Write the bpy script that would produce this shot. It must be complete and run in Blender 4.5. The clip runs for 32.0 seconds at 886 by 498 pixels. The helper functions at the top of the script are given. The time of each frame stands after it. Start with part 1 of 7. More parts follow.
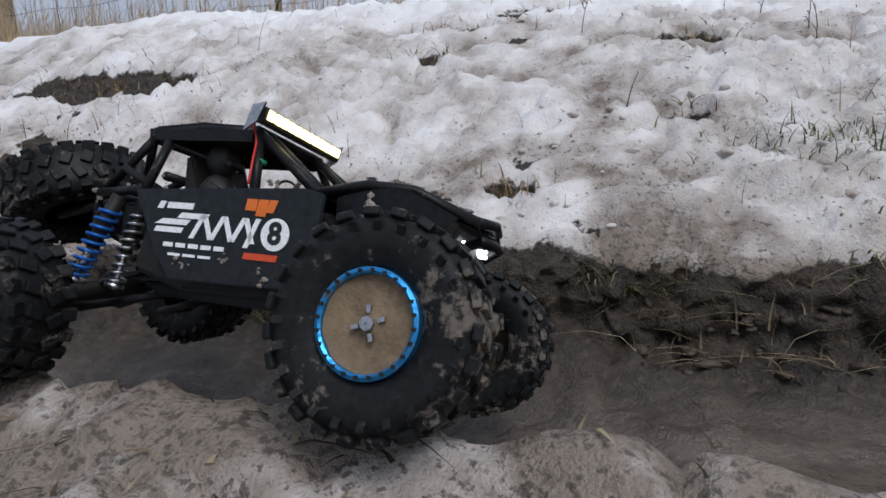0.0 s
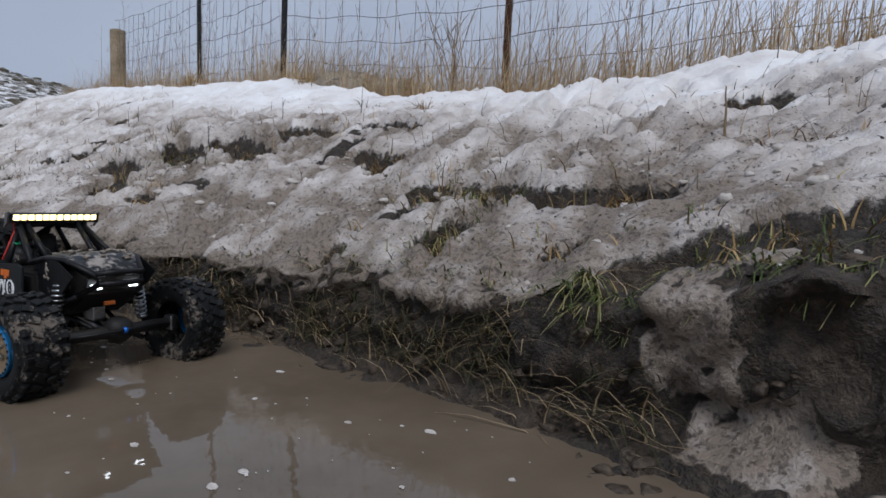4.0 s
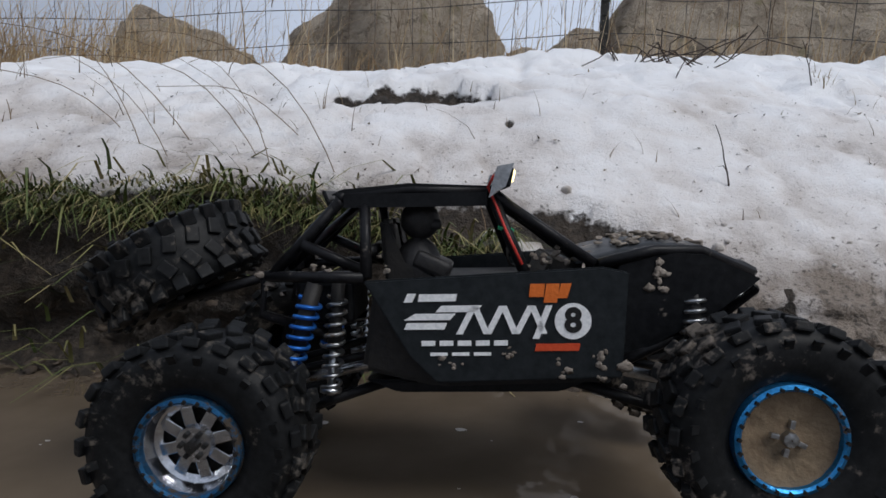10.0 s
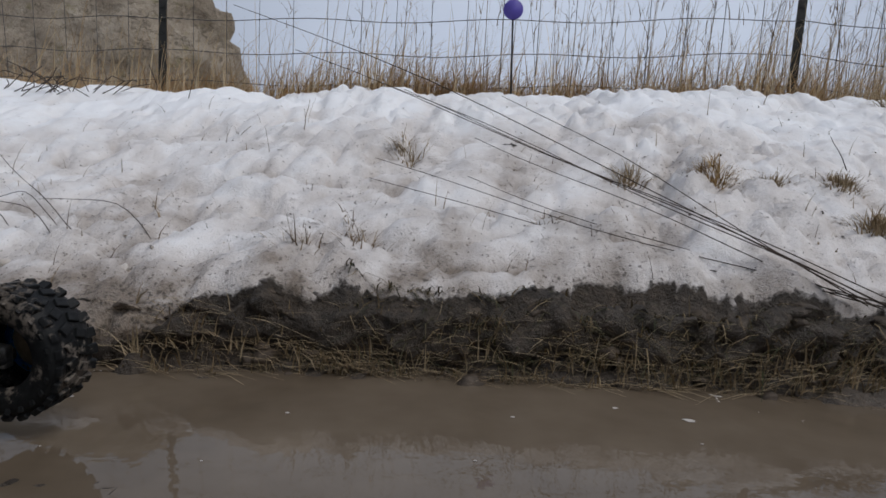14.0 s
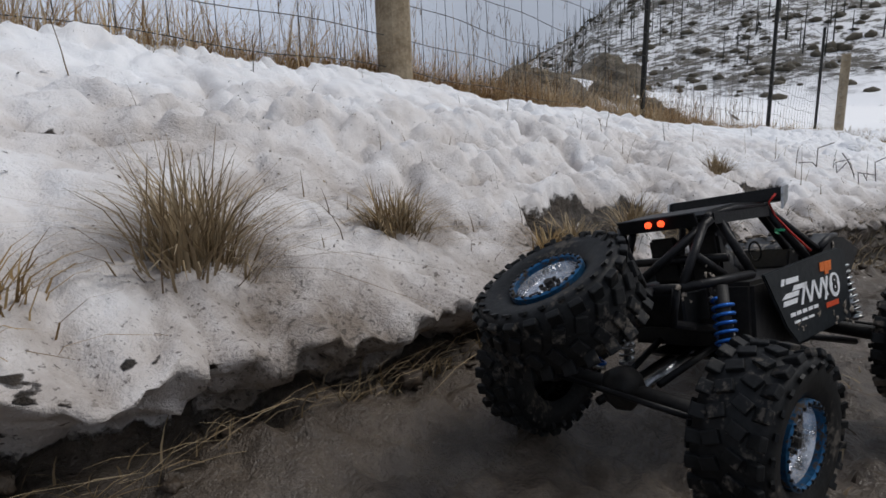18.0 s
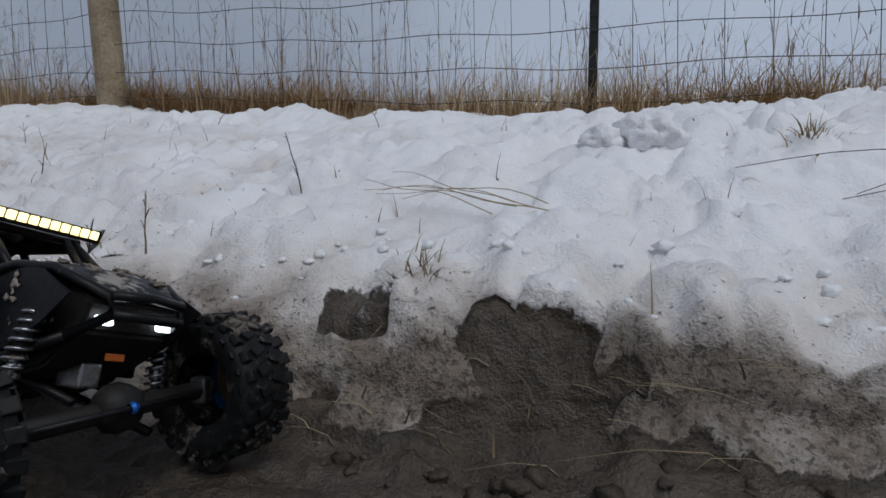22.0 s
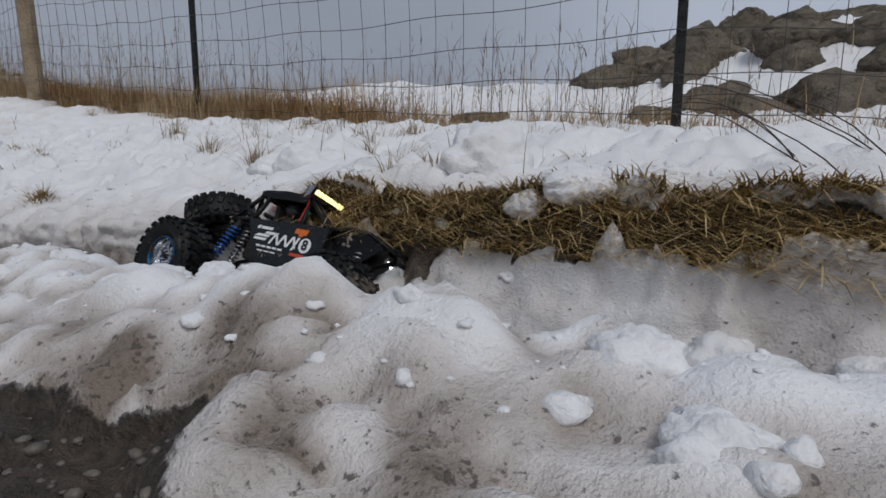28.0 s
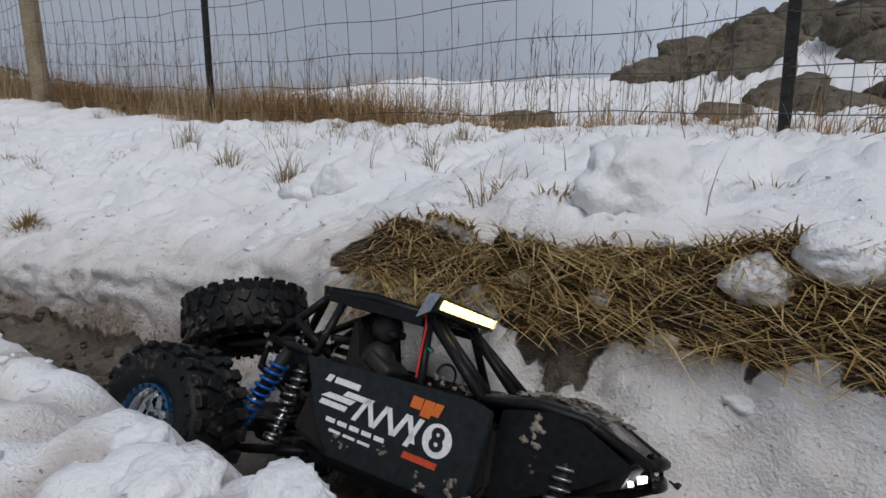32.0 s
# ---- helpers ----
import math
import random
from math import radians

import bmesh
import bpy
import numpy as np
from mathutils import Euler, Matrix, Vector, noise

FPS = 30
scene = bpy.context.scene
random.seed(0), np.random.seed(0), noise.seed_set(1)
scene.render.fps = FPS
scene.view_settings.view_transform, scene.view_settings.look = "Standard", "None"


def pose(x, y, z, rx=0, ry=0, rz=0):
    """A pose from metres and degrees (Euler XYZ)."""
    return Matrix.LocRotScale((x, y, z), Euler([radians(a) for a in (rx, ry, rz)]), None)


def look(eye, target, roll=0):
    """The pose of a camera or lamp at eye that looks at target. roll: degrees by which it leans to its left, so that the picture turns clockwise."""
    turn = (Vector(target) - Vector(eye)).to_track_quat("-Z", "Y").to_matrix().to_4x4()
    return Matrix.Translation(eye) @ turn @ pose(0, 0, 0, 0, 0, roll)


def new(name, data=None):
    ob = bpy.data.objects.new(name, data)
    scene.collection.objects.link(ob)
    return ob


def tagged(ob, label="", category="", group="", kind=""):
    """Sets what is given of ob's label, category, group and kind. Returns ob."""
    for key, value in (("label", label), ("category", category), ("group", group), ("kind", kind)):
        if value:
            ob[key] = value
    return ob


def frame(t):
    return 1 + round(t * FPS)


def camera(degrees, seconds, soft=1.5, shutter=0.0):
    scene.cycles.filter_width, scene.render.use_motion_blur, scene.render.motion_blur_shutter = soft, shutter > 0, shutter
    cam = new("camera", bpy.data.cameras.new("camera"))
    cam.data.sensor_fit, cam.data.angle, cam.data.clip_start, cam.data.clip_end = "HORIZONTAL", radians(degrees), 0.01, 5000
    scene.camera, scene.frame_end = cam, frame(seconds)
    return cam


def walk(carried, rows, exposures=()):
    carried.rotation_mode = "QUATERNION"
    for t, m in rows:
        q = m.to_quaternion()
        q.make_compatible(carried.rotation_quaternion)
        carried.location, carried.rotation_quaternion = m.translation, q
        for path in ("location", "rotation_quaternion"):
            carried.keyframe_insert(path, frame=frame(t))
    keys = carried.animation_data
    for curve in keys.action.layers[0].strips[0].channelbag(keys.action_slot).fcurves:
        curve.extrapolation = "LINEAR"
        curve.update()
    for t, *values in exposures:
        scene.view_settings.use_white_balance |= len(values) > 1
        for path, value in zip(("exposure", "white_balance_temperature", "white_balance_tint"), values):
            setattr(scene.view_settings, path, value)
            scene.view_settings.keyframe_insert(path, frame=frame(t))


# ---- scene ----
cam = camera(74.90, 32.0, soft=1.6)


def eye_pose(x, y, z, yaw, pitch, roll):
    """A camera turned yaw to the left of +y, pitched up and rolled."""
    return pose(x, y, z, 0, 0, yaw) @ pose(0, 0, 0, 90 + pitch) @ pose(0, 0, 0, 0, 0, roll)


# seconds, eye, yaw, pitch, roll
PATH = [
    (0.0, -1.777, -0.100, 0.267, 20.28, -8.61, -3.63),
    (0.5, -1.439, 0.039, 0.199, 21.04, -6.01, 0.30),
    (1.0, -1.084, 0.103, 0.218, 24.35, -5.79, -0.95),
    (1.5, -0.633, 0.089, 0.205, 26.93, -6.49, -0.38),
    (2.0, -0.143, 0.122, 0.218, 32.30, -6.18, 0.38),
    (2.5, 0.365, 0.176, 0.236, 35.63, -6.96, 0.85),
    (3.0, 0.816, 0.270, 0.241, 38.14, -6.45, 1.18),
    (3.5, 1.210, 0.373, 0.225, 40.95, -6.15, 1.72),
    (4.0, 1.511, 0.459, 0.226, 43.19, -5.70, 1.55),
    (4.5, 1.808, 0.521, 0.205, 44.25, -5.03, 1.53),
    (6.5, 3.572, 0.242, 0.294, 65.10, -4.72, 1.82),
    (7.0, 3.639, 0.244, 0.301, 66.40, -4.75, 1.25),
    (7.5, 3.754, 0.266, 0.280, 62.75, -5.55, 0.75),
    (8.0, 3.956, 0.346, 0.263, 53.31, -6.54, -0.13),
    (8.5, 4.290, 0.370, 0.265, 41.95, -7.58, -0.69),
    (9.0, 4.797, 0.380, 0.307, 28.62, -7.22, 3.56),
    (9.5, 5.047, 0.235, 0.250, 12.20, -5.77, 2.49),
    (10.0, 5.376, 0.345, 0.293, 2.27, -4.81, 1.36),
    (10.5, 5.757, 0.353, 0.295, -2.39, -4.42, 0.77),
    (11.0, 6.112, 0.345, 0.303, -7.41, -4.53, -0.16),
    (11.5, 6.526, 0.355, 0.304, -9.04, -4.62, -0.50),
    (12.0, 6.960, 0.234, 0.318, -8.98, -4.68, -0.23),
    (12.5, 7.491, 0.137, 0.332, -8.02, -4.85, 0.41),
    (13.0, 8.161, 0.073, 0.328, -5.15, -4.89, 1.13),
    (13.5, 9.090, 0.125, 0.402, 2.17, -5.33, 3.81),
    (14.0, 9.503, 0.046, 0.445, 3.70, -6.84, 3.16),
    (14.5, 9.774, 0.195, 0.423, 4.40, -4.93, 3.74),
    (15.0, 10.092, 0.153, 0.422, 5.70, -5.33, 2.90),
    (15.5, 10.382, 0.209, 0.430, 5.99, -5.99, 1.69),
    (17.5, 11.356, 0.536, 0.501, -42.51, -12.83, -1.56),
    (18.0, 11.762, 0.527, 0.455, -45.34, -12.11, -1.87),
    (18.5, 12.157, 0.453, 0.425, -45.40, -11.40, -2.26),
    (19.0, 12.659, 0.319, 0.388, -43.17, -10.70, -1.83),
    (19.5, 13.294, 0.161, 0.360, -34.50, -10.09, -1.84),
    (20.0, 13.888, 0.087, 0.286, -21.21, -8.78, -1.90),
    (20.5, 14.529, 0.029, 0.278, -7.16, -8.45, -1.42),
    (21.0, 15.143, 0.060, 0.223, 5.55, -6.92, -1.39),
    (21.5, 15.694, 0.126, 0.205, 16.50, -6.52, -1.43),
    (22.0, 16.134, 0.179, 0.157, 21.64, -6.06, -2.16),
    (22.5, 16.599, 0.184, 0.136, 24.30, -6.51, -1.75),
    (23.0, 17.024, 0.228, 0.205, 25.48, -9.95, 1.16),
    (23.5, 17.468, 0.249, 0.210, 28.40, -10.76, 0.91),
    (24.0, 17.708, 0.257, 0.204, 29.02, -10.84, 0.30),
    (24.5, 18.043, 0.289, 0.239, 28.46, -11.30, 1.08),
    (25.0, 18.384, 0.307, 0.260, 27.19, -11.36, 1.67),
    (25.5, 18.727, 0.252, 0.268, 27.13, -11.26, 1.46),
    (26.0, 18.999, 0.272, 0.271, 27.32, -10.88, 1.59),
    (26.5, 19.273, 0.274, 0.293, 28.04, -11.10, 1.98),
    (28.5, 19.468, 0.341, 0.214, 43.38, -9.66, -1.09),
    (29.0, 19.469, 0.339, 0.214, 50.84, -9.29, -1.11),
    (29.5, 19.468, 0.340, 0.214, 52.99, -9.22, -1.17),
    (30.0, 19.468, 0.340, 0.214, 53.10, -8.94, -1.42),
    (30.5, 19.470, 0.340, 0.214, 52.80, -9.44, -1.28),
    (31.0, 19.448, 0.356, 0.248, 52.37, -9.25, -1.39),
    (31.5, 19.250, 0.457, 0.288, 48.69, -9.66, -1.56),
    (32.0, 19.145, 0.508, 0.265, 37.80, -10.67, -0.96),
]
# seconds, stops, white balance
EXPOSURE = [(0.0, 0.35, 6150, 10), (2.0, 0.2, 6150, 10), (4.5, 0.2, 6050, 10), (6.5, 0.0, 6000, 10), (9.0, 0.12, 6250, 10), (10.5, 0.1, 6300, 10), (13.0, 0.05, 6350, 10), (15.5, -0.1, 6400, 10),
            (17.5, 0.05, 6500, 10), (20.0, 0.1, 6400, 10), (21.5, -0.38, 6200, 9), (24.0, -0.45, 6050, 8), (25.0, -0.4, 6150, 8), (26.5, -0.45, 6350, 9), (28.5, -0.34, 6450, 10), (30.5, -0.32, 6450, 10), (32.0, -0.22, 6450, 10)]
walk(cam, [(r[0], eye_pose(*r[1:])) for r in PATH], EXPOSURE)
# ---------------------------------------------------------------- overcast daylight
world = bpy.data.worlds.new("overcast_sky")
scene.world = world
world.use_nodes = True
wn = world.node_tree
wn.nodes.clear()
w_out = wn.nodes.new("ShaderNodeOutputWorld")
w_bg = wn.nodes.new("ShaderNodeBackground")
w_sky = wn.nodes.new("ShaderNodeTexSky")
w_sky.sky_type, w_sky.sun_disc = "NISHITA", False
w_sky.sun_elevation, w_sky.sun_rotation = radians(52), radians(125)
w_sky.air_density, w_sky.dust_density, w_sky.ozone_density = 1.0, 6.0, 1.0
# cloud cover: a pale grey veil with soft, broad drifts
w_tc = wn.nodes.new("ShaderNodeTexCoord")
w_no = wn.nodes.new("ShaderNodeTexNoise")
w_no.inputs["Scale"].default_value, w_no.inputs["Detail"].default_value = 1.6, 5
wn.links.new(w_tc.outputs["Generated"], w_no.inputs["Vector"])
w_rm = wn.nodes.new("ShaderNodeValToRGB")
w_rm.color_ramp.elements[0].position, w_rm.color_ramp.elements[0].color = 0.3, (5.0, 5.6, 6.9, 1)
w_rm.color_ramp.elements[1].position, w_rm.color_ramp.elements[1].color = 0.7, (6.4, 7.0, 8.2, 1)
wn.links.new(w_no.outputs["Fac"], w_rm.inputs[0])
w_mx = wn.nodes.new("ShaderNodeMix")
w_mx.data_type = "RGBA"
w_mx.inputs[0].default_value = 0.9
wn.links.new(w_sky.outputs[0], w_mx.inputs[6])
w_dot = wn.nodes.new("ShaderNodeVectorMath")
w_dot.operation = "DOT_PRODUCT"
w_dot.inputs[1].default_value = (0.12, 0.98, 0.10)
wn.links.new(w_tc.outputs["Generated"], w_dot.inputs[0])
w_bri = wn.nodes.new("ShaderNodeMapRange")
w_bri.interpolation_type = "SMOOTHSTEP"
w_bri.inputs[1].default_value, w_bri.inputs[2].default_value = 0.70, 1.0
w_bri.inputs[3].default_value, w_bri.inputs[4].default_value = 1.0, 1.5
wn.links.new(w_dot.outputs["Value"], w_bri.inputs[0])
w_sc = wn.nodes.new("ShaderNodeVectorMath")
w_sc.operation = "SCALE"
wn.links.new(w_rm.outputs[0], w_sc.inputs[0])
wn.links.new(w_bri.outputs[0], w_sc.inputs[3])
wn.links.new(w_sc.outputs[0], w_mx.inputs[7])
wn.links.new(w_mx.outputs[2], w_bg.inputs[0])
w_bg.inputs[1].default_value = 0.064
wn.links.new(w_bg.outputs[0], w_out.inputs[0])
sun = new("sun", bpy.data.lights.new("sun", "SUN"))
sun.data.energy, sun.data.angle, sun.data.color = 1.45, radians(26), (1.0, 0.97, 0.93)
sun.matrix_basis = look((0, 0, 10), (-6.0, 4.6, 0))
# ---------------------------------------------------------------- materials
def nodes_of(name):
    m = bpy.data.materials.new(name)
    m.use_nodes = True
    nt = m.node_tree
    nt.nodes.clear()
    out = nt.nodes.new("ShaderNodeOutputMaterial")
    b = nt.nodes.new("ShaderNodeBsdfPrincipled")
    nt.links.new(b.outputs[0], out.inputs[0])
    return m, nt, b


def noise_node(nt, scale, detail=5.0, rough=0.6, coord="Object", dims=None):
    tc = nt.nodes.new("ShaderNodeTexCoord")
    n = nt.nodes.new("ShaderNodeTexNoise")
    n.inputs["Scale"].default_value = scale
    n.inputs["Detail"].default_value = detail
    n.inputs["Roughness"].default_value = rough
    if dims:
        mp = nt.nodes.new("ShaderNodeMapping")
        mp.inputs["Scale"].default_value = dims
        nt.links.new(tc.outputs[coord], mp.inputs[0])
        nt.links.new(mp.outputs[0], n.inputs["Vector"])
    else:
        nt.links.new(tc.outputs[coord], n.inputs["Vector"])
    return n.outputs["Fac"]


def ramp(nt, fac, stops):
    r = nt.nodes.new("ShaderNodeValToRGB")
    els = r.color_ramp.elements
    while len(els) < len(stops):
        els.new(0.5)
    for e, (p, c) in zip(els, stops):
        e.position = p
        e.color = (*c, 1) if len(c) == 3 else c
    nt.links.new(fac, r.inputs[0])
    return r.outputs[0]


def mixc(nt, fac, a, b, mode="MIX"):
    m = nt.nodes.new("ShaderNodeMix")
    m.data_type, m.blend_type = "RGBA", mode
    for sock, v in ((m.inputs[0], fac), (m.inputs[6], a), (m.inputs[7], b)):
        if isinstance(v, (int, float)):
            sock.default_value = v
        elif isinstance(v, tuple):
            sock.default_value = (*v, 1)
        else:
            nt.links.new(v, sock)
    return m.outputs[2]


def mathn(nt, op, a, b=0.0, clamp=False):
    m = nt.nodes.new("ShaderNodeMath")
    m.operation, m.use_clamp = op, clamp
    for sock, v in ((m.inputs[0], a), (m.inputs[1], b)):
        if isinstance(v, (int, float)):
            sock.default_value = v
        else:
            nt.links.new(v, sock)
    return m.outputs[0]


def bump(nt, b, height, strength, distance):
    n = nt.nodes.new("ShaderNodeBump")
    n.inputs["Strength"].default_value = strength
    n.inputs["Distance"].default_value = distance
    nt.links.new(height, n.inputs["Height"])
    nt.links.new(n.outputs[0], b.inputs["Normal"])


def plain(name, c1, c2, scale=20.0, rough=0.6, metal=0.0, bump_s=0.3, bump_d=0.002, fine=6.0, emit=None, power=0.0):
    """Two colours broken up at two scales, with fine relief."""
    m, nt, b = nodes_of(name)
    big = noise_node(nt, scale)
    small = noise_node(nt, scale * fine, 3)
    f = mathn(nt, "ADD", mathn(nt, "MULTIPLY", big, 0.65), mathn(nt, "MULTIPLY", small, 0.35))
    nt.links.new(ramp(nt, f, [(0.36, c1), (0.64, c2)]), b.inputs["Base Color"])
    b.inputs["Specular IOR Level"].default_value = 0.35
    b.inputs["Roughness"].default_value = rough
    b.inputs["Metallic"].default_value = metal
    if bump_s:
        bump(nt, b, small, bump_s, bump_d)
    if emit:
        b.inputs["Emission Color"].default_value = (*emit, 1)
        b.inputs["Emission Strength"].default_value = power
    return m


def muddy(name, base, mud, amount, rough, metal=0.0, scale=28.0):
    """A surface with dried splashes of mud on it."""
    m, nt, b = nodes_of(name)
    big = noise_node(nt, scale, 8, 0.7)
    small = noise_node(nt, scale * 7, 3)
    f = mathn(nt, "ADD", mathn(nt, "MULTIPLY", big, 0.7), mathn(nt, "MULTIPLY", small, 0.3))
    mask = ramp(nt, f, [(amount, (0, 0, 0)), (amount + 0.06, (1, 1, 1))])
    shade = ramp(nt, small, [(0.3, base), (0.75, tuple(min(1, v * 1.7 + 0.006) for v in base))])
    muddy_c = ramp(nt, small, [(0.3, tuple(v * 0.65 for v in mud)), (0.7, mud)])
    nt.links.new(mixc(nt, mask, shade, muddy_c), b.inputs["Base Color"])
    r = nt.nodes.new("ShaderNodeMix")
    nt.links.new(mask, r.inputs[0])
    r.inputs[2].default_value, r.inputs[3].default_value = rough, 0.8
    nt.links.new(r.outputs[0], b.inputs["Roughness"])
    if metal:
        mm = nt.nodes.new("ShaderNodeMix")
        nt.links.new(mask, mm.inputs[0])
        mm.inputs[2].default_value, mm.inputs[3].default_value = metal, 0.0
        nt.links.new(mm.outputs[0], b.inputs["Metallic"])
    b.inputs["Specular IOR Level"].default_value = 0.2
    bump(nt, b, f, 0.5, 0.0015)
    return m


MUD = (0.16, 0.115, 0.075)
SNOWMUD = (0.42, 0.36, 0.30)
M_RUBBER = muddy("tyre_rubber", (0.005, 0.0055, 0.006), (0.10, 0.088, 0.075), 0.55, 0.5, scale=30)
M_RUBBER_MUD = muddy("tyre_rubber_caked", (0.005, 0.0055, 0.006), (0.15, 0.128, 0.108), 0.53, 0.55, scale=24)
M_BODY = muddy("black_lexan", (0.0035, 0.004, 0.005), (0.22, 0.19, 0.16), 0.63, 0.38, scale=26)
M_PANEL = muddy("charcoal_door_panel", (0.010, 0.0125, 0.0145), (0.20, 0.18, 0.15), 0.62, 0.42, scale=20)
M_TUBE = muddy("black_cage_tube", (0.005, 0.005, 0.006), (0.16, 0.14, 0.12), 0.62, 0.4, scale=40)
M_HOOD = muddy("slush_covered_hood", (0.02, 0.022, 0.025), (0.36, 0.33, 0.30), 0.50, 0.45, scale=16)
M_DARK = plain("dark_underbody", (0.006, 0.006, 0.007), (0.02, 0.018, 0.016), 30, 0.6)
M_CHROME = muddy("chrome_rim", (0.55, 0.56, 0.58), MUD, 0.60, 0.18, 1.0, 30)
M_BLUE = muddy("blue_anodised_ring", (0.03, 0.19, 0.42), MUD, 0.56, 0.3, 0.8, 60)
M_BLUED = muddy("dull_blue_ring", (0.02, 0.09, 0.19), (0.07, 0.055, 0.042), 0.50, 0.35, 0.8, 60)
M_SPRING = plain("blue_spring_steel", (0.015, 0.10, 0.42), (0.03, 0.17, 0.55), 60, 0.35, 0.5, 0.1)
M_STEEL = muddy("dirty_steel", (0.32, 0.33, 0.34), MUD, 0.55, 0.3, 1.0, 40)
M_RIMMUD = plain("dried_mud", (0.15, 0.105, 0.065), (0.24, 0.18, 0.115), 40, 0.9, 0, 0.6)
M_CLUMP = plain("slush_clump", (0.12, 0.098, 0.078), (0.31, 0.27, 0.23), 45, 0.8, 0, 0.6)
M_WHITE = muddy("white_vinyl", (0.72, 0.74, 0.76), MUD, 0.66, 0.4, 0, 60)
M_ORANGE = plain("orange_vinyl", (0.62, 0.13, 0.02), (0.75, 0.18, 0.03), 50, 0.45)
M_REDV = plain("red_vinyl", (0.55, 0.06, 0.02), (0.65, 0.09, 0.03), 50, 0.45)
M_INK = plain("black_vinyl", (0.01, 0.01, 0.011), (0.02, 0.02, 0.02), 50, 0.4)
M_REDW = plain("red_wire", (0.45, 0.02, 0.015), (0.55, 0.04, 0.03), 60, 0.45)
M_GREENZ = plain("green_tie", (0.02, 0.30, 0.13), (0.04, 0.38, 0.18), 60, 0.45)
M_LED = plain("warm_led", (1, 0.9, 0.6), (1, 0.93, 0.7), 10, 0.4, 0, 0, emit=(1.0, 0.80, 0.36), power=2.3)
M_HEAD = plain("white_headlight", (1, 1, 1), (1, 1, 1), 10, 0.3, 0, 0, emit=(0.92, 0.96, 1.0), power=6)
M_TAIL = plain("red_tail_light", (1, 0.1, 0.02), (1, 0.15, 0.03), 10, 0.3, 0, 0, emit=(1.0, 0.07, 0.02), power=2.2)
M_DOLL = plain("dark_doll_plastic", (0.012, 0.012, 0.014), (0.035, 0.033, 0.032), 40, 0.5)
M_AMBER = plain("amber_marker", (0.5, 0.12, 0.02), (0.6, 0.16, 0.03), 50, 0.4)
# ---------------------------------------------------------------- the lie of the land
def vnoise(x, y, seed=0):
    """Smooth lattice noise, -1 to 1."""
    xi, yi = np.floor(x).astype(np.int64), np.floor(y).astype(np.int64)
    fx, fy = x - xi, y - yi
    fx, fy = fx * fx * (3 - 2 * fx), fy * fy * (3 - 2 * fy)

    def h(a, b):
        n = (a * 374761393 + b * 668265263 + seed * 974634777) & 0x7FFFFFFF
        n = ((n ^ (n >> 13)) * 1274126177) & 0x7FFFFFFF
        n = ((n ^ (n >> 15)) * 2246822519) & 0x7FFFFFFF
        return (n % 100003) / 50001.5 - 1
    a, b, c, d = h(xi, yi), h(xi + 1, yi), h(xi, yi + 1), h(xi + 1, yi + 1)
    return (a * (1 - fx) + b * fx) * (1 - fy) + (c * (1 - fx) + d * fx) * fy


def fbm(x, y, scale, octaves=4, seed=0, gain=0.5):
    out, amp, tot = 0, 1.0, 0
    for k in range(octaves):
        out = out + amp * vnoise(x * scale + 17.3 * k, y * scale - 9.1 * k, seed + k)
        tot += amp
        amp *= gain
        scale *= 2.03
    return out / tot


def sstep(a, b, v):
    t = np.clip((v - a) / (b - a), 0, 1)
    return t * t * (3 - 2 * t)


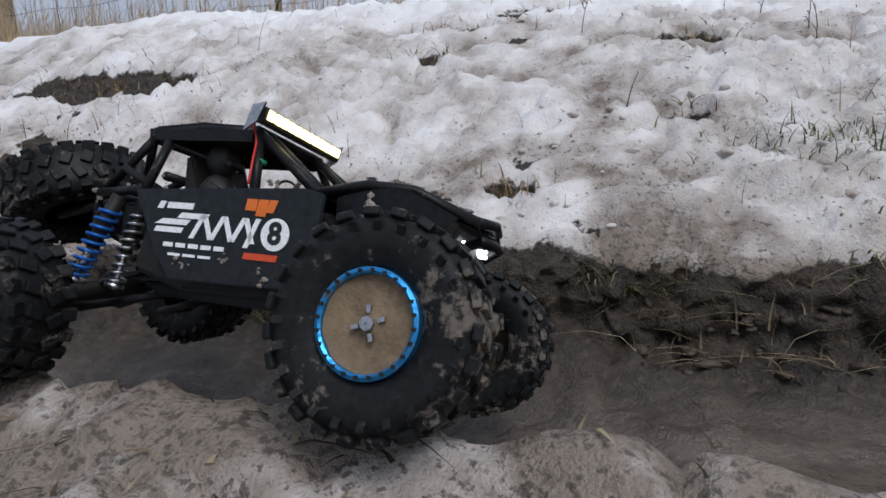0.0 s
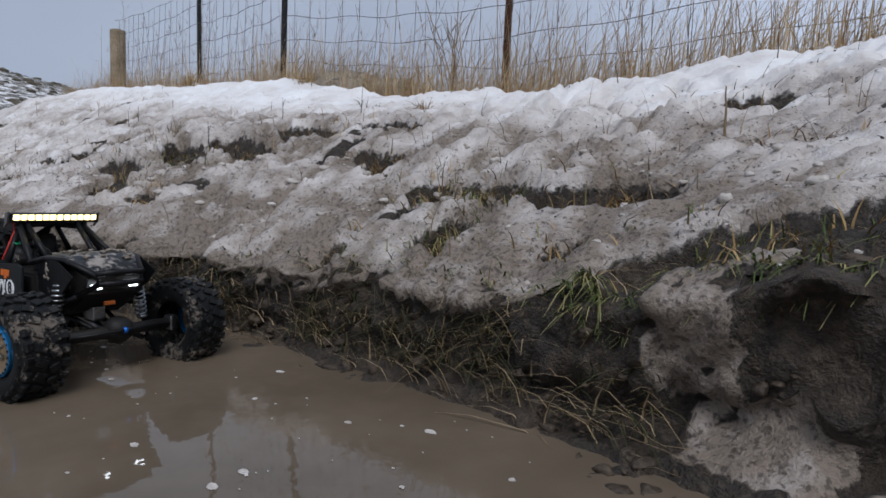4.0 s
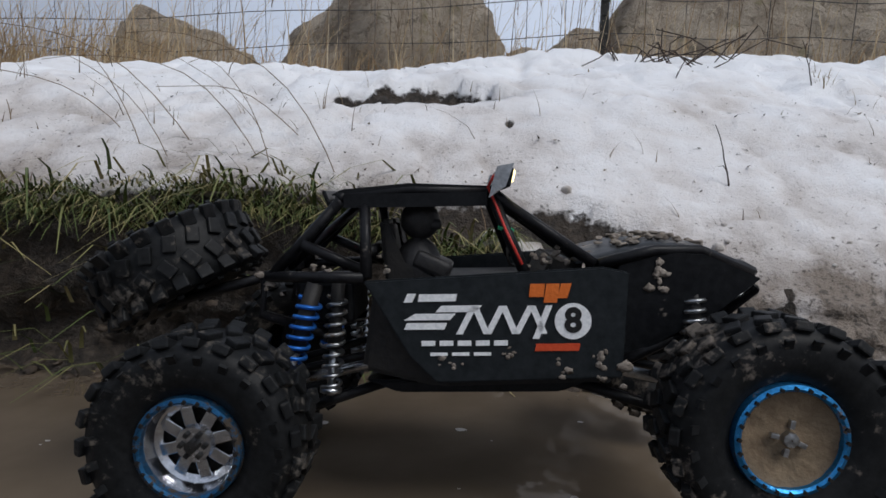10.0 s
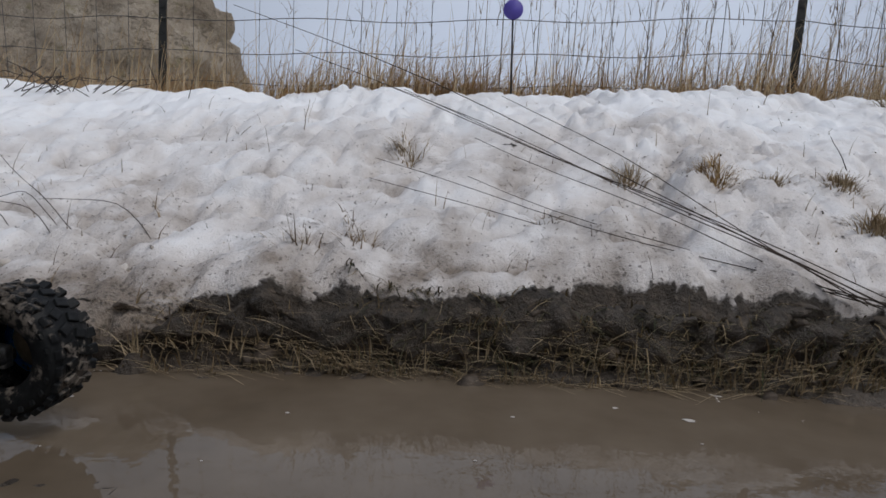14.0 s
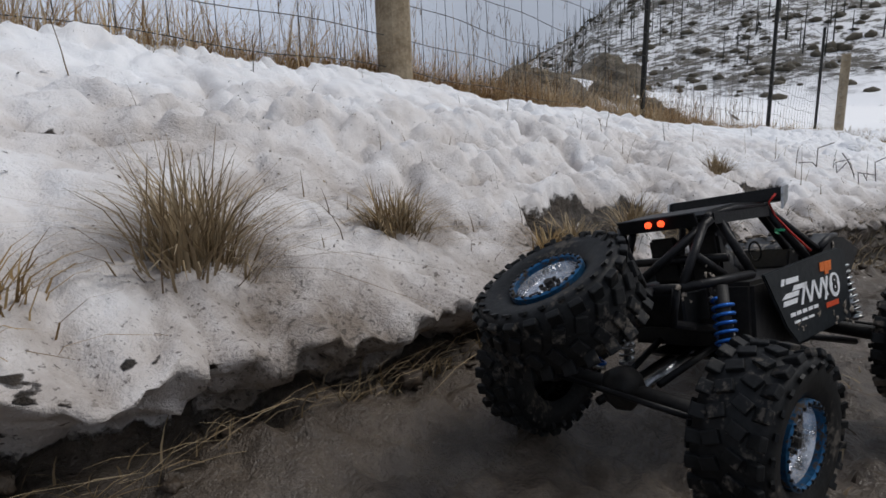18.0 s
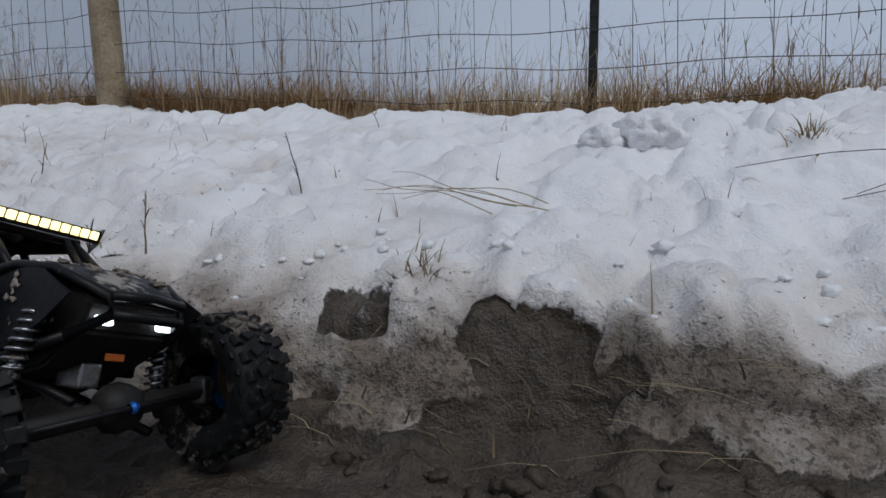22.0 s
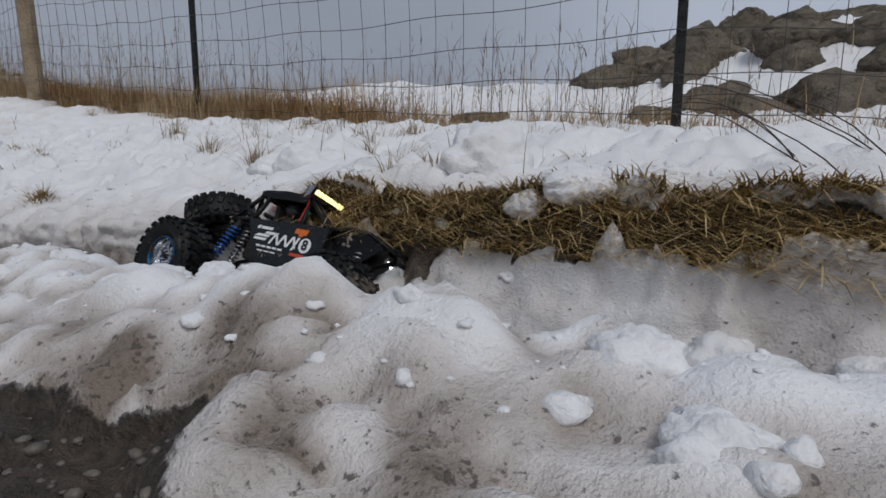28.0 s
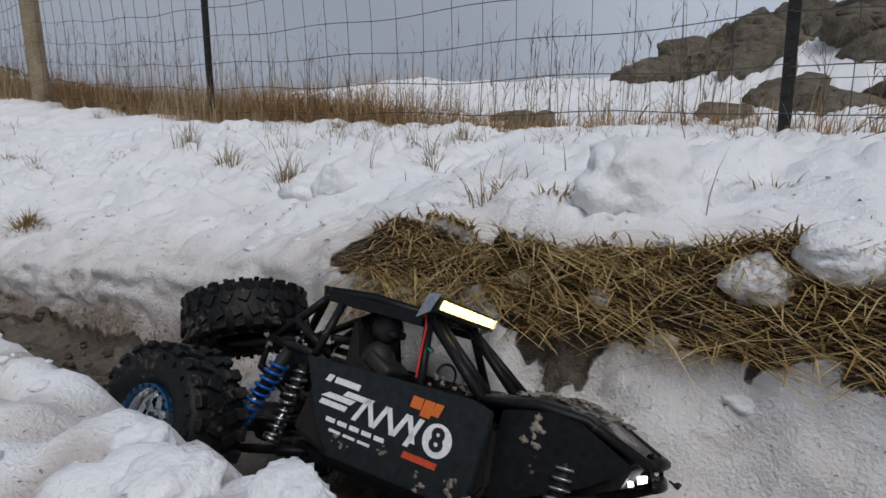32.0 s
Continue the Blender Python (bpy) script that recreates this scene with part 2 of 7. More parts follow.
# stations along the track: x, track middle y, track level, toe y, lip y, lip z, slope z at y 1.5, level at the fence
LAND = np.array([
    (-7, 0.2, 0.06, 0.55, 0.66, 0.16, 0.8, 1.15), (-3.5, 0.28, 0.04, 0.58, 0.68, 0.14, 0.74, 0.98), (-1.5, 0.38, -0.01, 0.66, 0.74, 0.07, 0.5, 0.8), (-0.5, 0.48, -0.03, 0.68, 0.76, 0.07, 0.41, 0.62),
    (0.5, 0.66, -0.06, 0.98, 1.06, 0.04, 0.33, 0.58), (1.1, 0.7, -0.05, 1, 1.07, 0.06, 0.29, 0.6), (1.45, 0.64, -0.03, 0.95, 1.08, 0.16, 0.33, 0.62), (1.9, 0.56, 0, 0.84, 1.06, 0.18, 0.36, 0.65),
    (2.45, 0.54, 0, 0.8, 1, 0.19, 0.41, 0.68), (2.8, 0.58, 0, 0.82, 0.92, 0.1, 0.42, 0.71), (3.4, 0.66, 0, 0.97, 1.02, 0.15, 0.42, 0.71), (3.7, 0.68, 0.01, 1.02, 1.07, 0.205, 0.43, 0.71),
    (4.2, 0.71, 0.03, 1.08, 1.1, 0.225, 0.44, 0.71), (5.1, 0.72, 0.035, 1.18, 1.21, 0.25, 0.46, 0.71), (5.7, 0.78, 0.055, 1.1, 1.16, 0.15, 0.45, 0.74), (6.2, 0.82, 0.07, 1.06, 1.12, 0.12, 0.43, 0.76),
    (7.2, 0.72, 0.095, 0.9, 0.97, 0.14, 0.42, 0.75), (8.3, 0.6, 0.12, 0.75, 0.82, 0.17, 0.42, 0.7), (8.95, 0.58, 0.14, 0.8, 0.87, 0.2, 0.46, 0.737), (9.15, 0.58, 0.15, 0.84, 0.88, 0.225, 0.48, 0.744),
    (10, 0.63, 0.155, 0.9, 0.94, 0.245, 0.54, 0.77), (10.5, 0.67, 0.155, 0.95, 0.98, 0.205, 0.53, 0.78), (11.4, 0.7, 0.155, 1, 1.03, 0.27, 0.5, 0.8), (12, 0.7, 0.14, 1.05, 1.07, 0.21, 0.43, 0.7),
    (12.4, 0.69, 0.12, 1.05, 1.08, 0.18, 0.41, 0.67), (13.2, 0.62, 0.06, 0.86, 0.93, 0.16, 0.38, 0.6), (14.2, 0.5, 0, 0.67, 0.72, 0.11, 0.33, 0.52), (14.7, 0.48, -0.03, 0.61, 0.7, 0.03, 0.31, 0.46),
    (15.6, 0.52, -0.09, 0.635, 0.76, 0, 0.28, 0.4), (16, 0.56, -0.11, 0.71, 0.8, 0, 0.27, 0.36), (16.3, 0.57, -0.1, 0.73, 0.81, -0.045, 0.26, 0.34), (17, 0.62, -0.085, 0.76, 0.83, -0.035, 0.24, 0.31),
    (18, 0.74, -0.08, 0.92, 0.97, 0, 0.21, 0.26), (18.4, 0.8, -0.1, 0.95, 1.05, 0.05, 0.2, 0.25), (18.6, 0.82, -0.105, 0.93, 1.1, 0.11, 0.21, 0.25), (19.2, 0.86, -0.1, 0.92, 1.11, 0.12, 0.2, 0.22),
    (20.2, 0.92, -0.1, 0.94, 1.13, 0.11, 0.17, 0.18), (24, 1.05, -0.25, 1.2, 1.3, -0.09, 0.03, -0.11),
])


def station(x, k):
    return np.interp(x, LAND[:, 0], LAND[:, k])


# the near side: x, level beside the track, height of the thrown-up snow on it
NEAR = np.array([(-7, 0.07, 0.03), (-2.7, 0.06, 0.055), (-1.7, 0.035, 0.045), (-1.0, 0.0, 0.0), (-0.2, -0.03, 0.0), (1.2, -0.02, 0.0), (3, 0.025, 0.0), (5, 0.055, 0.0), (8, 0.13, 0.0), (10, 0.165, 0.0), (12, 0.16, 0.0), (13.5, 0.055, 0.0), (15, -0.03, 0.0), (15.9, -0.06, 0.0), (16.5, -0.04, 0.03),
                 (17.2, -0.03, 0.034), (17.6, -0.015, 0.038), (18.0, 0.0, 0.044), (18.3, 0.01, 0.036), (18.65, 0.03, 0.028), (18.82, 0.03, 0.030), (18.95, 0.03, 0.054), (19.12, 0.035, 0.076), (19.28, 0.035, 0.050), (19.45, 0.045, 0.040), (20.2, 0.06, 0.08), (24, 0.0, 0.1)])
FENCE_Y = 2.68



def edge_wave(x):
    return 0.030 * fbm(x, x * 0.3, 1.7, 3, 4) + 0.014 * fbm(x, x * 0.2, 7.0, 3, 6) * (1 - 0.75 * sstep(15.7, 16.2, x) * (1 - sstep(18.2, 18.6, x)))


def toe_lip(x):
    w = edge_wave(x)
    toe, lip = station(x, 3) + w, station(x, 4) + w
    return toe, np.maximum(lip, toe + 0.035)


# wet stretches of the rut, and how far the water reaches on the near side along it
WET = [(-1.7, 5.9), (7.4, 11.9), (13.5, 15.6)]
REACH = np.array([(-1.7, 0.0), (-1.2, 0.05), (-0.6, 0.12), (0.0, 0.26), (1.2, 0.42), (2.0, 0.34), (2.4, 0.20), (2.65, 0.0), (3.0, -0.12), (3.4, -0.08), (3.7, 0.04), (4.2, 0.13), (5.7, 0.12), (5.9, 0.03), (7.4, 0.0), (7.8, 0.02), (9.2, 0.05), (9.8, 0.36), (11.4, 0.34), (11.9, 0.04), (13.5, 0.02), (13.8, 0.14), (15.2, 0.13), (15.6, 0.02)])


def shore(x):
    """Near edge of the water as a distance from the middle of the rut (negative: no water)."""
    w = np.interp(x, REACH[:, 0], REACH[:, 1]) * (1 + 0.5 * fbm(x, x * 0.7, 1.8, 4, 71))
    inside = np.zeros_like(x, bool)
    for x0, x1 in WET:
        inside = inside | ((x > x0) & (x < x1))
    return np.where(inside, w, -9.0)


def water_z(x):
    return (station(x - 0.25, 2) + station(x, 2) + station(x + 0.25, 2)) / 3 + 0.006


def base_land(x, y):
    """The land with no fine relief: height, and the share of steep earth face."""
    yt, zt, zl, zm, zf = (station(x, k) for k in (1, 2, 5, 6, 7))
    toe, lip = toe_lip(x)
    zl = zl + 0.022
    bed = zt + 0.018 * sstep(0.12, 0.30, np.abs(y - yt)) - 0.012
    z = bed
    face = np.clip((y - toe) / (lip - toe), 0, 1)
    z = z + (zl - bed) * sstep(-0.05, 1.05, face)
    k = np.clip((y - lip) / (1.5 - lip), 0, 1)
    z = np.where(y > lip, zl + (zm - zl) * np.power(k, 0.85), z)
    k = np.clip((y - 1.5) / (FENCE_Y - 0.35 - 1.5), 0, 1)
    z = np.where(y > 1.5, zm + (zf - zm) * (k * (1.35 - 0.35 * k)), z)
    # beyond the fence: a field, with a stony rise behind the last bays
    far = np.clip(y - 2.7, 0, None)
    g = np.clip(far - 0.45, 0, 1.6)
    rise = sstep(12.5, 16.0, x + 0.2 * far) * (0.235 * g) + 0.42 * sstep(17.7, 19.4, x) * sstep(0.9, 2.6, far)
    z = z + np.where(far > 0, rise + 0.02 * np.clip(far, 0, 4) * (1 - sstep(13, 17, x)), 0)
    # the near side: a low verge, higher where the shovelled snow lies
    near = yt - y
    level, ridge = np.interp(x, NEAR[:, 0], NEAR[:, 1]), np.interp(x, NEAR[:, 0], NEAR[:, 2])
    inner = np.interp(x, [-1.6, -1.0, 16.1, 16.7, 18.4, 19.0, 20], [0.03, 0.13, 0.13, 0.01, 0.02, 0.08, 0.12])
    rim = near + 0.04 * fbm(x, y, 3.0, 3, 5)
    side = sstep(inner, inner + np.interp(x, [16.1, 16.7], [0.17, 0.12]), rim)
    crest = np.interp(x, [16.5, 17.2, 17.8, 18.4, 18.9, 19.3, 20], [0.11, 0.17, 0.16, 0.18, 0.22, 0.22, 0.30])
    z = z * (1 - side) + level * side + ridge * np.exp(-((near - crest) / np.interp(x, [16.5, 17.2], [0.07, 0.11])) ** 2) * sstep(inner - 0.02, inner + 0.10, rim)
    z = z - 0.02 * sstep(0.8, 2.0, near)
    z = z + 0.045 * sstep(19.05, 19.35, x) * sstep(0.66, 0.76, y) * (1 - sstep(0.88, 0.98, y))
    z = z + 0.02 * sstep(18.6, 19.1, x) * np.exp(-((y - 0.97) / 0.05) ** 2)
    # the wet rut and its low shore
    sh, zw = shore(x), water_z(x)
    sh = np.where(sh > -5, sh + 0.10 * fbm(x, y, 4.0, 4, 72), sh)
    wet = sh > -5
    inn = wet * sstep(-0.05, 0.03, sh - near) * (y < toe)
    z = np.where(inn > 0, z * (1 - inn) + np.minimum(z, zw - 0.012) * inn, z)
    z = np.where(wet & (near > sh), np.maximum(z, zw + 0.014 * sstep(0.0, 0.12, near - sh) - 0.001), z)
    return z, face * (y <= lip), near


# bare or earthy places on the slope: x, y, half-length, half-depth
BARE = [(1.40, 1.12, 0.28, 0.07), (2.1, 1.08, 0.40, 0.05), (2.82, 1.03, 0.06, 0.04), (3.0, 1.05, 0.09, 0.04), (3.2, 1.0, 0.07, 0.04), (3.9, 1.09, 0.45, 0.03), (4.6, 1.15, 0.5, 0.03),
        (5.28, 1.60, 0.20, 0.08), (5.35, 1.22, 0.30, 0.04), (9.45, 0.88, 0.30, 0.03), (9.9, 0.94, 0.35, 0.03), (10.2, 0.97, 0.04, 0.03), (10.32, 0.97, 0.04, 0.03), (10.75, 1.0, 0.15, 0.03), 
        (12.80, 1.12, 0.20, 0.09), (13.02, 1.0, 0.16, 0.06), (13.60, 1.05, 0.18, 0.055), (14.32, 0.74, 0.12, 0.03), (14.97, 0.77, 0.035, 0.016), (15.40, 0.735, 0.10, 0.028), (15.36, 0.80, 0.03, 0.02), (15.80, 0.775, 0.07, 0.035), (16.02, 0.765, 0.10, 0.035),
        (19.08, 1.09, 0.40, 0.05), (19.7, 1.10, 0.4, 0.03)]
# a thawed band climbs across the first slope, with holes and grass patches past it
BARE += [(-0.70, 1.04, 0.18, 0.05), (-0.50, 1.10, 0.18, 0.06), (-0.40, 1.26, 0.20, 0.07), (-0.22, 1.36, 0.22, 0.07), (-0.10, 1.53, 0.22, 0.07), (0.18, 1.62, 0.16, 0.06), (-0.30, 1.02, 0.14, 0.05), (-0.09, 1.03, 0.06, 0.03),
         (-0.72, 0.81, 0.03, 0.03), (-1.23, 1.08, 0.20, 0.04), (-1.24, 0.94, 0.14, 0.03), (-0.93, 1.40, 0.14, 0.04), (0.44, 1.40, 0.06, 0.07)]
BARE += [(-1.12, 1.16, 0.10, 0.05), (-1.08, 1.30, 0.08, 0.06), (-1.72, 1.06, 0.05, 0.03), (-2.10, 1.78, 0.12, 0.05), (-0.90, 1.62, 0.10, 0.04), (0.40, 1.40, 0.10, 0.05), (1.00, 1.30, 0.16, 0.05), (0.68, 1.29, 0.10, 0.05), (0.85, 1.31, 0.15, 0.045), (0.84, 1.17, 0.05, 0.06), (1.08, 1.33, 0.04, 0.03), (1.15, 1.29, 0.05, 0.035), (1.08, 1.16, 0.04, 0.025), (0.64, 1.11, 0.04, 0.025), (1.30, 1.47, 0.07, 0.03), (1.16, 1.74, 0.12, 0.04),
         (-3.3, 1.21, 0.45, 0.10), (-2.27, 1.58, 0.14, 0.05), (-1.69, 1.50, 0.07, 0.05), (-2.0, 0.84, 0.05, 0.03), (-2.32, 1.38, 0.06, 0.04)]


def bare_mask(x, y):
    m = np.zeros_like(x)
    for bx, by, rx, ry in BARE:
        d = ((x - bx) / rx) ** 2 + ((y - by) / ry) ** 2
        m = np.maximum(m, 1 - sstep(0.4, 1.3, d + 0.35 * fbm(x, y, 14, 2, 8)))
    return m


def hills(x, y):
    """Far ground: hills to both ends, low land elsewhere."""
    r = np.hypot(x - 8, y)
    ang = np.degrees(np.arctan2(x - 8, y))          # 0 ahead, +90 along the track
    left = np.interp(-ang, [35, 50, 60, 66, 75, 90, 105, 125, 150], [0, 5, 9.5, 12, 15.5, 21.5, 32, 38, 10])
    right = np.interp(ang, [30, 46, 52, 60, 75, 95, 130], [0, 6, 13, 24, 38, 44, 12])
    rise = sstep(38, 150, r)
    rough = 1 + 0.14 * fbm(x, y, 0.03, 4, 3)
    back = 4 * sstep(60, 200, r)
    return rise * rough * (left + right) + back * (np.abs(ang) > 125) - 3.0 * sstep(12, 60, r) * (np.abs(ang) < 60)


def axis_points(lo, hi, step, out, grow=1.16):
    a = list(np.arange(lo, hi + step / 2, step))
    s, right = step, []
    while (right[-1] if right else hi) < out:
        s *= grow
        right.append((right[-1] if right else hi) + s)
    s, left = step, []
    while (left[-1] if left else lo) > -out:
        s *= grow
        left.append((left[-1] if left else lo) - s)
    return np.array(left[::-1] + a + right)



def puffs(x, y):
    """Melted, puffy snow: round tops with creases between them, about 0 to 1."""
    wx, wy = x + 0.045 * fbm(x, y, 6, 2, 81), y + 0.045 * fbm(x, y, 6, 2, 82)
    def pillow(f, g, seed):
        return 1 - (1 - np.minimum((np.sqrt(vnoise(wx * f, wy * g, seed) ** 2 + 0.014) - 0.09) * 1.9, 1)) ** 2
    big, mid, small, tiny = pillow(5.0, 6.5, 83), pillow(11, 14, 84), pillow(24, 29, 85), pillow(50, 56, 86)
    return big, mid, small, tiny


def relief(x, y):
    """Height with relief, sideways push of the face, and the cover masks."""
    z, face, near = base_land(x, y)
    toe, lip = toe_lip(x)
    yt = station(x, 1)
    beyond = sstep(2.6, 3.0, y)
    patch = fbm(x, y, 2.6, 4, 21)
    fine = fbm(x, y, 9.0, 4, 22)
    bare = bare_mask(x, y)
    bare = sstep(0.30, 0.66, 0.95 * bare + (0.45 * fine + 0.65 * fbm(x, y, 21, 3, 24) + 0.7 * fbm(x, face * 0.12, 24, 3, 171) * (face > 0) * (face < 1)) * (bare > 0.02))
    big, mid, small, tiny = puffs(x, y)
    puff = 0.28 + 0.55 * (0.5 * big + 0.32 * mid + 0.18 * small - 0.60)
    # how much snow lies along the way
    amount = np.interp(x, [-7, -1.5, 0, 1.2, 2, 3, 6, 8, 9, 11, 12.5, 15, 24], [0.80, 0.84, 0.66, 0.80, 0.88, 0.98, 1.0, 0.98, 0.98, 0.98, 1.0, 1.2, 1.2])
    lean = amount - 0.35 + 0.42 * patch + 0.45 * fine + 0.9 * (puff - 0.28) + 0.28 * sstep(1.55, 2.0, y)
    # clods and grass break through the foot of the snow
    lean = lean - 0.30 * np.interp(x, [1.9, 2.5, 3.5, 3.9], [0, 1, 1, 0]) * (1 - sstep(0.06, 0.30, y - lip))
    # snow hangs a little way down the face
    hang = np.interp(x, [-2, 1.0, 1.2, 2.55, 2.65, 3.1, 3.4, 5.3, 5.6, 8.9, 9.1, 11.0, 11.3, 12.5, 12.8, 14.5, 14.65, 15.7, 15.8, 16.15, 16.25, 18.2, 18.45, 18.6, 19.0, 19.2, 21],
                     [0.9, 0.75, 1.05, 1.05, 0.45, 0.5, 1.05, 1.1, 0.15, 0.15, 0.95, 0.85, 0.15, 0.15, 0.80, 0.62, 0.0, 0.05, 0.35, 0.25, 0.0, 0.0, 0.35, 0.9, 0.95, 0.95, 0.95])
    on_top = np.where(y > lip, 1.0 + (y - lip) / 0.08, face) - hang + 0.30 * fine + 0.25 * patch
    snow = sstep(0.0, 0.16, lean) * sstep(-0.06, 0.10, on_top) * (1 - bare) * (y > toe)
    foot = np.interp(x, [1.12, 1.35, 2.5, 2.7, 3.5, 3.64, 5.3, 5.8, 8.85, 9.05, 15.5, 15.6, 15.9, 16.0, 18.30, 18.5, 21], [0, 0.62, 0.58, 0.55, 0.50, 0.0, 0, 0.6, 0.9, 0, 0, 0.5, 0.5, 0, 0, 0.95, 0.95])
    snow = np.maximum(snow, sstep(0.0, 0.2, foot - 0.45 + 0.6 * fine + 0.5 * (puff - 0.28)) * (y > toe) * (y < np.where(x > 18.3, toe + np.interp(x, [18.9, 19.2], [0.115, 0.145]) + 0.05 * fine, lip + 0.05)) * (foot > 0))
    outer = np.interp(x, [-7, 0, 1, 16.4, 16.75, 16.95, 17.25, 18.2, 18.6, 18.9, 19.1, 19.32, 19.42, 19.6, 21], [0.50, 0.50, 0.35, 0.12, 0.16, 0.35, 0.58, 0.60, 0.42, 0.32, 0.27, 0.26, 0.40, 0.9, 0.9])
    start = np.interp(x, [-1.6, -1.0, 16.0, 16.6, 18.4, 19.0, 20], [0.06, 0.13, 0.13, 0.03, 0.03, 0.09, 0.12])
    nside = np.interp(x, [-7, -1.6, -1.1, -0.7, 15.9, 16.4, 16.9, 22], [0.62, 0.62, 0.4, 0.0, 0.0, 0.8, 1.0, 1.0]) * sstep(start, start + 0.06, near + 0.05 * fine) * (1 - sstep(0.0, 0.06, near - outer + 0.10 * fbm(x, y, 4, 3, 31)))
    heap = sstep(19.08, 19.25, x + 0.12 * fine) * sstep(0.0, 0.2, 0.14 + 0.6 * fine) * (y < toe + 0.1)
    snow = np.clip(snow + sstep(0.30, 0.55, nside + 0.20 * patch) + heap * (near < 0.4), 0, 1)
    field = sstep(0.1, 0.35, 0.22 + 0.5 * patch + 0.3 * fine + 0.35 * sstep(13, 16, x))
    snow = snow * (1 - beyond) + field * beyond
    dirt_shade = np.interp(x, [-7, -1.5, -0.3, 2.2, 3.2, 5.0, 7.5, 8.5, 9.5, 11.5, 13, 14.5, 16, 24], [0.50, 0.54, 0.80, 0.80, 0.60, 0.24, 0.28, 0.36, 0.42, 0.40, 0.38, 0.30, 0.06, 0.03])
    dirt_shade = dirt_shade * (1 - 0.65 * sstep(1.45, 2.0, y)) + np.interp(x, [-2, 8, 9, 16, 24], [0.35, 0.45, 0.40, 0.30, 0.22]) * np.exp(-np.clip(y - lip, 0, None) / 0.10) * (y > toe)
    dirt_shade = dirt_shade + np.interp(x, [14.4, 14.7, 15.6, 16.0], [0, 0.22, 0.22, 0]) * (1 - sstep(0.0, 0.06, y - lip)) * (y > toe - 0.05)
    dirt_shade = dirt_shade + np.interp(x, [5.4, 6.0, 8.8, 9.2], [0, 0.24, 0.22, 0]) * (1 - sstep(-0.02, 0.10, y - lip)) * (y > toe - 0.05)
    dirt_shade = dirt_shade + np.interp(x, [15.6, 16.0, 18.3, 18.6], [0, 0.85, 0.85, 0]) * (1 - sstep(np.interp(x, [16.6, 17.2, 17.8], [0.35, 0.2, 0.0]), np.interp(x, [16.6, 17.2, 17.8], [1.0, 0.75, 0.5]), face)) * (y > toe - 0.05) * (y < lip)
    # creases darker, tops paler: dirt and shade both put into the snow tone
    dirt_shade = dirt_shade + (0.15 + dirt_shade) * (0.45 * fine + 1.6 * np.clip(0.26 - puff, -0.10, 0.25))
    dirt_shade = np.clip(dirt_shade + (near > 0) * ((np.interp(x, [-2, 0, 16, 17.4, 18.0, 18.6, 19.0, 19.3], [0.60, 0.50, 0.26, 0.40, 0.36, 0.30, 0.20, 0.24]) + 0.30 * patch) + 0.33 * sstep(0.22, 0.40, near) + 0.3 * fine), 0, 1)
    wet = np.exp(-(np.clip(y - yt - np.interp(x, [11, 12], [0.06, 0.12]), 0, None) / np.interp(x, [3, 5, 11, 12], [0.14, 0.20, 0.22, 0.32])) ** 2) * np.clip(np.interp(x, [3, 5], [0.98, 0.85]) + 0.8 * fbm(x, y, 2.2, 4, 91), 0.1, 1) * np.interp(x, [-7, 3.2, 4.5, 7, 9.2, 9.6, 11.8, 12.4, 14, 16, 17, 24], [1, 1, 0.9, 0.8, 0.7, 0.9, 0.95, 0.8, 0.75, 0.6, 0.2, 0.2]) * (1 - snow)
    wet = np.maximum(wet, 0.95 * sstep(15.5, 16.5, x) * (1 - sstep(0.15, 0.24, np.abs(y - yt))) * (1 - snow))
    # rounded chunks of thrown-up snow; slush and shade between them put into the tone
    bx, by = x + 0.03 * fbm(x, y, 9, 2, 145), y + 0.03 * fbm(x, y, 9, 2, 146)
    knob = 1 - (1 - np.minimum((np.sqrt(vnoise(bx * 19, by * 21, 147) ** 2 + 0.03) - 0.16) * 1.8, 1)) ** 2
    dirt_shade = np.clip(dirt_shade + 0.55 * (0.52 - knob) * sstep(17.2, 18.4, x) * (near > 0), 0, 1)
    # a melted hollow in the last heap, and a thin spot beside it
    hollow = np.exp(-((x - 19.36) / 0.035) ** 2 - ((y - 0.60) / 0.03) ** 2)
    # shaded, brownish inside of the hollow, put into the snow tone
    dirt_shade = np.clip(dirt_shade + 0.4 * hollow, 0, 1)
    dirt_shade = np.clip(dirt_shade + 0.7 * np.exp(-((x - 19.03) / 0.03) ** 2 - ((y - 0.52) / 0.02) ** 2), 0, 1)
    # relief: snow is puffy, earth is cloddy, mud is rutted
    soft = np.interp(x, [-7, 1.5, 3.4, 4.0, 8, 9.2, 11, 24], [1.2, 1.2, 1.0, 0.6, 0.65, 1.1, 1.4, 1.1]) * (0.6 + 0.5 * sstep(-0.3, 0.3, patch))
    puffed = 0.022 * np.interp(x, [2.6, 3.6], [0.45, 1.0]) * (big - 0.6) * np.interp(near, [0.0, 0.15, 0.3, 0.45], [1.0, 0.35, 0.5, 1.3]) + 0.022 * np.interp(x, [2.6, 3.6], [0.7, 1.0]) * (mid - 0.6) + 0.014 * (small - 0.6) + 0.0055 * (tiny - 0.6)
    puffed = puffed + 0.010 * np.interp(x, [3.0, 4.4, 8, 9, 16, 18], [1.35, 0.25, 0.3, 0.8, 0.7, 0.4]) * (fbm(x, y, 22, 3, 141) + 0.7 * np.abs(vnoise(x * 64, y * 70, 142)) - 0.3)
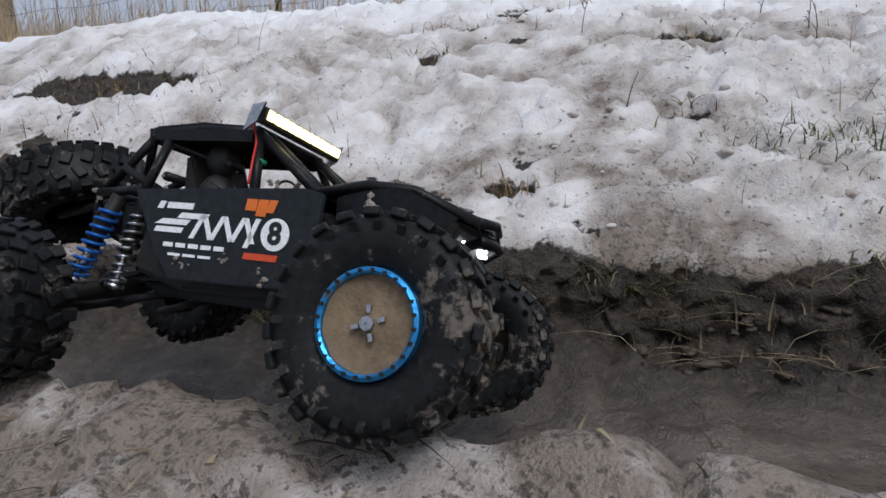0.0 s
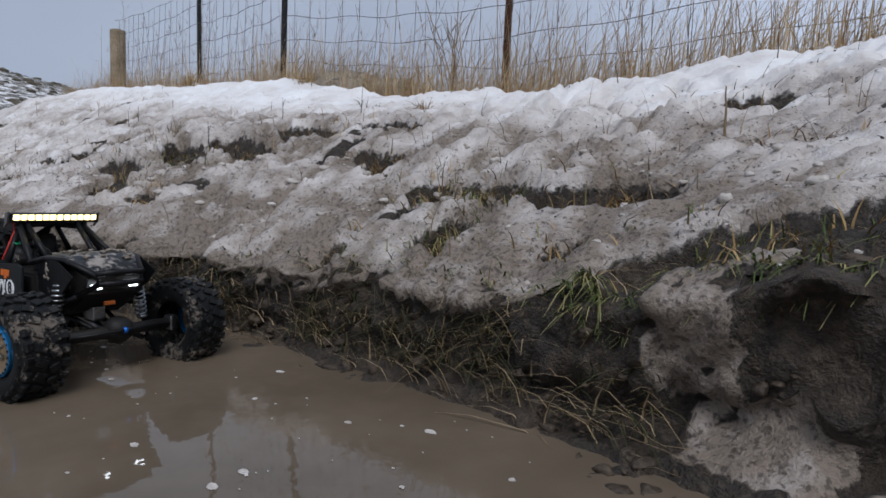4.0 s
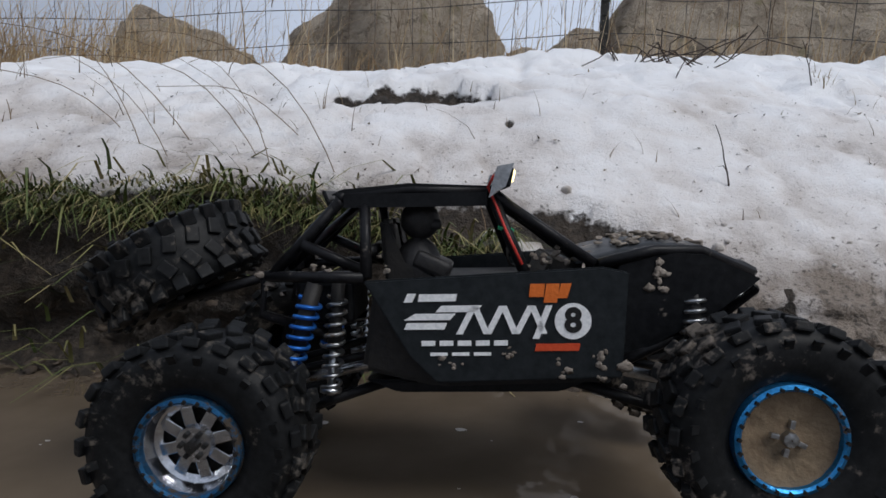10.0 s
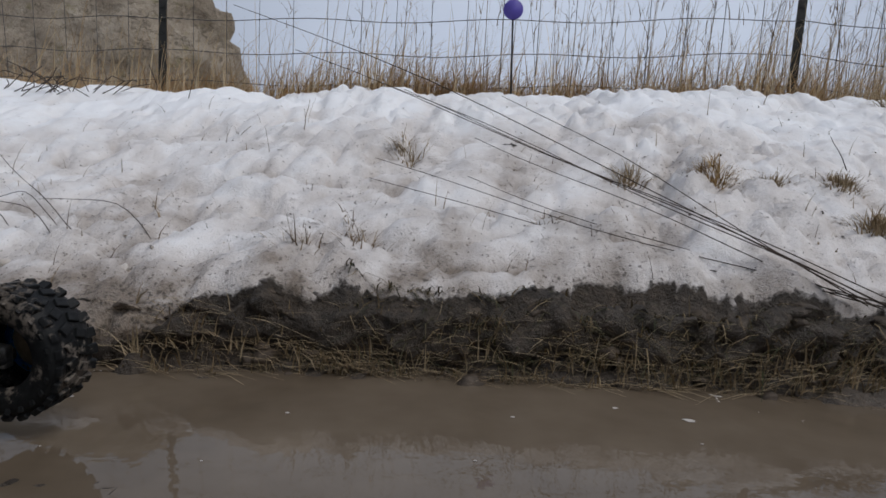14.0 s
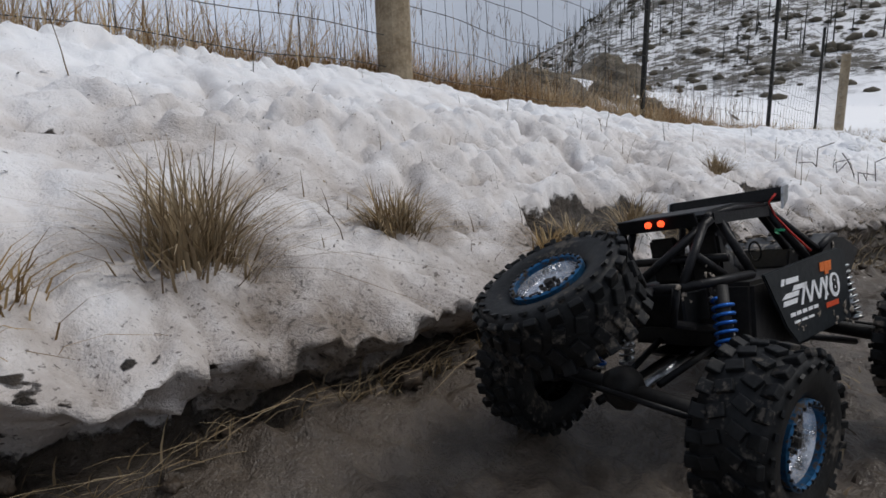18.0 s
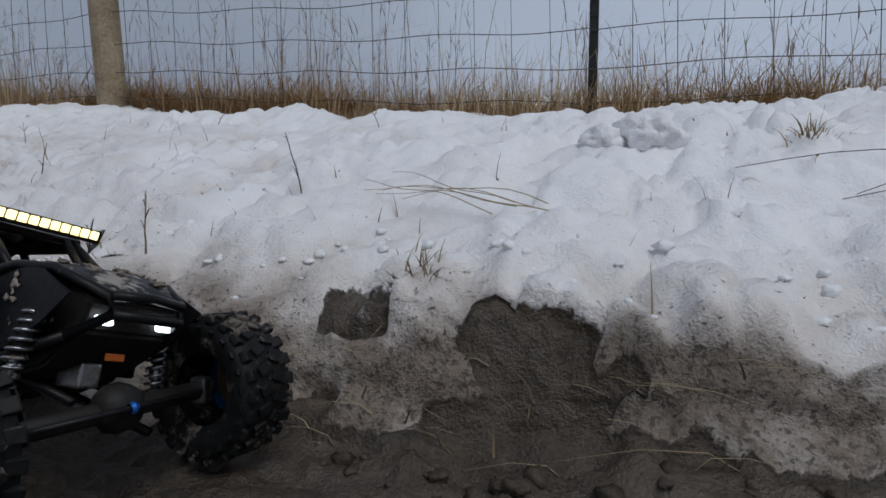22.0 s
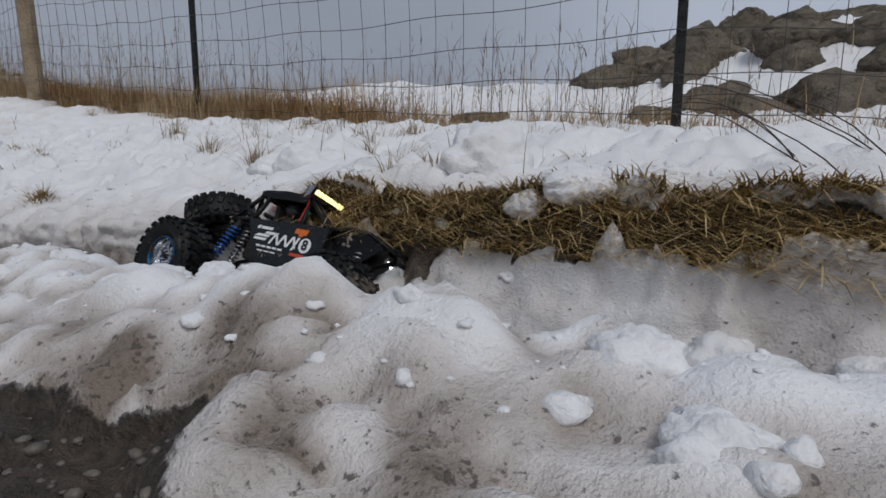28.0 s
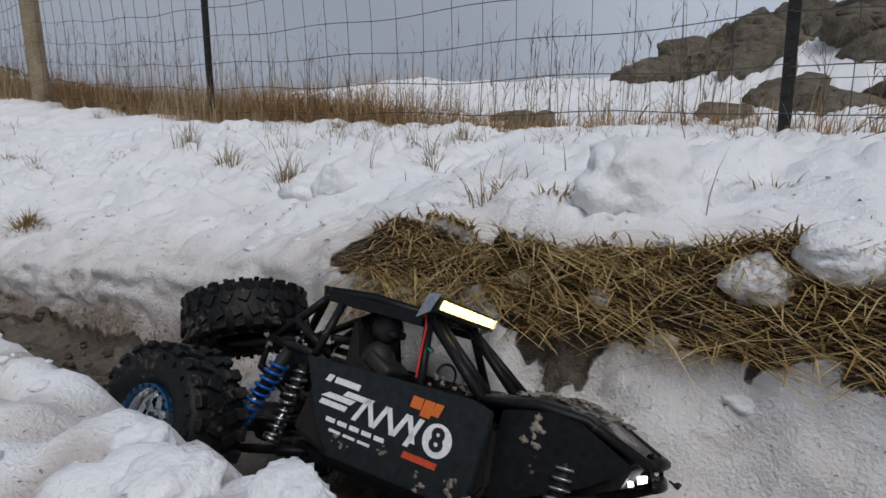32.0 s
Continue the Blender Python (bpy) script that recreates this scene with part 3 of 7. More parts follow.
    bulb = 1 - (1 - np.minimum((np.sqrt(vnoise(bx * 9, by * 10, 143) ** 2 + 0.05) - 0.2) * 1.8, 1)) ** 2
    puffed = puffed + 0.020 * (bulb - 0.62) * np.maximum(1.1 * sstep(17.2, 18.4, x) * sstep(0.05, 0.15, near), sstep(18.6, 18.9, x) * (y > toe) * (y < lip - 0.05))
    puffed = puffed * (1 - 0.45 * sstep(16.2, 16.6, x) * (1 - sstep(17.9, 18.4, x)) * sstep(0.02, 0.08, near))
    puffed = puffed * (1 - 0.52 * sstep(18.2, 18.6, x) * sstep(0.04, 0.12, near))
    puffed = puffed + 0.011 * (knob - 0.62) * np.maximum(sstep(17.2, 18.4, x) * sstep(0.02, 0.12, near), sstep(18.3, 18.6, x) * (y < lip - 0.04))
    swell = 0.045 * fbm(x, y, 3.2, 3, 41) * sstep(0.0, 0.5, y - lip)
    z = z + snow * (0.020 + puffed * soft + swell) - 0.030 * hollow
    clods = 0.034 * np.abs(vnoise(x * 19 + 3 * fine, y * 26, 44)) + 0.014 * np.abs(vnoise(x * 47, y * 51, 45)) + 0.020 * fbm(x, y, 9, 3, 46)
    z = z + (1 - snow) * sstep(toe - 0.10, toe + 0.01, y) * (clods - 0.010)
    mud = 0.018 * fbm(x, y, 8, 4, 47) + 0.018 * np.abs(vnoise(x * 21, y * 27, 48)) + 0.009 * np.abs(vnoise(x * 48, y * 55, 49)) - 0.010
    z = z + (1 - snow) * (y < toe) * mud * np.where((shore(x) > near), 0.35, 1.0)
    z = z - 0.03 * bare * (y > lip)
    zw, sh = water_z(x), shore(x)
    z = np.where((sh > -5) & (near > sh + 0.06) & (near < 0.7), np.maximum(z, zw + 0.006 + 0.5 * mud), z)
    push = 0.0
    g = face_gate(x)
    s = np.clip(face, 0, 1) * (y > toe) * (y <= lip)
    bulge = -0.050 * (0.45 + 0.55 * big) * np.where(snow > 0.3, 1.0, 0.5)
    push = g * (s > 0) * (0.034 * np.sin(np.pi * np.clip(s / 0.42, 0, 1)) * (s < 0.42) + bulge * np.exp(-((s - 0.80) / 0.24) ** 2))
    lump = 0.55 * np.abs(vnoise(x * 21 + 2 * fine, z * 24, 161)) + 0.30 * np.abs(vnoise(x * 46, z * 50, 162)) + 0.15 * np.abs(vnoise(x * 90, z * 95, 163))
    skin = np.clip(np.minimum(s, 1 - s) / 0.15, 0, 1)
    push = push - skin * np.interp(x, [-2, 1.6, 2.0, 3.5, 4, 9, 11, 12, 15.8, 16.3, 18.4], [0.06, 0.06, 0.085, 0.085, 0.05, 0.05, 0.06, 0.06, 0.025, 0.010, 0.03]) * (lump - 0.30)
    snow = np.where((s > 0) & (s < 1) & (x < 14.4), snow * sstep(0.05 + 0.05 * (x < 3.6), 0.16 + 0.08 * (x < 3.6), lump + 0.12 * fine), snow)
    push = push + g * bulge * 0.5 * np.exp(-np.clip(y - lip, 0, None) / 0.03) * (y > lip)
    r = np.hypot(np.clip(np.abs(x - 8.5) - 13, 0, None), np.clip(np.abs(y - 1) - 4, 0, None))
    z = z + hills(x, y)
    far = sstep(20, 60, r)
    hillsnow = sstep(-0.05, 0.2, fbm(x, y, 0.35, 4, 61) + 0.10)
    snow = snow * (1 - far) + hillsnow * far
    dirt_shade = dirt_shade * (1 - far) + 0.12 * far
    wet = wet * (1 - far)
    return z, push, snow, dirt_shade, wet, far


def face_gate(x):
    return np.interp(x, [-2, 0, 1, 1.3, 2.5, 2.8, 3.4, 3.7, 5.2, 5.7, 8.7, 9.2, 10.8, 11.3, 12.4, 13, 14.4, 14.7, 15.7, 15.9, 18.3, 18.6, 24], [0.5, 0.5, 0.6, 1.3, 1.3, 0.2, 0.2, 1, 1, 0.2, 0.2, 0.7, 0.7, 1.3, 1.3, 0.7, 0.7, 0.1, 0.2, 0.4, 0.4, 0.5, 0.5])


def earth_material():
    m, nt, b = nodes_of("snow_mud_and_earth")
    at = nt.nodes.new("ShaderNodeAttribute")
    at.attribute_name = "cover"
    sep = nt.nodes.new("ShaderNodeSeparateColor")
    nt.links.new(at.outputs["Color"], sep.inputs[0])
    S, D, W = sep.outputs[0], sep.outputs[1], sep.outputs[2]
    n1, n2, n3 = noise_node(nt, 14, 6, 0.65), noise_node(nt, 70, 5, 0.7), noise_node(nt, 260, 3, 0.6)
    # snow edge broken up by grain
    tc = nt.nodes.new("ShaderNodeTexCoord")
    xyz = nt.nodes.new("ShaderNodeSeparateXYZ")
    nt.links.new(tc.outputs["Object"], xyz.inputs[0])
    crag = mathn(nt, "ADD", mathn(nt, "MULTIPLY", xyz.outputs[2], 0.016), mathn(nt, "MULTIPLY", noise_node(nt, 0.05, 6, 0.65), 0.9))
    far_f = mathn(nt, "ADD", mathn(nt, "MULTIPLY", noise_node(nt, 0.75, 10, 0.78, "Object", (1, 1, 2.2)), 0.75), mathn(nt, "MULTIPLY", noise_node(nt, 0.07, 5, 0.6, "Object", (1, 1, 2.5)), 0.25))
    far_n = ramp(nt, mathn(nt, "SUBTRACT", far_f, mathn(nt, "MULTIPLY", ramp(nt, crag, [(0.66, (0, 0, 0)), (0.86, (1, 1, 1))]), 0.10)), [(0.43, (0, 0, 0)), (0.57, (0.92, 0.92, 0.92))])
    S = mixc(nt, at.outputs["Alpha"], S, far_n)
    edge = mathn(nt, "ADD", S, mathn(nt, "MULTIPLY", mathn(nt, "SUBTRACT", n2, 0.5), 0.9))
    smask = ramp(nt, edge, [(0.42, (0, 0, 0)), (0.58, (1, 1, 1))])
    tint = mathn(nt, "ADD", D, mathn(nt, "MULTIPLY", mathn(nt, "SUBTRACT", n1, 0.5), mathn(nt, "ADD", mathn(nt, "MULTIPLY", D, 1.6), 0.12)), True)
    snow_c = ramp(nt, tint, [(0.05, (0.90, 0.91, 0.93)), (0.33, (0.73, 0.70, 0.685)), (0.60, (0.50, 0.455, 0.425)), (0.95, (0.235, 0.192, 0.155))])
    specks = ramp(nt, mathn(nt, "ADD", n2, mathn(nt, "MULTIPLY", tint, 0.22)), [(0.75, (0, 0, 0)), (0.81, (1, 1, 1))])
    snow_c = mixc(nt, mathn(nt, "MULTIPLY", specks, 0.5), snow_c, (0.10, 0.078, 0.058))
    pepper = ramp(nt, mathn(nt, "ADD", noise_node(nt, 130, 4, 0.6), mathn(nt, "MULTIPLY", D, 0.16)), [(0.70, (0, 0, 0)), (0.76, (1, 1, 1))])
    snow_c = mixc(nt, mathn(nt, "MULTIPLY", pepper, 0.8), snow_c, (0.07, 0.056, 0.045))
    earth_c = ramp(nt, n2, [(0.28, (0.010, 0.008, 0.006)), (0.5, (0.032, 0.025, 0.019)), (0.75, (0.115, 0.092, 0.07))])
    soil = ramp(nt, noise_node(nt, 9, 5, 0.6), [(0.42, (0, 0, 0)), (0.62, (1, 1, 1))])
    earth_c = mixc(nt, mathn(nt, "MULTIPLY", soil, 0.55), earth_c, ramp(nt, n2, [(0.3, (0.028, 0.019, 0.012)), (0.7, (0.105, 0.073, 0.047))]))
    mud_c = ramp(nt, n1, [(0.3, (0.072, 0.055, 0.041)), (0.55, (0.152, 0.121, 0.093)), (0.75, (0.245, 0.203, 0.162))])
    scrub = ramp(nt, noise_node(nt, 0.9, 6, 0.7), [(0.35, (0.055, 0.052, 0.045)), (0.55, (0.12, 0.105, 0.08)), (0.7, (0.20, 0.18, 0.15))])
    earth_c = mixc(nt, at.outputs["Alpha"], earth_c, scrub)
    low = mixc(nt, W, earth_c, mixc(nt, mathn(nt, "MULTIPLY", n3, 0.6), mud_c, earth_c))
    nt.links.new(mixc(nt, smask, low, snow_c), b.inputs["Base Color"])
    rough = nt.nodes.new("ShaderNodeMix")
    nt.links.new(W, rough.inputs[0])
    rough.inputs[2].default_value, rough.inputs[3].default_value = 0.70, 0.16
    r2 = nt.nodes.new("ShaderNodeMix")
    nt.links.new(smask, r2.inputs[0])
    nt.links.new(rough.outputs[0], r2.inputs[2])
    r2.inputs[3].default_value = 0.62
    nt.links.new(r2.outputs[0], b.inputs["Roughness"])
    b.inputs["Subsurface Weight"].default_value = 0.0
    hgt = mathn(nt, "ADD", mathn(nt, "MULTIPLY", n2, 0.6), mathn(nt, "MULTIPLY", n3, 0.4))
    hgt = mathn(nt, "MULTIPLY", hgt, mathn(nt, "SUBTRACT", 1.0, mathn(nt, "MULTIPLY", mathn(nt, "MAXIMUM", mathn(nt, "MULTIPLY", smask, mathn(nt, "SUBTRACT", 0.66, mathn(nt, "MULTIPLY", D, 0.25))), mathn(nt, "MULTIPLY", W, 0.75)), 1.0)))
    hgt = mathn(nt, "ADD", hgt, mathn(nt, "MULTIPLY", mathn(nt, "MULTIPLY", n1, 1.6), mathn(nt, "SUBTRACT", 1.0, mathn(nt, "MAXIMUM", smask, mathn(nt, "MULTIPLY", W, 0.6)))))
    bump(nt, b, hgt, 0.9, 0.018)
    return m


M_EARTH = earth_material()


def grid_mesh(name, X, Y, Z, material, cover=None):
    ny, nx = X.shape
    me = bpy.data.meshes.new(name)
    v = np.stack([X, Y, Z], -1).reshape(-1, 3).astype(np.float32)
    i = np.arange(ny * nx).reshape(ny, nx)
    q = np.stack([i[:-1, :-1], i[:-1, 1:], i[1:, 1:], i[1:, :-1]], -1).reshape(-1, 4)
    me.vertices.add(len(v))
    me.vertices.foreach_set("co", v.ravel())
    me.loops.add(q.size)
    me.loops.foreach_set("vertex_index", q.ravel().astype(np.int32))
    me.polygons.add(len(q))
    me.polygons.foreach_set("loop_start", np.arange(0, q.size, 4, dtype=np.int32))
    me.update(calc_edges=True)
    if cover is not None:
        a = me.color_attributes.new("cover", "FLOAT_COLOR", "POINT")
        a.data.foreach_set("color", cover.reshape(-1).astype(np.float32))
    me.shade_smooth()
    me.materials.append(material)
    return new(name, me)


# the sheet: rows run along the foot and the lip of the bank
gx = axis_points(-3.6, 20.8, 0.0112, 420, 1.13)
low = -np.concatenate([np.arange(0.012, 0.60, 0.0115), 0.60 + 0.0115 * np.cumsum(1.13 ** np.arange(1, 74))])[::-1]
up = np.concatenate([np.arange(0.010, 0.75, 0.0108), 0.75 + 0.0108 * np.cumsum(1.05 ** np.arange(1, 45))])
up = np.concatenate([up, up[-1] + (up[-1] - up[-2]) * np.cumsum(1.13 ** np.arange(1, 50))])
s_face = np.linspace(0, 1, 25)
TOE, LIP = toe_lip(gx)
GY = np.concatenate([TOE[None] + low[:, None], TOE[None] + (LIP - TOE)[None] * s_face[:, None], LIP[None] + up[:, None]], 0)
GX = np.repeat(gx[None], len(GY), 0)
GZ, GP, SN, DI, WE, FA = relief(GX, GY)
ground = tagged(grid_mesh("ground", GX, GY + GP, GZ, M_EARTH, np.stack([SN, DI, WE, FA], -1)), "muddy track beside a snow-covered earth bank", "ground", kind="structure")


def sheet_read(A, x, y):
    """A value of the land at a place, read off its own sheet"""
    x, y = np.asarray(x, float), np.asarray(y, float)
    toe, lip = toe_lip(x)
    row = np.where(y < toe, np.interp(y - toe, low, np.arange(len(low))), np.where(y > lip, np.interp(y - lip, up, len(low) + len(s_face) + np.arange(len(up))), len(low) + (y - toe) / (lip - toe) * (len(s_face) - 1)))
    i = np.clip(np.searchsorted(gx, x) - 1, 0, len(gx) - 2)
    j = np.clip(np.floor(row).astype(int), 0, len(GZ) - 2)
    u, v = np.clip((x - gx[i]) / (gx[i + 1] - gx[i]), 0, 1), np.clip(row - j, 0, 1)
    return (A[j, i] * (1 - u) + A[j, i + 1] * u) * (1 - v) + (A[j + 1, i] * (1 - u) + A[j + 1, i + 1] * u) * v


def ground_zs(x, y):
    return sheet_read(GZ, x, y)


def ground_z(x, y):
    return float(ground_zs(np.array([float(x)]), np.array([float(y)]))[0])


# ---------------------------------------------------------------- puddles
def water_material():
    m, nt, b = nodes_of("muddy_water")
    n = noise_node(nt, 5, 4)
    nt.links.new(ramp(nt, n, [(0.3, (0.105, 0.080, 0.056)), (0.7, (0.165, 0.130, 0.095))]), b.inputs["Base Color"])
    b.inputs["Roughness"].default_value = 0.02
    b.inputs["IOR"].default_value = 1.33
    b.inputs["Specular IOR Level"].default_value = 0.7
    bump(nt, b, noise_node(nt, 18, 3), 0.07, 0.006)
    return m


M_WATER = water_material()
for x0, x1 in WET:
    px = np.linspace(x0, x1, int((x1 - x0) / 0.05))
    v = np.linspace(0, 1, 12)[:, None]
    near_y, far_y = station(px, 1) - np.clip(shore(px), -0.3, 1) - 0.16, toe_lip(px)[0] + 0.04
    PY = near_y[None] * (1 - v) + far_y[None] * v
    PX = np.repeat(px[None], 12, 0)
    end = sstep(0.0, 0.45, np.minimum(PX - x0, x1 - PX))
    tagged(grid_mesh("puddle", PX, PY, water_z(PX) - 0.05 * (1 - end), M_WATER), "shallow brown meltwater standing in the rut", "puddle", kind="structure")
# ---------------------------------------------------------------- mesh helpers
def mesh_ob(name, bm, material, smooth=False):
    me = bpy.data.meshes.new(name)
    bmesh.ops.recalc_face_normals(bm, faces=bm.faces)
    bm.to_mesh(me)
    bm.free()
    me.materials.append(material)
    if smooth:
        me.shade_smooth()
    return new(name, me)


def part(name, bm, material, parent, label="", smooth=False, at=None):
    ob = mesh_ob(name, bm, material, smooth)
    ob.parent = parent
    if at is not None:
        ob.matrix_basis = at
    if label:
        ob["label"] = label
    return ob


def add_box(bm, c, s, m=None, bevel=0.0):
    """A box of size s round c, turned by m, with optional chamfer."""
    r = bmesh.ops.create_cube(bm, size=1.0)
    vs = r["verts"]
    bmesh.ops.scale(bm, vec=s, verts=vs)
    if bevel:
        es = list({e for v in vs for e in v.link_edges})
        b = bmesh.ops.bevel(bm, geom=es, offset=bevel, segments=2, affect="EDGES", profile=0.6)
        vs = b["verts"]
    if m is not None:
        bmesh.ops.transform(bm, matrix=m, verts=vs)
    bmesh.ops.translate(bm, vec=c, verts=vs)
    return vs


def add_tube(bm, pts, r, sides=8, taper=None):
    """A tube along a line of points."""
    pts = [Vector(p) for p in pts]
    rings = []
    up = Vector((0.13, 0.31, 0.94))
    for i, p in enumerate(pts):
        d = (pts[min(i + 1, len(pts) - 1)] - pts[max(i - 1, 0)]).normalized()
        a = d.cross(up)
        if a.length < 0.05:
            a = d.cross(Vector((1, 0, 0)))
        a.normalize()
        b = d.cross(a)
        rr = r if taper is None else r * taper[i]
        rings.append([bm.verts.new(p + rr * (math.cos(k * 2 * math.pi / sides) * a + math.sin(k * 2 * math.pi / sides) * b)) for k in range(sides)])
    for u, v in zip(rings, rings[1:]):
        for k in range(sides):
            bm.faces.new((u[k], u[(k + 1) % sides], v[(k + 1) % sides], v[k]))
    if sides > 2:
        bm.faces.new(rings[0])
        bm.faces.new(rings[-1])
    return bm


def tube(pts, r, sides=8):
    return add_tube(bmesh.new(), pts, r, sides)


def add_lathe(bm, prof, sides, axis="y"):
    """Turns a profile of (radius, height) round an axis."""
    rings = []
    for r, h in prof:
        ring = []
        for k in range(sides):
            a = 2 * math.pi * k / sides
            p = (r * math.cos(a), h, r * math.sin(a)) if axis == "y" else (r * math.cos(a), r * math.sin(a), h)
            ring.append(bm.verts.new(p))
        rings.append(ring)
    for u, v in zip(rings, rings[1:]):
        for k in range(sides):
            bm.faces.new((u[k], u[(k + 1) % sides], v[(k + 1) % sides], v[k]))
    return rings


def lathe(prof, sides=32, axis="y", cap=False):
    bm = bmesh.new()
    rings = add_lathe(bm, prof, sides, axis)
    if cap:
        for ring in (rings[0], rings[-1]):
            bm.faces.new(ring)
    return bm


def add_slab(bm, pts, y0, y1):
    """A plate with the outline pts of (x, z) between y0 and y1."""
    a = [bm.verts.new((x, y0, z)) for x, z in pts]
    b = [bm.verts.new((x, y1, z)) for x, z in pts]
    bm.faces.new(a)
    bm.faces.new(b)
    for k in range(len(pts)):
        j = (k + 1) % len(pts)
        bm.faces.new((a[k], a[j], b[j], b[k]))


def slab(pts, y0, y1, bevel=0.0):
    bm = bmesh.new()
    add_slab(bm, pts, y0, y1)
    if bevel:
        bmesh.ops.bevel(bm, geom=list(bm.edges), offset=bevel, segments=2, affect="EDGES")
    return bm


def box(c, s, m=None, bevel=0.0):
    bm = bmesh.new()
    add_box(bm, c, s, m, bevel)
    return bm


def rock_mesh(bm, c, size, seed, detail=3, rough=0.35, flat=0.7):
    """A lumpy, facetted stone."""
    r = bmesh.ops.create_icosphere(bm, subdivisions=detail, radius=1.0)
    off = Vector((seed * 3.17, seed * 1.31, seed * 7.7))
    for v in r["verts"]:
        p = v.co.normalized()
        k = 1 + rough * noise.fractal(p * 1.3 + off, 0.9, 2.1, 4) + 0.25 * rough * noise.cell(p * 2.2 + off)
        v.co = Vector((p.x * size[0] * k, p.y * size[1] * k, p.z * size[2] * k * (1 if p.z > 0 else flat))) + Vector(c)
    return r["verts"]


def crag_mesh(bm, size, seed, detail=4, cuts=13, round_off=0.10, rough=0.10):
    """A weathered block: a ball cut by tilted planes, its edges worn and its faces pitted."""
    rg = random.Random(seed)
    planes = []
    for k in range(cuts):
        a, zz = rg.uniform(0, 6.283), rg.uniform(-0.35, 1.0)
        q = math.sqrt(1 - zz * zz)
        planes.append((Vector((q * math.cos(a), q * math.sin(a), zz)), rg.uniform(0.62, 0.92)))
    off = Vector((rg.uniform(0, 40), rg.uniform(0, 40), rg.uniform(0, 40)))
    r = bmesh.ops.create_icosphere(bm, subdivisions=detail, radius=1.0)
    for v in r["verts"]:
        p = v.co.normalized()
        k = min([1.05] + [d / max(p.dot(n), 1e-3) for n, d in planes if p.dot(n) > 0.05])
        k = k * (1 - round_off) + 0.85 * round_off
        k += rough * noise.fractal(p * 2.2 + off, 0.9, 2.1, 5) - 0.9 * rough * max(0.0, 0.18 - abs(noise.noise(p * 2.6 + off * 2))) / 0.18 * 0.6
        v.co = Vector((p.x * size[0] * k, p.y * size[1] * k, p.z * size[2] * k))


# ---------------------------------------------------------------- the buggy
R_W = 0.070          # tyre radius
X_AX = 0.178         # half the wheelbase
Y_W = 0.116          # half the track


def tyre_mesh():
    bm = bmesh.new()
    prof = [(0.034, -0.022), (0.042, -0.027), (0.055, -0.0285), (0.0635, -0.025), (0.0660, -0.012), (0.0665, 0.0),
            (0.0660, 0.012), (0.0635, 0.025), (0.055, 0.0285), (0.042, 0.027), (0.034, 0.022)]
    add_lathe(bm, prof, 48)
    return bm


def tread_mesh():
    bm = bmesh.new()
    n = 23
    for k in range(n):
        for side in (-1, 1):
            a = 2 * math.pi * (k + (0.5 if side > 0 else 0)) / n
            turn = Matrix.Rotation(-a, 4, "Y")
            # centre lug, set at a slant
            m = turn @ Matrix.Translation((0.0674, side * 0.008, 0)) @ Matrix.Rotation(radians(24 * side), 4, "X")
            add_box(bm, (0, 0, 0), (0.0046, 0.0128, 0.0098), m, 0.0011)
            # shoulder lug, wrapping over the edge
            m = turn @ Matrix.Translation((0.0650, side * 0.0212, 0.0035)) @ Matrix.Rotation(radians(-side * 24), 4, "Z")
            add_box(bm, (0, 0, 0), (0.0062, 0.0118, 0.0105), m, 0.0013)
            # side knob
            m = turn @ Matrix.Translation((0.0565, side * 0.0285, -0.003)) @ Matrix.Rotation(radians(-side * 62), 4, "Z")
            add_box(bm, (0, 0, 0), (0.0022, 0.008, 0.005), m)
    return bm


def rim_face(muddy_face):
    bm = bmesh.new()
    if muddy_face:
        prof = [(0.0292, -0.0230), (0.021, -0.0205), (0.012, -0.0195), (0.006, -0.021), (0.0005, -0.022)]
        rings = add_lathe(bm, prof, 40)
        for ring in rings:
            for v in ring:
                v.co.y += 0.0022 * noise.fractal(v.co * 90, 1, 2, 3)
        return bm
    # dished disc with eight round holes cut through as gaps between spokes
    add_lathe(bm, [(0.0292, -0.022), (0.0268, -0.013), (0.0225, -0.0105)], 48)
    add_lathe(bm, [(0.0125, -0.0135), (0.0110, -0.0175), (0.0005, -0.0175)], 32)
    for k in range(8):
        m = Matrix.Rotation(2 * math.pi * k / 8, 4, "Y") @ Matrix.Translation((0.0172, -0.0125, 0))
        add_box(bm, (0, 0, 0), (0.0125, 0.003, 0.0078), m, 0.0006)
    return bm


WHEEL_MESH = {}


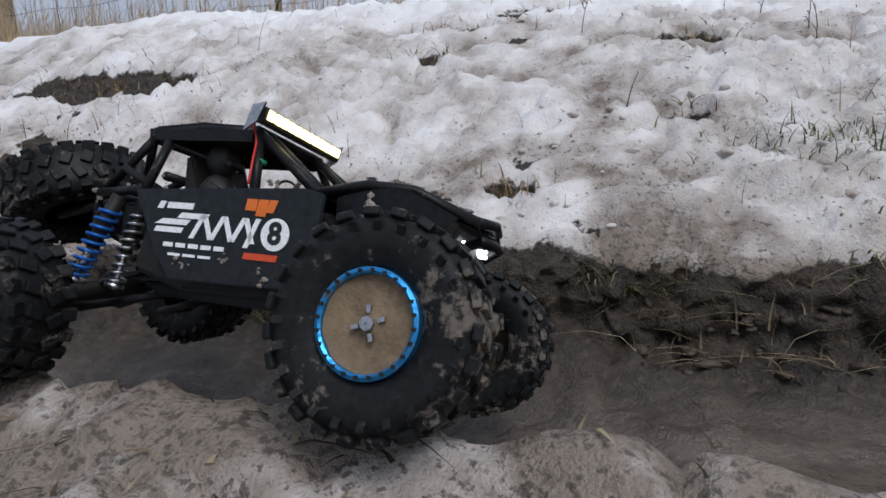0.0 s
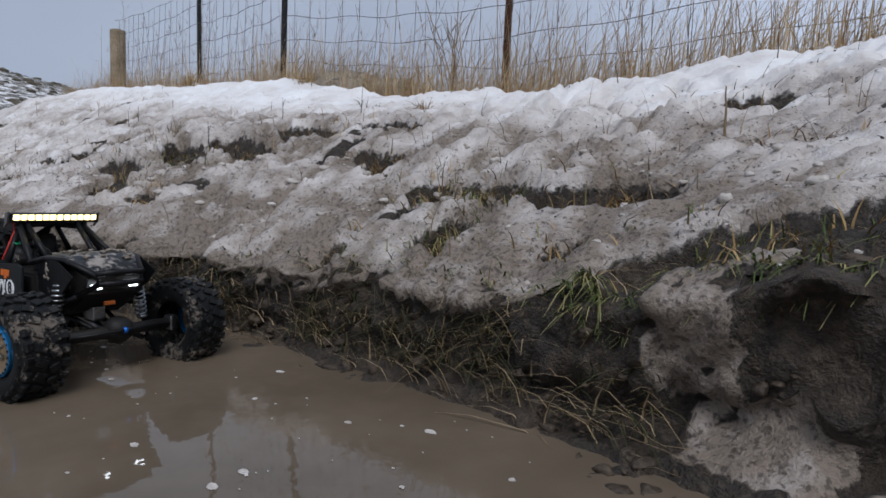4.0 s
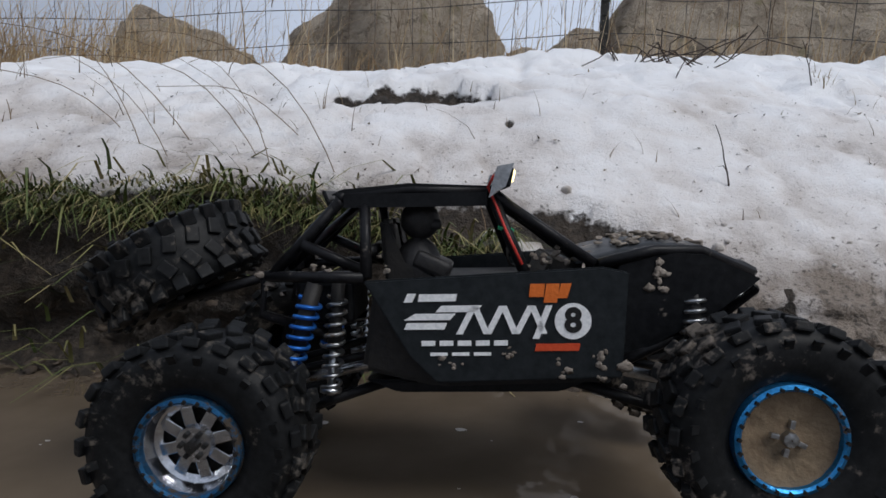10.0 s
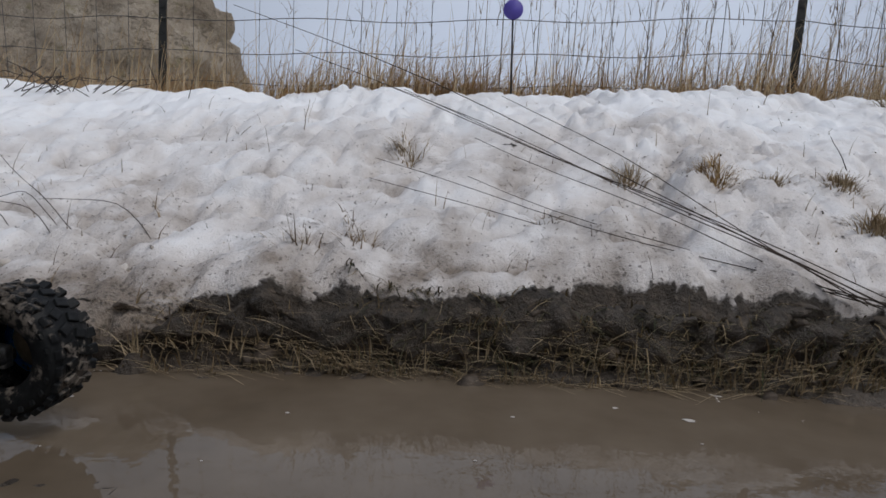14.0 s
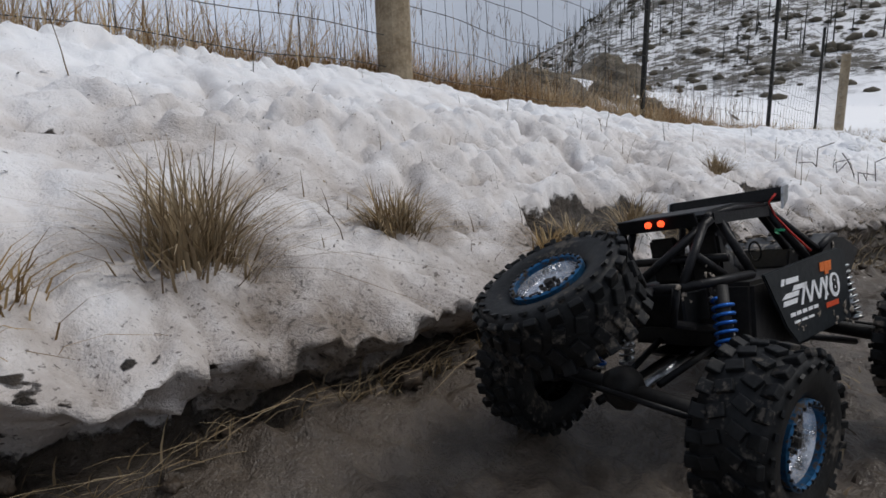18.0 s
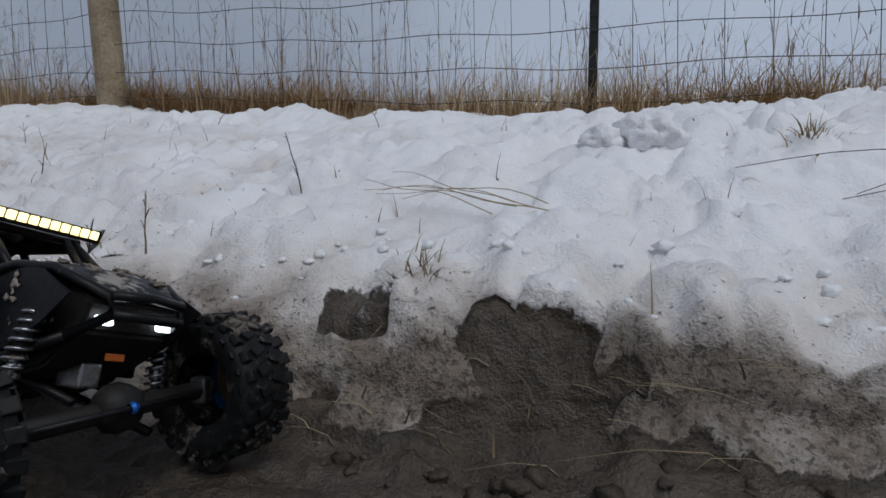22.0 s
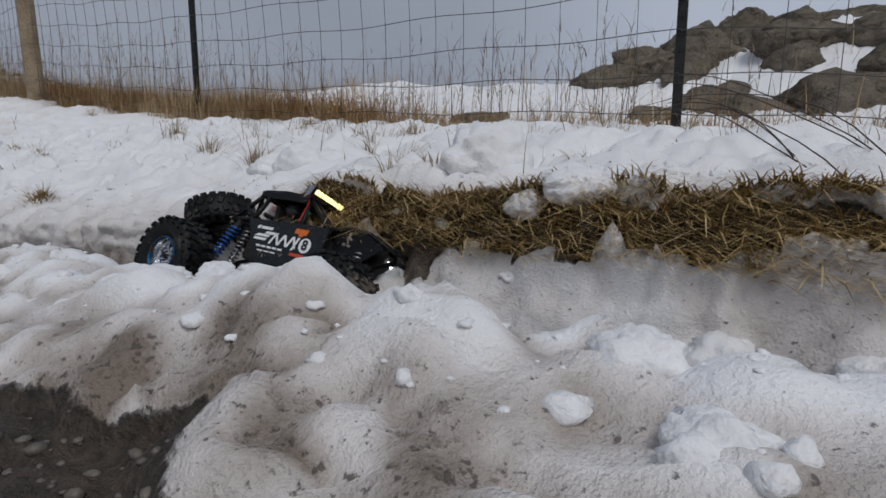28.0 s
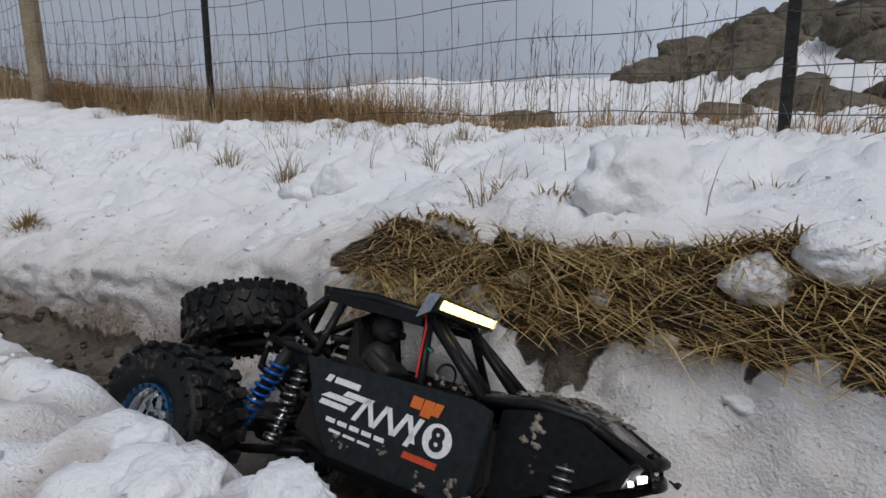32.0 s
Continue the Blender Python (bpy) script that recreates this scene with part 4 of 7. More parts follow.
def wheel_parts(parent, side, caked, muddy_face):
    """Tyre, rim, ring and bolts on an Empty; the outer face looks to -y for side -1."""
    turn = pose(0, 0, 0) if side < 0 else pose(0, 0, 0, 0, 0, 180)
    if "tyre" not in WHEEL_MESH:
        for key, bm in (("tyre", tyre_mesh()), ("tread", tread_mesh()), ("mud", rim_face(True)), ("spokes", rim_face(False))):
            me = bpy.data.meshes.new(key)
            bmesh.ops.recalc_face_normals(bm, faces=bm.faces)
            bm.to_mesh(me)
            bm.free()
            me.shade_smooth() if key not in ("spokes", "tread") else None
            WHEEL_MESH[key] = me

    def shared(key, name, material, label=""):
        me = WHEEL_MESH[key].copy()
        me.materials.clear()
        me.materials.append(material)
        ob = new(name, me)
        ob.parent, ob.matrix_basis = parent, turn
        if label:
            ob["label"] = label
        return ob

    shared("tyre", "tyre", M_RUBBER_MUD if caked else M_RUBBER, "knobbly black rubber tyre caked with mud")
    shared("tread", "tread", M_RUBBER_MUD if caked else M_RUBBER, "blocky tread lugs packed with mud")["kind"] = "stuff"
    if muddy_face:
        shared("mud", "rim_face", M_RIMMUD, "rim face packed with brown mud")
        bm = bmesh.new()
        for a in (20, 95, 200, 290):
            part("spoke_end", box((0.0085 * math.cos(radians(a)), -0.0222, 0.0085 * math.sin(radians(a))), (0.005, 0.003, 0.003), Matrix.Rotation(radians(-a), 4, "Y"), 0.0005), M_STEEL, parent, at=turn)
        add_lathe(bm, [(0.0045, -0.019), (0.0045, -0.0255), (0.0005, -0.026)], 8)
        part("hub", bm, M_STEEL, parent, "bright hub nut showing through the mud", at=turn)
    else:
        shared("spokes", "rim_face", M_CHROME, "chrome rim with eight holes")
        bm = lathe([(0.026, -0.006), (0.0005, -0.006)], 32)
        part("brake_disc", bm, M_DARK, parent, at=turn)
        bm = bmesh.new()
        for k in range(6):
            a = 2 * math.pi * k / 6
            part("lug_nut", box((0.0075 * math.cos(a), -0.0185, 0.0075 * math.sin(a)), (0.003, 0.003, 0.003), None, 0.0005), M_DARK, parent, at=turn)
        add_lathe(bm, [(0.004, -0.016), (0.004, -0.022), (0.0005, -0.0225)], 8)
        part("hub", bm, M_DARK, parent, at=turn)
    part("beadlock_ring", lathe([(0.0290, -0.018), (0.0290, -0.0262), (0.0306, -0.0275), (0.0330, -0.0264), (0.0338, -0.018)], 48), M_BLUE if muddy_face else M_BLUED, parent, "blue beadlock ring", at=turn)
    bm = bmesh.new()
    for k in range(24):
        a = 2 * math.pi * k / 24
        add_lathe_at = Matrix.Translation((0.0308 * math.cos(a), -0.0275, 0.0308 * math.sin(a)))
        add_box(bm, (0, 0, 0), (0.0022, 0.0022, 0.0022), add_lathe_at)
    part("bolt_circle", bm, M_DARK, parent, at=turn)["kind"] = "stuff"


def decal(pts_list, y, material, name, parent, label):
    """Thin vinyl pieces on a door panel, as outlines of (x, z)."""
    for pts in pts_list:
        part(name, slab(pts, y, y + (0.0006 if y > 0 else -0.0006)), material, parent, label)


def slant(x, z, w, h, lean):
    return [(x, z), (x + w, z), (x + w + lean, z + h), (x + lean, z + h)]


def build_buggy():
    car = tagged(new("crawler_buggy"), "black radio-controlled rock crawler buggy splashed with mud and slush", "toy car")
    P = lambda name, bm, mat, label="", smooth=False: part(name, bm, mat, car, label, smooth)
    # chassis tub, skid and belly
    P("chassis_tub", slab([(-0.085, 0.105), (-0.03, 0.092), (0.09, 0.095), (0.105, 0.12), (0.10, 0.165), (-0.075, 0.165)], -0.066, 0.066, 0.004), M_DARK, "dark inner tub of the buggy")
    P("skid_plate", slab([(-0.06, 0.085), (0.06, 0.085), (0.085, 0.095), (-0.085, 0.095)], -0.055, 0.055, 0.002), M_BODY, "scuffed black skid plate")
    # doors
    outline = [(-0.080, 0.172), (0.085, 0.180), (0.102, 0.176), (0.098, 0.103), (-0.030, 0.100), (-0.048, 0.118)]
    for s in (-1, 1):
        door = P("side_panel", slab(outline, s * 0.0765, s * 0.0795, 0.0012), M_PANEL, "charcoal side panel with white, orange and red stickers")
        y = s * 0.0798
        white = [[(-0.052, 0.138), (-0.024, 0.138), (-0.022, 0.1425), (-0.050, 0.1425)], [(-0.052, 0.1445), (-0.020, 0.1445), (-0.016, 0.149), (-0.044, 0.149)],
                 slant(-0.030, 0.150, 0.028, 0.0045, 0.004)]
        for k in range(6):
            lean = 0.010 if k % 2 == 0 else -0.008
            white.append(slant(-0.016 + 0.0098 * k + (0 if k % 2 == 0 else 0.009), 0.1345, 0.0046, 0.0195, lean))
        white.append(slant(0.0365, 0.131, 0.0045, 0.023, 0.009))
        decal(white, y, M_WHITE, "sticker_stripe", door, "white slanting sticker stripe")
        decal([slant(-0.052, 0.157, 0.006, 0.006, 0.003), slant(-0.042, 0.1575, 0.026, 0.005, 0.001)], y, M_WHITE, "sticker_bar", door, "small white sticker bar")
        rows = [slant(-0.040 + 0.0125 * k, 0.1265, 0.0095, 0.0035, 0.0) for k in range(5)] + [slant(-0.034 + 0.015 * k, 0.1195, 0.012, 0.0022, 0.0) for k in range(3)]
        decal(rows, y, M_WHITE, "sticker_bar", door, "small white sticker bar")
        decal([slant(0.034, 0.160, 0.010, 0.009, 0.001), slant(0.044, 0.156, 0.009, 0.013, 0.002), slant(0.053, 0.159, 0.007, 0.010, 0.003)], y, M_ORANGE, "orange_sticker", door, "orange sticker shape")
        decal([slant(0.038, 0.1225, 0.030, 0.005, 0.001)], y, M_REDV, "red_sticker", door, "red sticker bar")
        disc = [(0.0640 + 0.0125 * math.cos(a * math.pi / 14), 0.143 + 0.0125 * math.sin(a * math.pi / 14)) for a in range(28)]
        decal([disc], y, M_WHITE, "number_disc", door, "white number disc")
        cu = bpy.data.curves.new("figure", "FONT")
        cu.body, cu.size, cu.align_x, cu.align_y, cu.extrude = "8", 0.023, "CENTER", "CENTER", 0.0002
        cu.offset = 0.0009
        tmp = bpy.data.objects.new("figure", cu)
        me = bpy.data.meshes.new_from_object(tmp)
        bpy.data.objects.remove(tmp)
        me.materials.clear()
        me.materials.append(M_INK)
        ob = new("race_figure", me)
        ob.parent, ob["label"] = door, "black race figure 8"
        ob.matrix_basis = pose(0.0640, s * 0.0806, 0.143, 90, 0, 0) if s < 0 else pose(0.0640, s * 0.0806, 0.143, 90, 0, 180)
    # cage tubes
    tubes = []
    for s in (-1, 1):
        y, yr = s * 0.070, s * 0.045
        tubes += [[(-0.155, s * 0.046, 0.172), (-0.10, yr, 0.229)], [(-0.079, y, 0.173), (-0.083, yr, 0.230)], [(-0.10, yr, 0.230), (-0.05, yr, 0.235), (0.010, yr, 0.233)],
                  [(0.010, yr, 0.232), (0.032, y, 0.176)], [(0.010, yr, 0.232), (0.083, s * 0.060, 0.180)], [(0.014, s * 0.036, 0.231), (0.075, s * 0.034, 0.183)],
                  [(-0.158, s * 0.046, 0.172), (-0.08, y, 0.173)], [(-0.16, s * 0.044, 0.172), (-0.165, s * 0.04, 0.142), (-0.10, s * 0.05, 0.125)],
                  [(-0.130, s * 0.049, 0.196), (-0.082, s * 0.045, 0.174)], [(0.085, s * 0.062, 0.180), (0.125, s * 0.058, 0.189), (0.160, s * 0.050, 0.188), (0.206, s * 0.032, 0.170), (0.209, s * 0.030, 0.156), (0.178, s * 0.042, 0.138)],
                  [(0.098, s * 0.062, 0.108), (0.178, s * 0.042, 0.138)]]
    tubes += [[(-0.10, -0.05, 0.230), (-0.10, 0.05, 0.230)], [(0.010, -0.05, 0.233), (0.010, 0.05, 0.233)], [(-0.158, -0.046, 0.172), (-0.158, 0.046, 0.172)],
              [(-0.08, -0.05, 0.19), (-0.08, 0.05, 0.19)], [(0.206, -0.032, 0.170), (0.212, 0, 0.172), (0.206, 0.032, 0.170)], [(0.209, -0.030, 0.156), (0.213, 0, 0.156), (0.209, 0.030, 0.156)],
              [(-0.10, -0.05, 0.228), (-0.155, 0.0, 0.175)], [(-0.10, 0.05, 0.228), (-0.155, 0.0, 0.175)]]
    for t in tubes:
        P("cage_tube", tube(t, 0.0042), M_TUBE, "", True)
    P("roof_panel", slab([(-0.108, 0.232), (-0.10, 0.236), (-0.05, 0.240), (0.010, 0.237), (0.012, 0.233), (-0.05, 0.236), (-0.10, 0.231)], -0.048, 0.048, 0.0008), M_BODY, "thin black roof panel")
    P("roof_valance", box((-0.045, -0.0505, 0.2275), (0.105, 0.002, 0.010)), M_BODY)
    P("roof_valance", box((-0.045, 0.0505, 0.2275), (0.105, 0.002, 0.010)), M_BODY)
    rear = P("tail_board", box((-0.112, 0, 0.229), (0.003, 0.085, 0.014), Matrix.Rotation(radians(-20), 4, "Y"), 0.001), M_BODY)
    for y in (-0.008, 0.006):
        part("tail_lamp", lathe([(0.0032, -0.0), (0.0030, -0.003), (0.0005, -0.004)], 12), M_TAIL, rear, "glowing red tail lamp", at=pose(-0.114, y, 0.229, 0, 0, -90))
    # light bar
    bar = P("light_bar", box((0.020, 0, 0.243), (0.010, 0.126, 0.014), Matrix.Rotation(radians(12), 4, "Y"), 0.0015), M_BODY, "black light bar with a row of warm LEDs")
    for k in range(12):
        y = -0.055 + k * 0.010
        part("led", box((0.0260, y, 0.2432), (0.0015, 0.0082, 0.0085), Matrix.Rotation(radians(12), 4, "Y"), 0.001), M_LED, bar, "glowing warm LED")
    for y in (-0.064, 0.064):
        part("bracket", slab([(0.008, 0.228), (0.020, 0.236), (0.026, 0.252), (0.014, 0.250)], y - 0.0012, y + 0.0012), M_STEEL, bar)
    P("red_wire", tube([(0.012, -0.058, 0.244), (0.008, -0.052, 0.236), (0.014, -0.0535, 0.222), (0.020, -0.0625, 0.205), (0.030, -0.076, 0.182)], 0.0011, 6), M_REDW, "red wire along the windscreen pillar", True)
    P("cable_tie", lathe([(0.0056, -0.002), (0.0062, 0), (0.0056, 0.002)], 14, "z"), M_GREENZ, "green cable tie").matrix_basis = pose(0.0205, -0.0545, 0.2055, 0, 20, 0)
    # hood, dash, nose
    bm = bmesh.new()
    hood = [(0.070, 0.181), (0.085, 0.184), (0.125, 0.193), (0.160, 0.191), (0.200, 0.173)]
    half = [0.060, 0.060, 0.056, 0.050, 0.034]
    for k in range(len(hood) - 1):
        (x0, z0), (x1, z1) = hood[k], hood[k + 1]
        n = 8
        for j in range(n):
            quad = []
            for x, z, h, u in ((x0, z0, half[k], j), (x1, z1, half[k + 1], j), (x1, z1, half[k + 1], j + 1), (x0, z0, half[k], j + 1)):
                w = -1 + 2 * u / n
                quad.append(bm.verts.new((x, w * h, z + 0.003 * (1 - w * w))))
            bm.faces.new(quad)
    bmesh.ops.remove_doubles(bm, verts=bm.verts, dist=1e-5)
    bmesh.ops.solidify(bm, geom=list(bm.faces), thickness=0.0015)
    P("hood", bm, M_HOOD, "black hood covered with slush and mud", True)
    for s in (-1, 1):
        P("fender_panel", slab([(0.100, 0.178), (0.125, 0.188), (0.160, 0.186), (0.200, 0.168), (0.172, 0.146), (0.102, 0.108)], s * 0.0575, s * 0.059, 0.0006), M_BODY, "black front side panel with slush on it")
    P("front_bulkhead", slab([(0.10, 0.10), (0.150, 0.112), (0.188, 0.142), (0.196, 0.166), (0.15, 0.182), (0.10, 0.178)], -0.040, 0.040, 0.003), M_DARK, "dark front bulkhead")
    for s in (-1, 1):
        P("headlight", box((0.196, s * 0.027, 0.1515), (0.004, 0.016, 0.0075), Matrix.Rotation(radians(-s * 12), 4, "Z") @ Matrix.Rotation(radians(-20), 4, "Y"), 0.0018), M_HEAD, "glowing white headlight")
    P("marker_plate", box((0.178, 0.0, 0.124), (0.003, 0.016, 0.006), None, 0.001), M_AMBER, "amber plate on the bulkhead")
    P("servo", box((0.150, -0.008, 0.108), (0.030, 0.018, 0.020), None, 0.002), M_STEEL, "grey steering servo")
    # interior
    P("dashboard", slab([(0.045, 0.165), (0.075, 0.165), (0.078, 0.180), (0.055, 0.184)], -0.045, 0.045, 0.002), M_DARK)
    for y in (-0.022, 0.022):
        P("seat", slab([(-0.070, 0.165), (-0.035, 0.160), (-0.030, 0.172), (-0.058, 0.178), (-0.064, 0.212), (-0.074, 0.214)], y - 0.016, y + 0.016, 0.003), M_DARK, "black bucket seat")
    P("steering_wheel", lathe([(0.010, -0.0012), (0.0115, 0), (0.010, 0.0012), (0.009, 0), (0.010, -0.0012)], 20), M_DARK).matrix_basis = pose(0.028, -0.022, 0.186, 0, 0, 60)
    P("fuel_cell", box((-0.118, 0, 0.150), (0.045, 0.070, 0.034), None, 0.004), M_BODY, "black fuel cell box")
    # axles, links, shafts, shocks
    axles = []
    for sx in (-1, 1):
        ax = new("axle")
        ax.parent, ax["label"] = car, "dark steel axle with differential"
        part("axle_tube", tube([(0, -Y_W + 0.012, 0), (0, -0.02, 0), (0, 0.02, 0), (0, Y_W - 0.012, 0)], 0.0085, 10), M_DARK, ax, "", True)
        bm = bmesh.new()
        rock_mesh(bm, (0, 0.012, 0.002), (0.020, 0.021, 0.021), 3, 2, 0.08, 1.0)
        part("differential", bm, M_DARK, ax, "", True)
        for s in (-1, 1):
            part("knuckle", box((0, s * (Y_W - 0.022), 0), (0.018, 0.012, 0.024), None, 0.003), M_STEEL if sx > 0 else M_DARK, ax)
        part("tie_rod", tube([(0.022 * sx, -0.075, 0.004), (0.022 * sx, 0.075, 0.004)], 0.0028, 8), M_TUBE, ax, "", True)
        if sx > 0:
            part("blue_clamp", lathe([(0.004, -0.003), (0.0052, 0), (0.004, 0.003)], 14), M_SPRING, ax, "bright blue clamp", at=pose(0.022, 0.010, 0.004))
        ax.matrix_basis = pose(sx * X_AX, 0, R_W)
        axles.append(ax)
    for sx in (-1, 1):
        for s in (-1, 1):
            P("lower_link", tube([(sx * 0.165, s * 0.055, 0.062), (sx * 0.060, s * 0.030, 0.090)], 0.0042), M_TUBE, "", True)
            P("upper_link", tube([(sx * 0.168, s * 0.020, 0.088), (sx * 0.070, s * 0.034, 0.112)], 0.0034), M_TUBE, "", True)
        P("drive_shaft", tube([(sx * 0.160, 0.012, 0.074), (sx * 0.05, 0.004, 0.100)], 0.005), M_STEEL, "", True)
    shocks = [(-0.142, -0.118, 0.168, 0.088, 0.072, M_SPRING, 0.0085), (-0.110, -0.092, 0.168, 0.085, 0.058, M_STEEL, 0.0070), (0.150, 0.128, 0.168, 0.090, 0.064, M_STEEL, 0.0075)]
    for xb, xt, zt, zb, y, mat, r in shocks:
        for s in (-1, 1):
            sh = new("shock_absorber")
            sh.parent = car
            sh["label"] = "blue coil-over shock" if mat is M_SPRING else "grey coil-over shock"
            a, b = Vector((xb, s * y, zb)), Vector((xt if mat is M_SPRING else xb + 0.006, s * (y - 0.012), zt))
            part("damper", tube([a, a.lerp(b, 0.45)], r * 0.45), M_STEEL, sh, "", True)
            part("damper_body", tube([a.lerp(b, 0.4), b], r * 0.72, 12), M_DARK, sh, "", True)
            turns, n = 9, 108
            d = (b - a).normalized()
            u = d.cross(Vector((0, 1, 0))).normalized()
            v = d.cross(u)
            pts = [a.lerp(b, 0.06 + 0.80 * k / n) + r * (math.cos(2 * math.pi * turns * k / n) * u + math.sin(2 * math.pi * turns * k / n) * v) for k in range(n + 1)]
            part("spring", tube(pts, 0.0016, 5), mat, sh, "", True)
            part("spring_cup", tube([a.lerp(b, 0.02), a.lerp(b, 0.06)], r * 1.15, 12), M_STEEL, sh, "", True)
    # spare wheel on the tail
    spare = new("spare_wheel")
    spare.parent, spare["label"] = car, "muddy spare wheel strapped on the tail"
    wheel_parts(spare, -1, False, False)
    spare.matrix_basis = pose(-0.252, 0.006, 0.176, 0, -28, 0) @ pose(0, 0, 0, -90, 0, 0)
    P("spare_carrier", tube([(-0.155, 0.02, 0.172), (-0.240, 0.02, 0.150)], 0.004), M_TUBE, "", True)
    P("spare_carrier", tube([(-0.155, -0.02, 0.172), (-0.240, -0.02, 0.150)], 0.004), M_TUBE, "", True)
    # slush thrown on the body
    rng = random.Random(5)
    spots = [(0.122, -0.060, 0.172, 0.010), (0.130, -0.060, 0.163, 0.007), (0.098, -0.080, 0.112, 0.012), (0.088, -0.080, 0.118, 0.008), (0.055, -0.080, 0.110, 0.007), (0.150, -0.045, 0.150, 0.007),
             (-0.155, -0.048, 0.170, 0.010), (-0.120, -0.05, 0.178, 0.008), (-0.07, -0.062, 0.178, 0.006), (0.040, -0.062, 0.182, 0.008), (0.06, -0.05, 0.184, 0.008), (0.09, 0.02, 0.188, 0.009),
             (0.12, -0.02, 0.197, 0.008), (0.135, 0.025, 0.195, 0.007), (-0.02, -0.080, 0.112, 0.006), (0.02, -0.080, 0.120, 0.006), (0.118, 0.052, 0.172, 0.010), (0.09, 0.064, 0.115, 0.012)]
    for x, y, z, r in spots:
        for j in range(6):
            q = r * rng.uniform(0.12, 0.34)
            bm = bmesh.new()
            px, pz = x + rng.gauss(0, r * 0.65), z + rng.gauss(0, r * 0.55)
            up = abs(y) < 0.045
            rock_mesh(bm, (px, y + (rng.gauss(0, r * 0.6) if up else 0), pz if not up else z), (q * rng.uniform(0.8, 1.4), q * (1.0 if up else 0.22), q * (0.30 if up else 0.9)), rng.random() * 9, 2, 0.9, 1)
            P("slush_clump", bm, M_CLUMP, "clump of dirty slush stuck on", True)
    for j in range(34):
        u, w = rng.random(), rng.uniform(-0.85, 0.85)
        x = 0.078 + 0.10 * u
        q = rng.uniform(0.0015, 0.0042)
        bm = bmesh.new()
        rock_mesh(bm, (x, w * 0.05, 0.1845 + 0.014 * math.sin(math.pi * min(1, u * 0.9)) - 0.004 * w * w), (q * 1.3, q * 1.2, q * 0.55), rng.random() * 9, 2, 0.9, 1)
        P("slush_clump", bm, M_CLUMP, "clump of dirty slush stuck on", True)
    # wheels
    wheels = []
    for sx in (-1, 1):
        for s in (-1, 1):
            w = new("wheel")
            w.parent = car
            w["label"] = "front wheel with mud-packed rim" if sx > 0 else "rear wheel with chrome rim"
            wheel_parts(w, s, sx > 0, sx > 0)
            w.matrix_basis = pose(sx * X_AX, s * Y_W, R_W)
            wheels.append((w, sx, s))
    return car, axles, wheels


def build_driver():
    """The doll at the wheel, one plain mesh."""
    bm = bmesh.new()
    rock_mesh(bm, (-0.046, -0.022, 0.176), (0.018, 0.017, 0.024), 2, 3, 0.06, 1)
    add_box(bm, (-0.034, -0.022, 0.178), (0.03, 0.036, 0.014), Matrix.Rotation(radians(25), 4, "Y"), 0.004)
    rock_mesh(bm, (-0.044, -0.022, 0.212), (0.0155, 0.0135, 0.0155), 1, 3, 0.03, 1)
    add_box(bm, (-0.034, -0.022, 0.2085), (0.014, 0.020, 0.008), None, 0.003)
    ob = mesh_ob("driver_doll", bm, M_DOLL, True)
    return tagged(ob, "plain dark helmeted doll seated in the buggy", "doll")
# ---------------------------------------------------------------- the fence
M_WOOD = plain("weathered_post_wood", (0.20, 0.155, 0.10), (0.40, 0.33, 0.23), 9, 0.85, 0, 0.6, 0.004, 8)
M_IRON = plain("dark_fence_steel", (0.018, 0.020, 0.020), (0.045, 0.043, 0.040), 30, 0.6, 0.4)
M_RUST = plain("rusty_fence_steel", (0.05, 0.026, 0.016), (0.11, 0.05, 0.028), 30, 0.75, 0.2)
M_WIRE = plain("galvanised_wire", (0.055, 0.055, 0.055), (0.12, 0.115, 0.11), 40, 0.55, 0.4, 0)

# x, y, height above the ground, wooden, lean to the side, lean away, radius
POSTS = [(-6.07, 2.88, 0.85, 1, 1.5, 0, 0.085), (-3.73, 2.80, 1.46, 0, 1.0, 0, 0), (-2.08, 2.64, 1.5, 0, 2.5, 0, 0), (-0.31, 2.82, 1.62, 2, 1.5, 0, 0), (2.07, 2.88, 1.72, 1, 1.0, 0, 0.095), (5.90, 2.74, 1.6, 0, 0, 0, 0),
         (8.05, 2.60, 1.5, 0, 0.5, 0, 0), (10.73, 2.58, 1.5, 0, 0.5, 0, 0), (13.43, 2.42, 1.6, 1, 0, 0, 0.072), (15.85, 2.50, 1.55, 0, 2.0, 0, 0), (18.88, 2.50, 1.55, 0, 0, 0, 0), (21.53, 2.62, 1.5, 0, 0, 0, 0), (24.16, 2.82, 1.5, 1, 0, 0, 0.075)]
FOOT = []
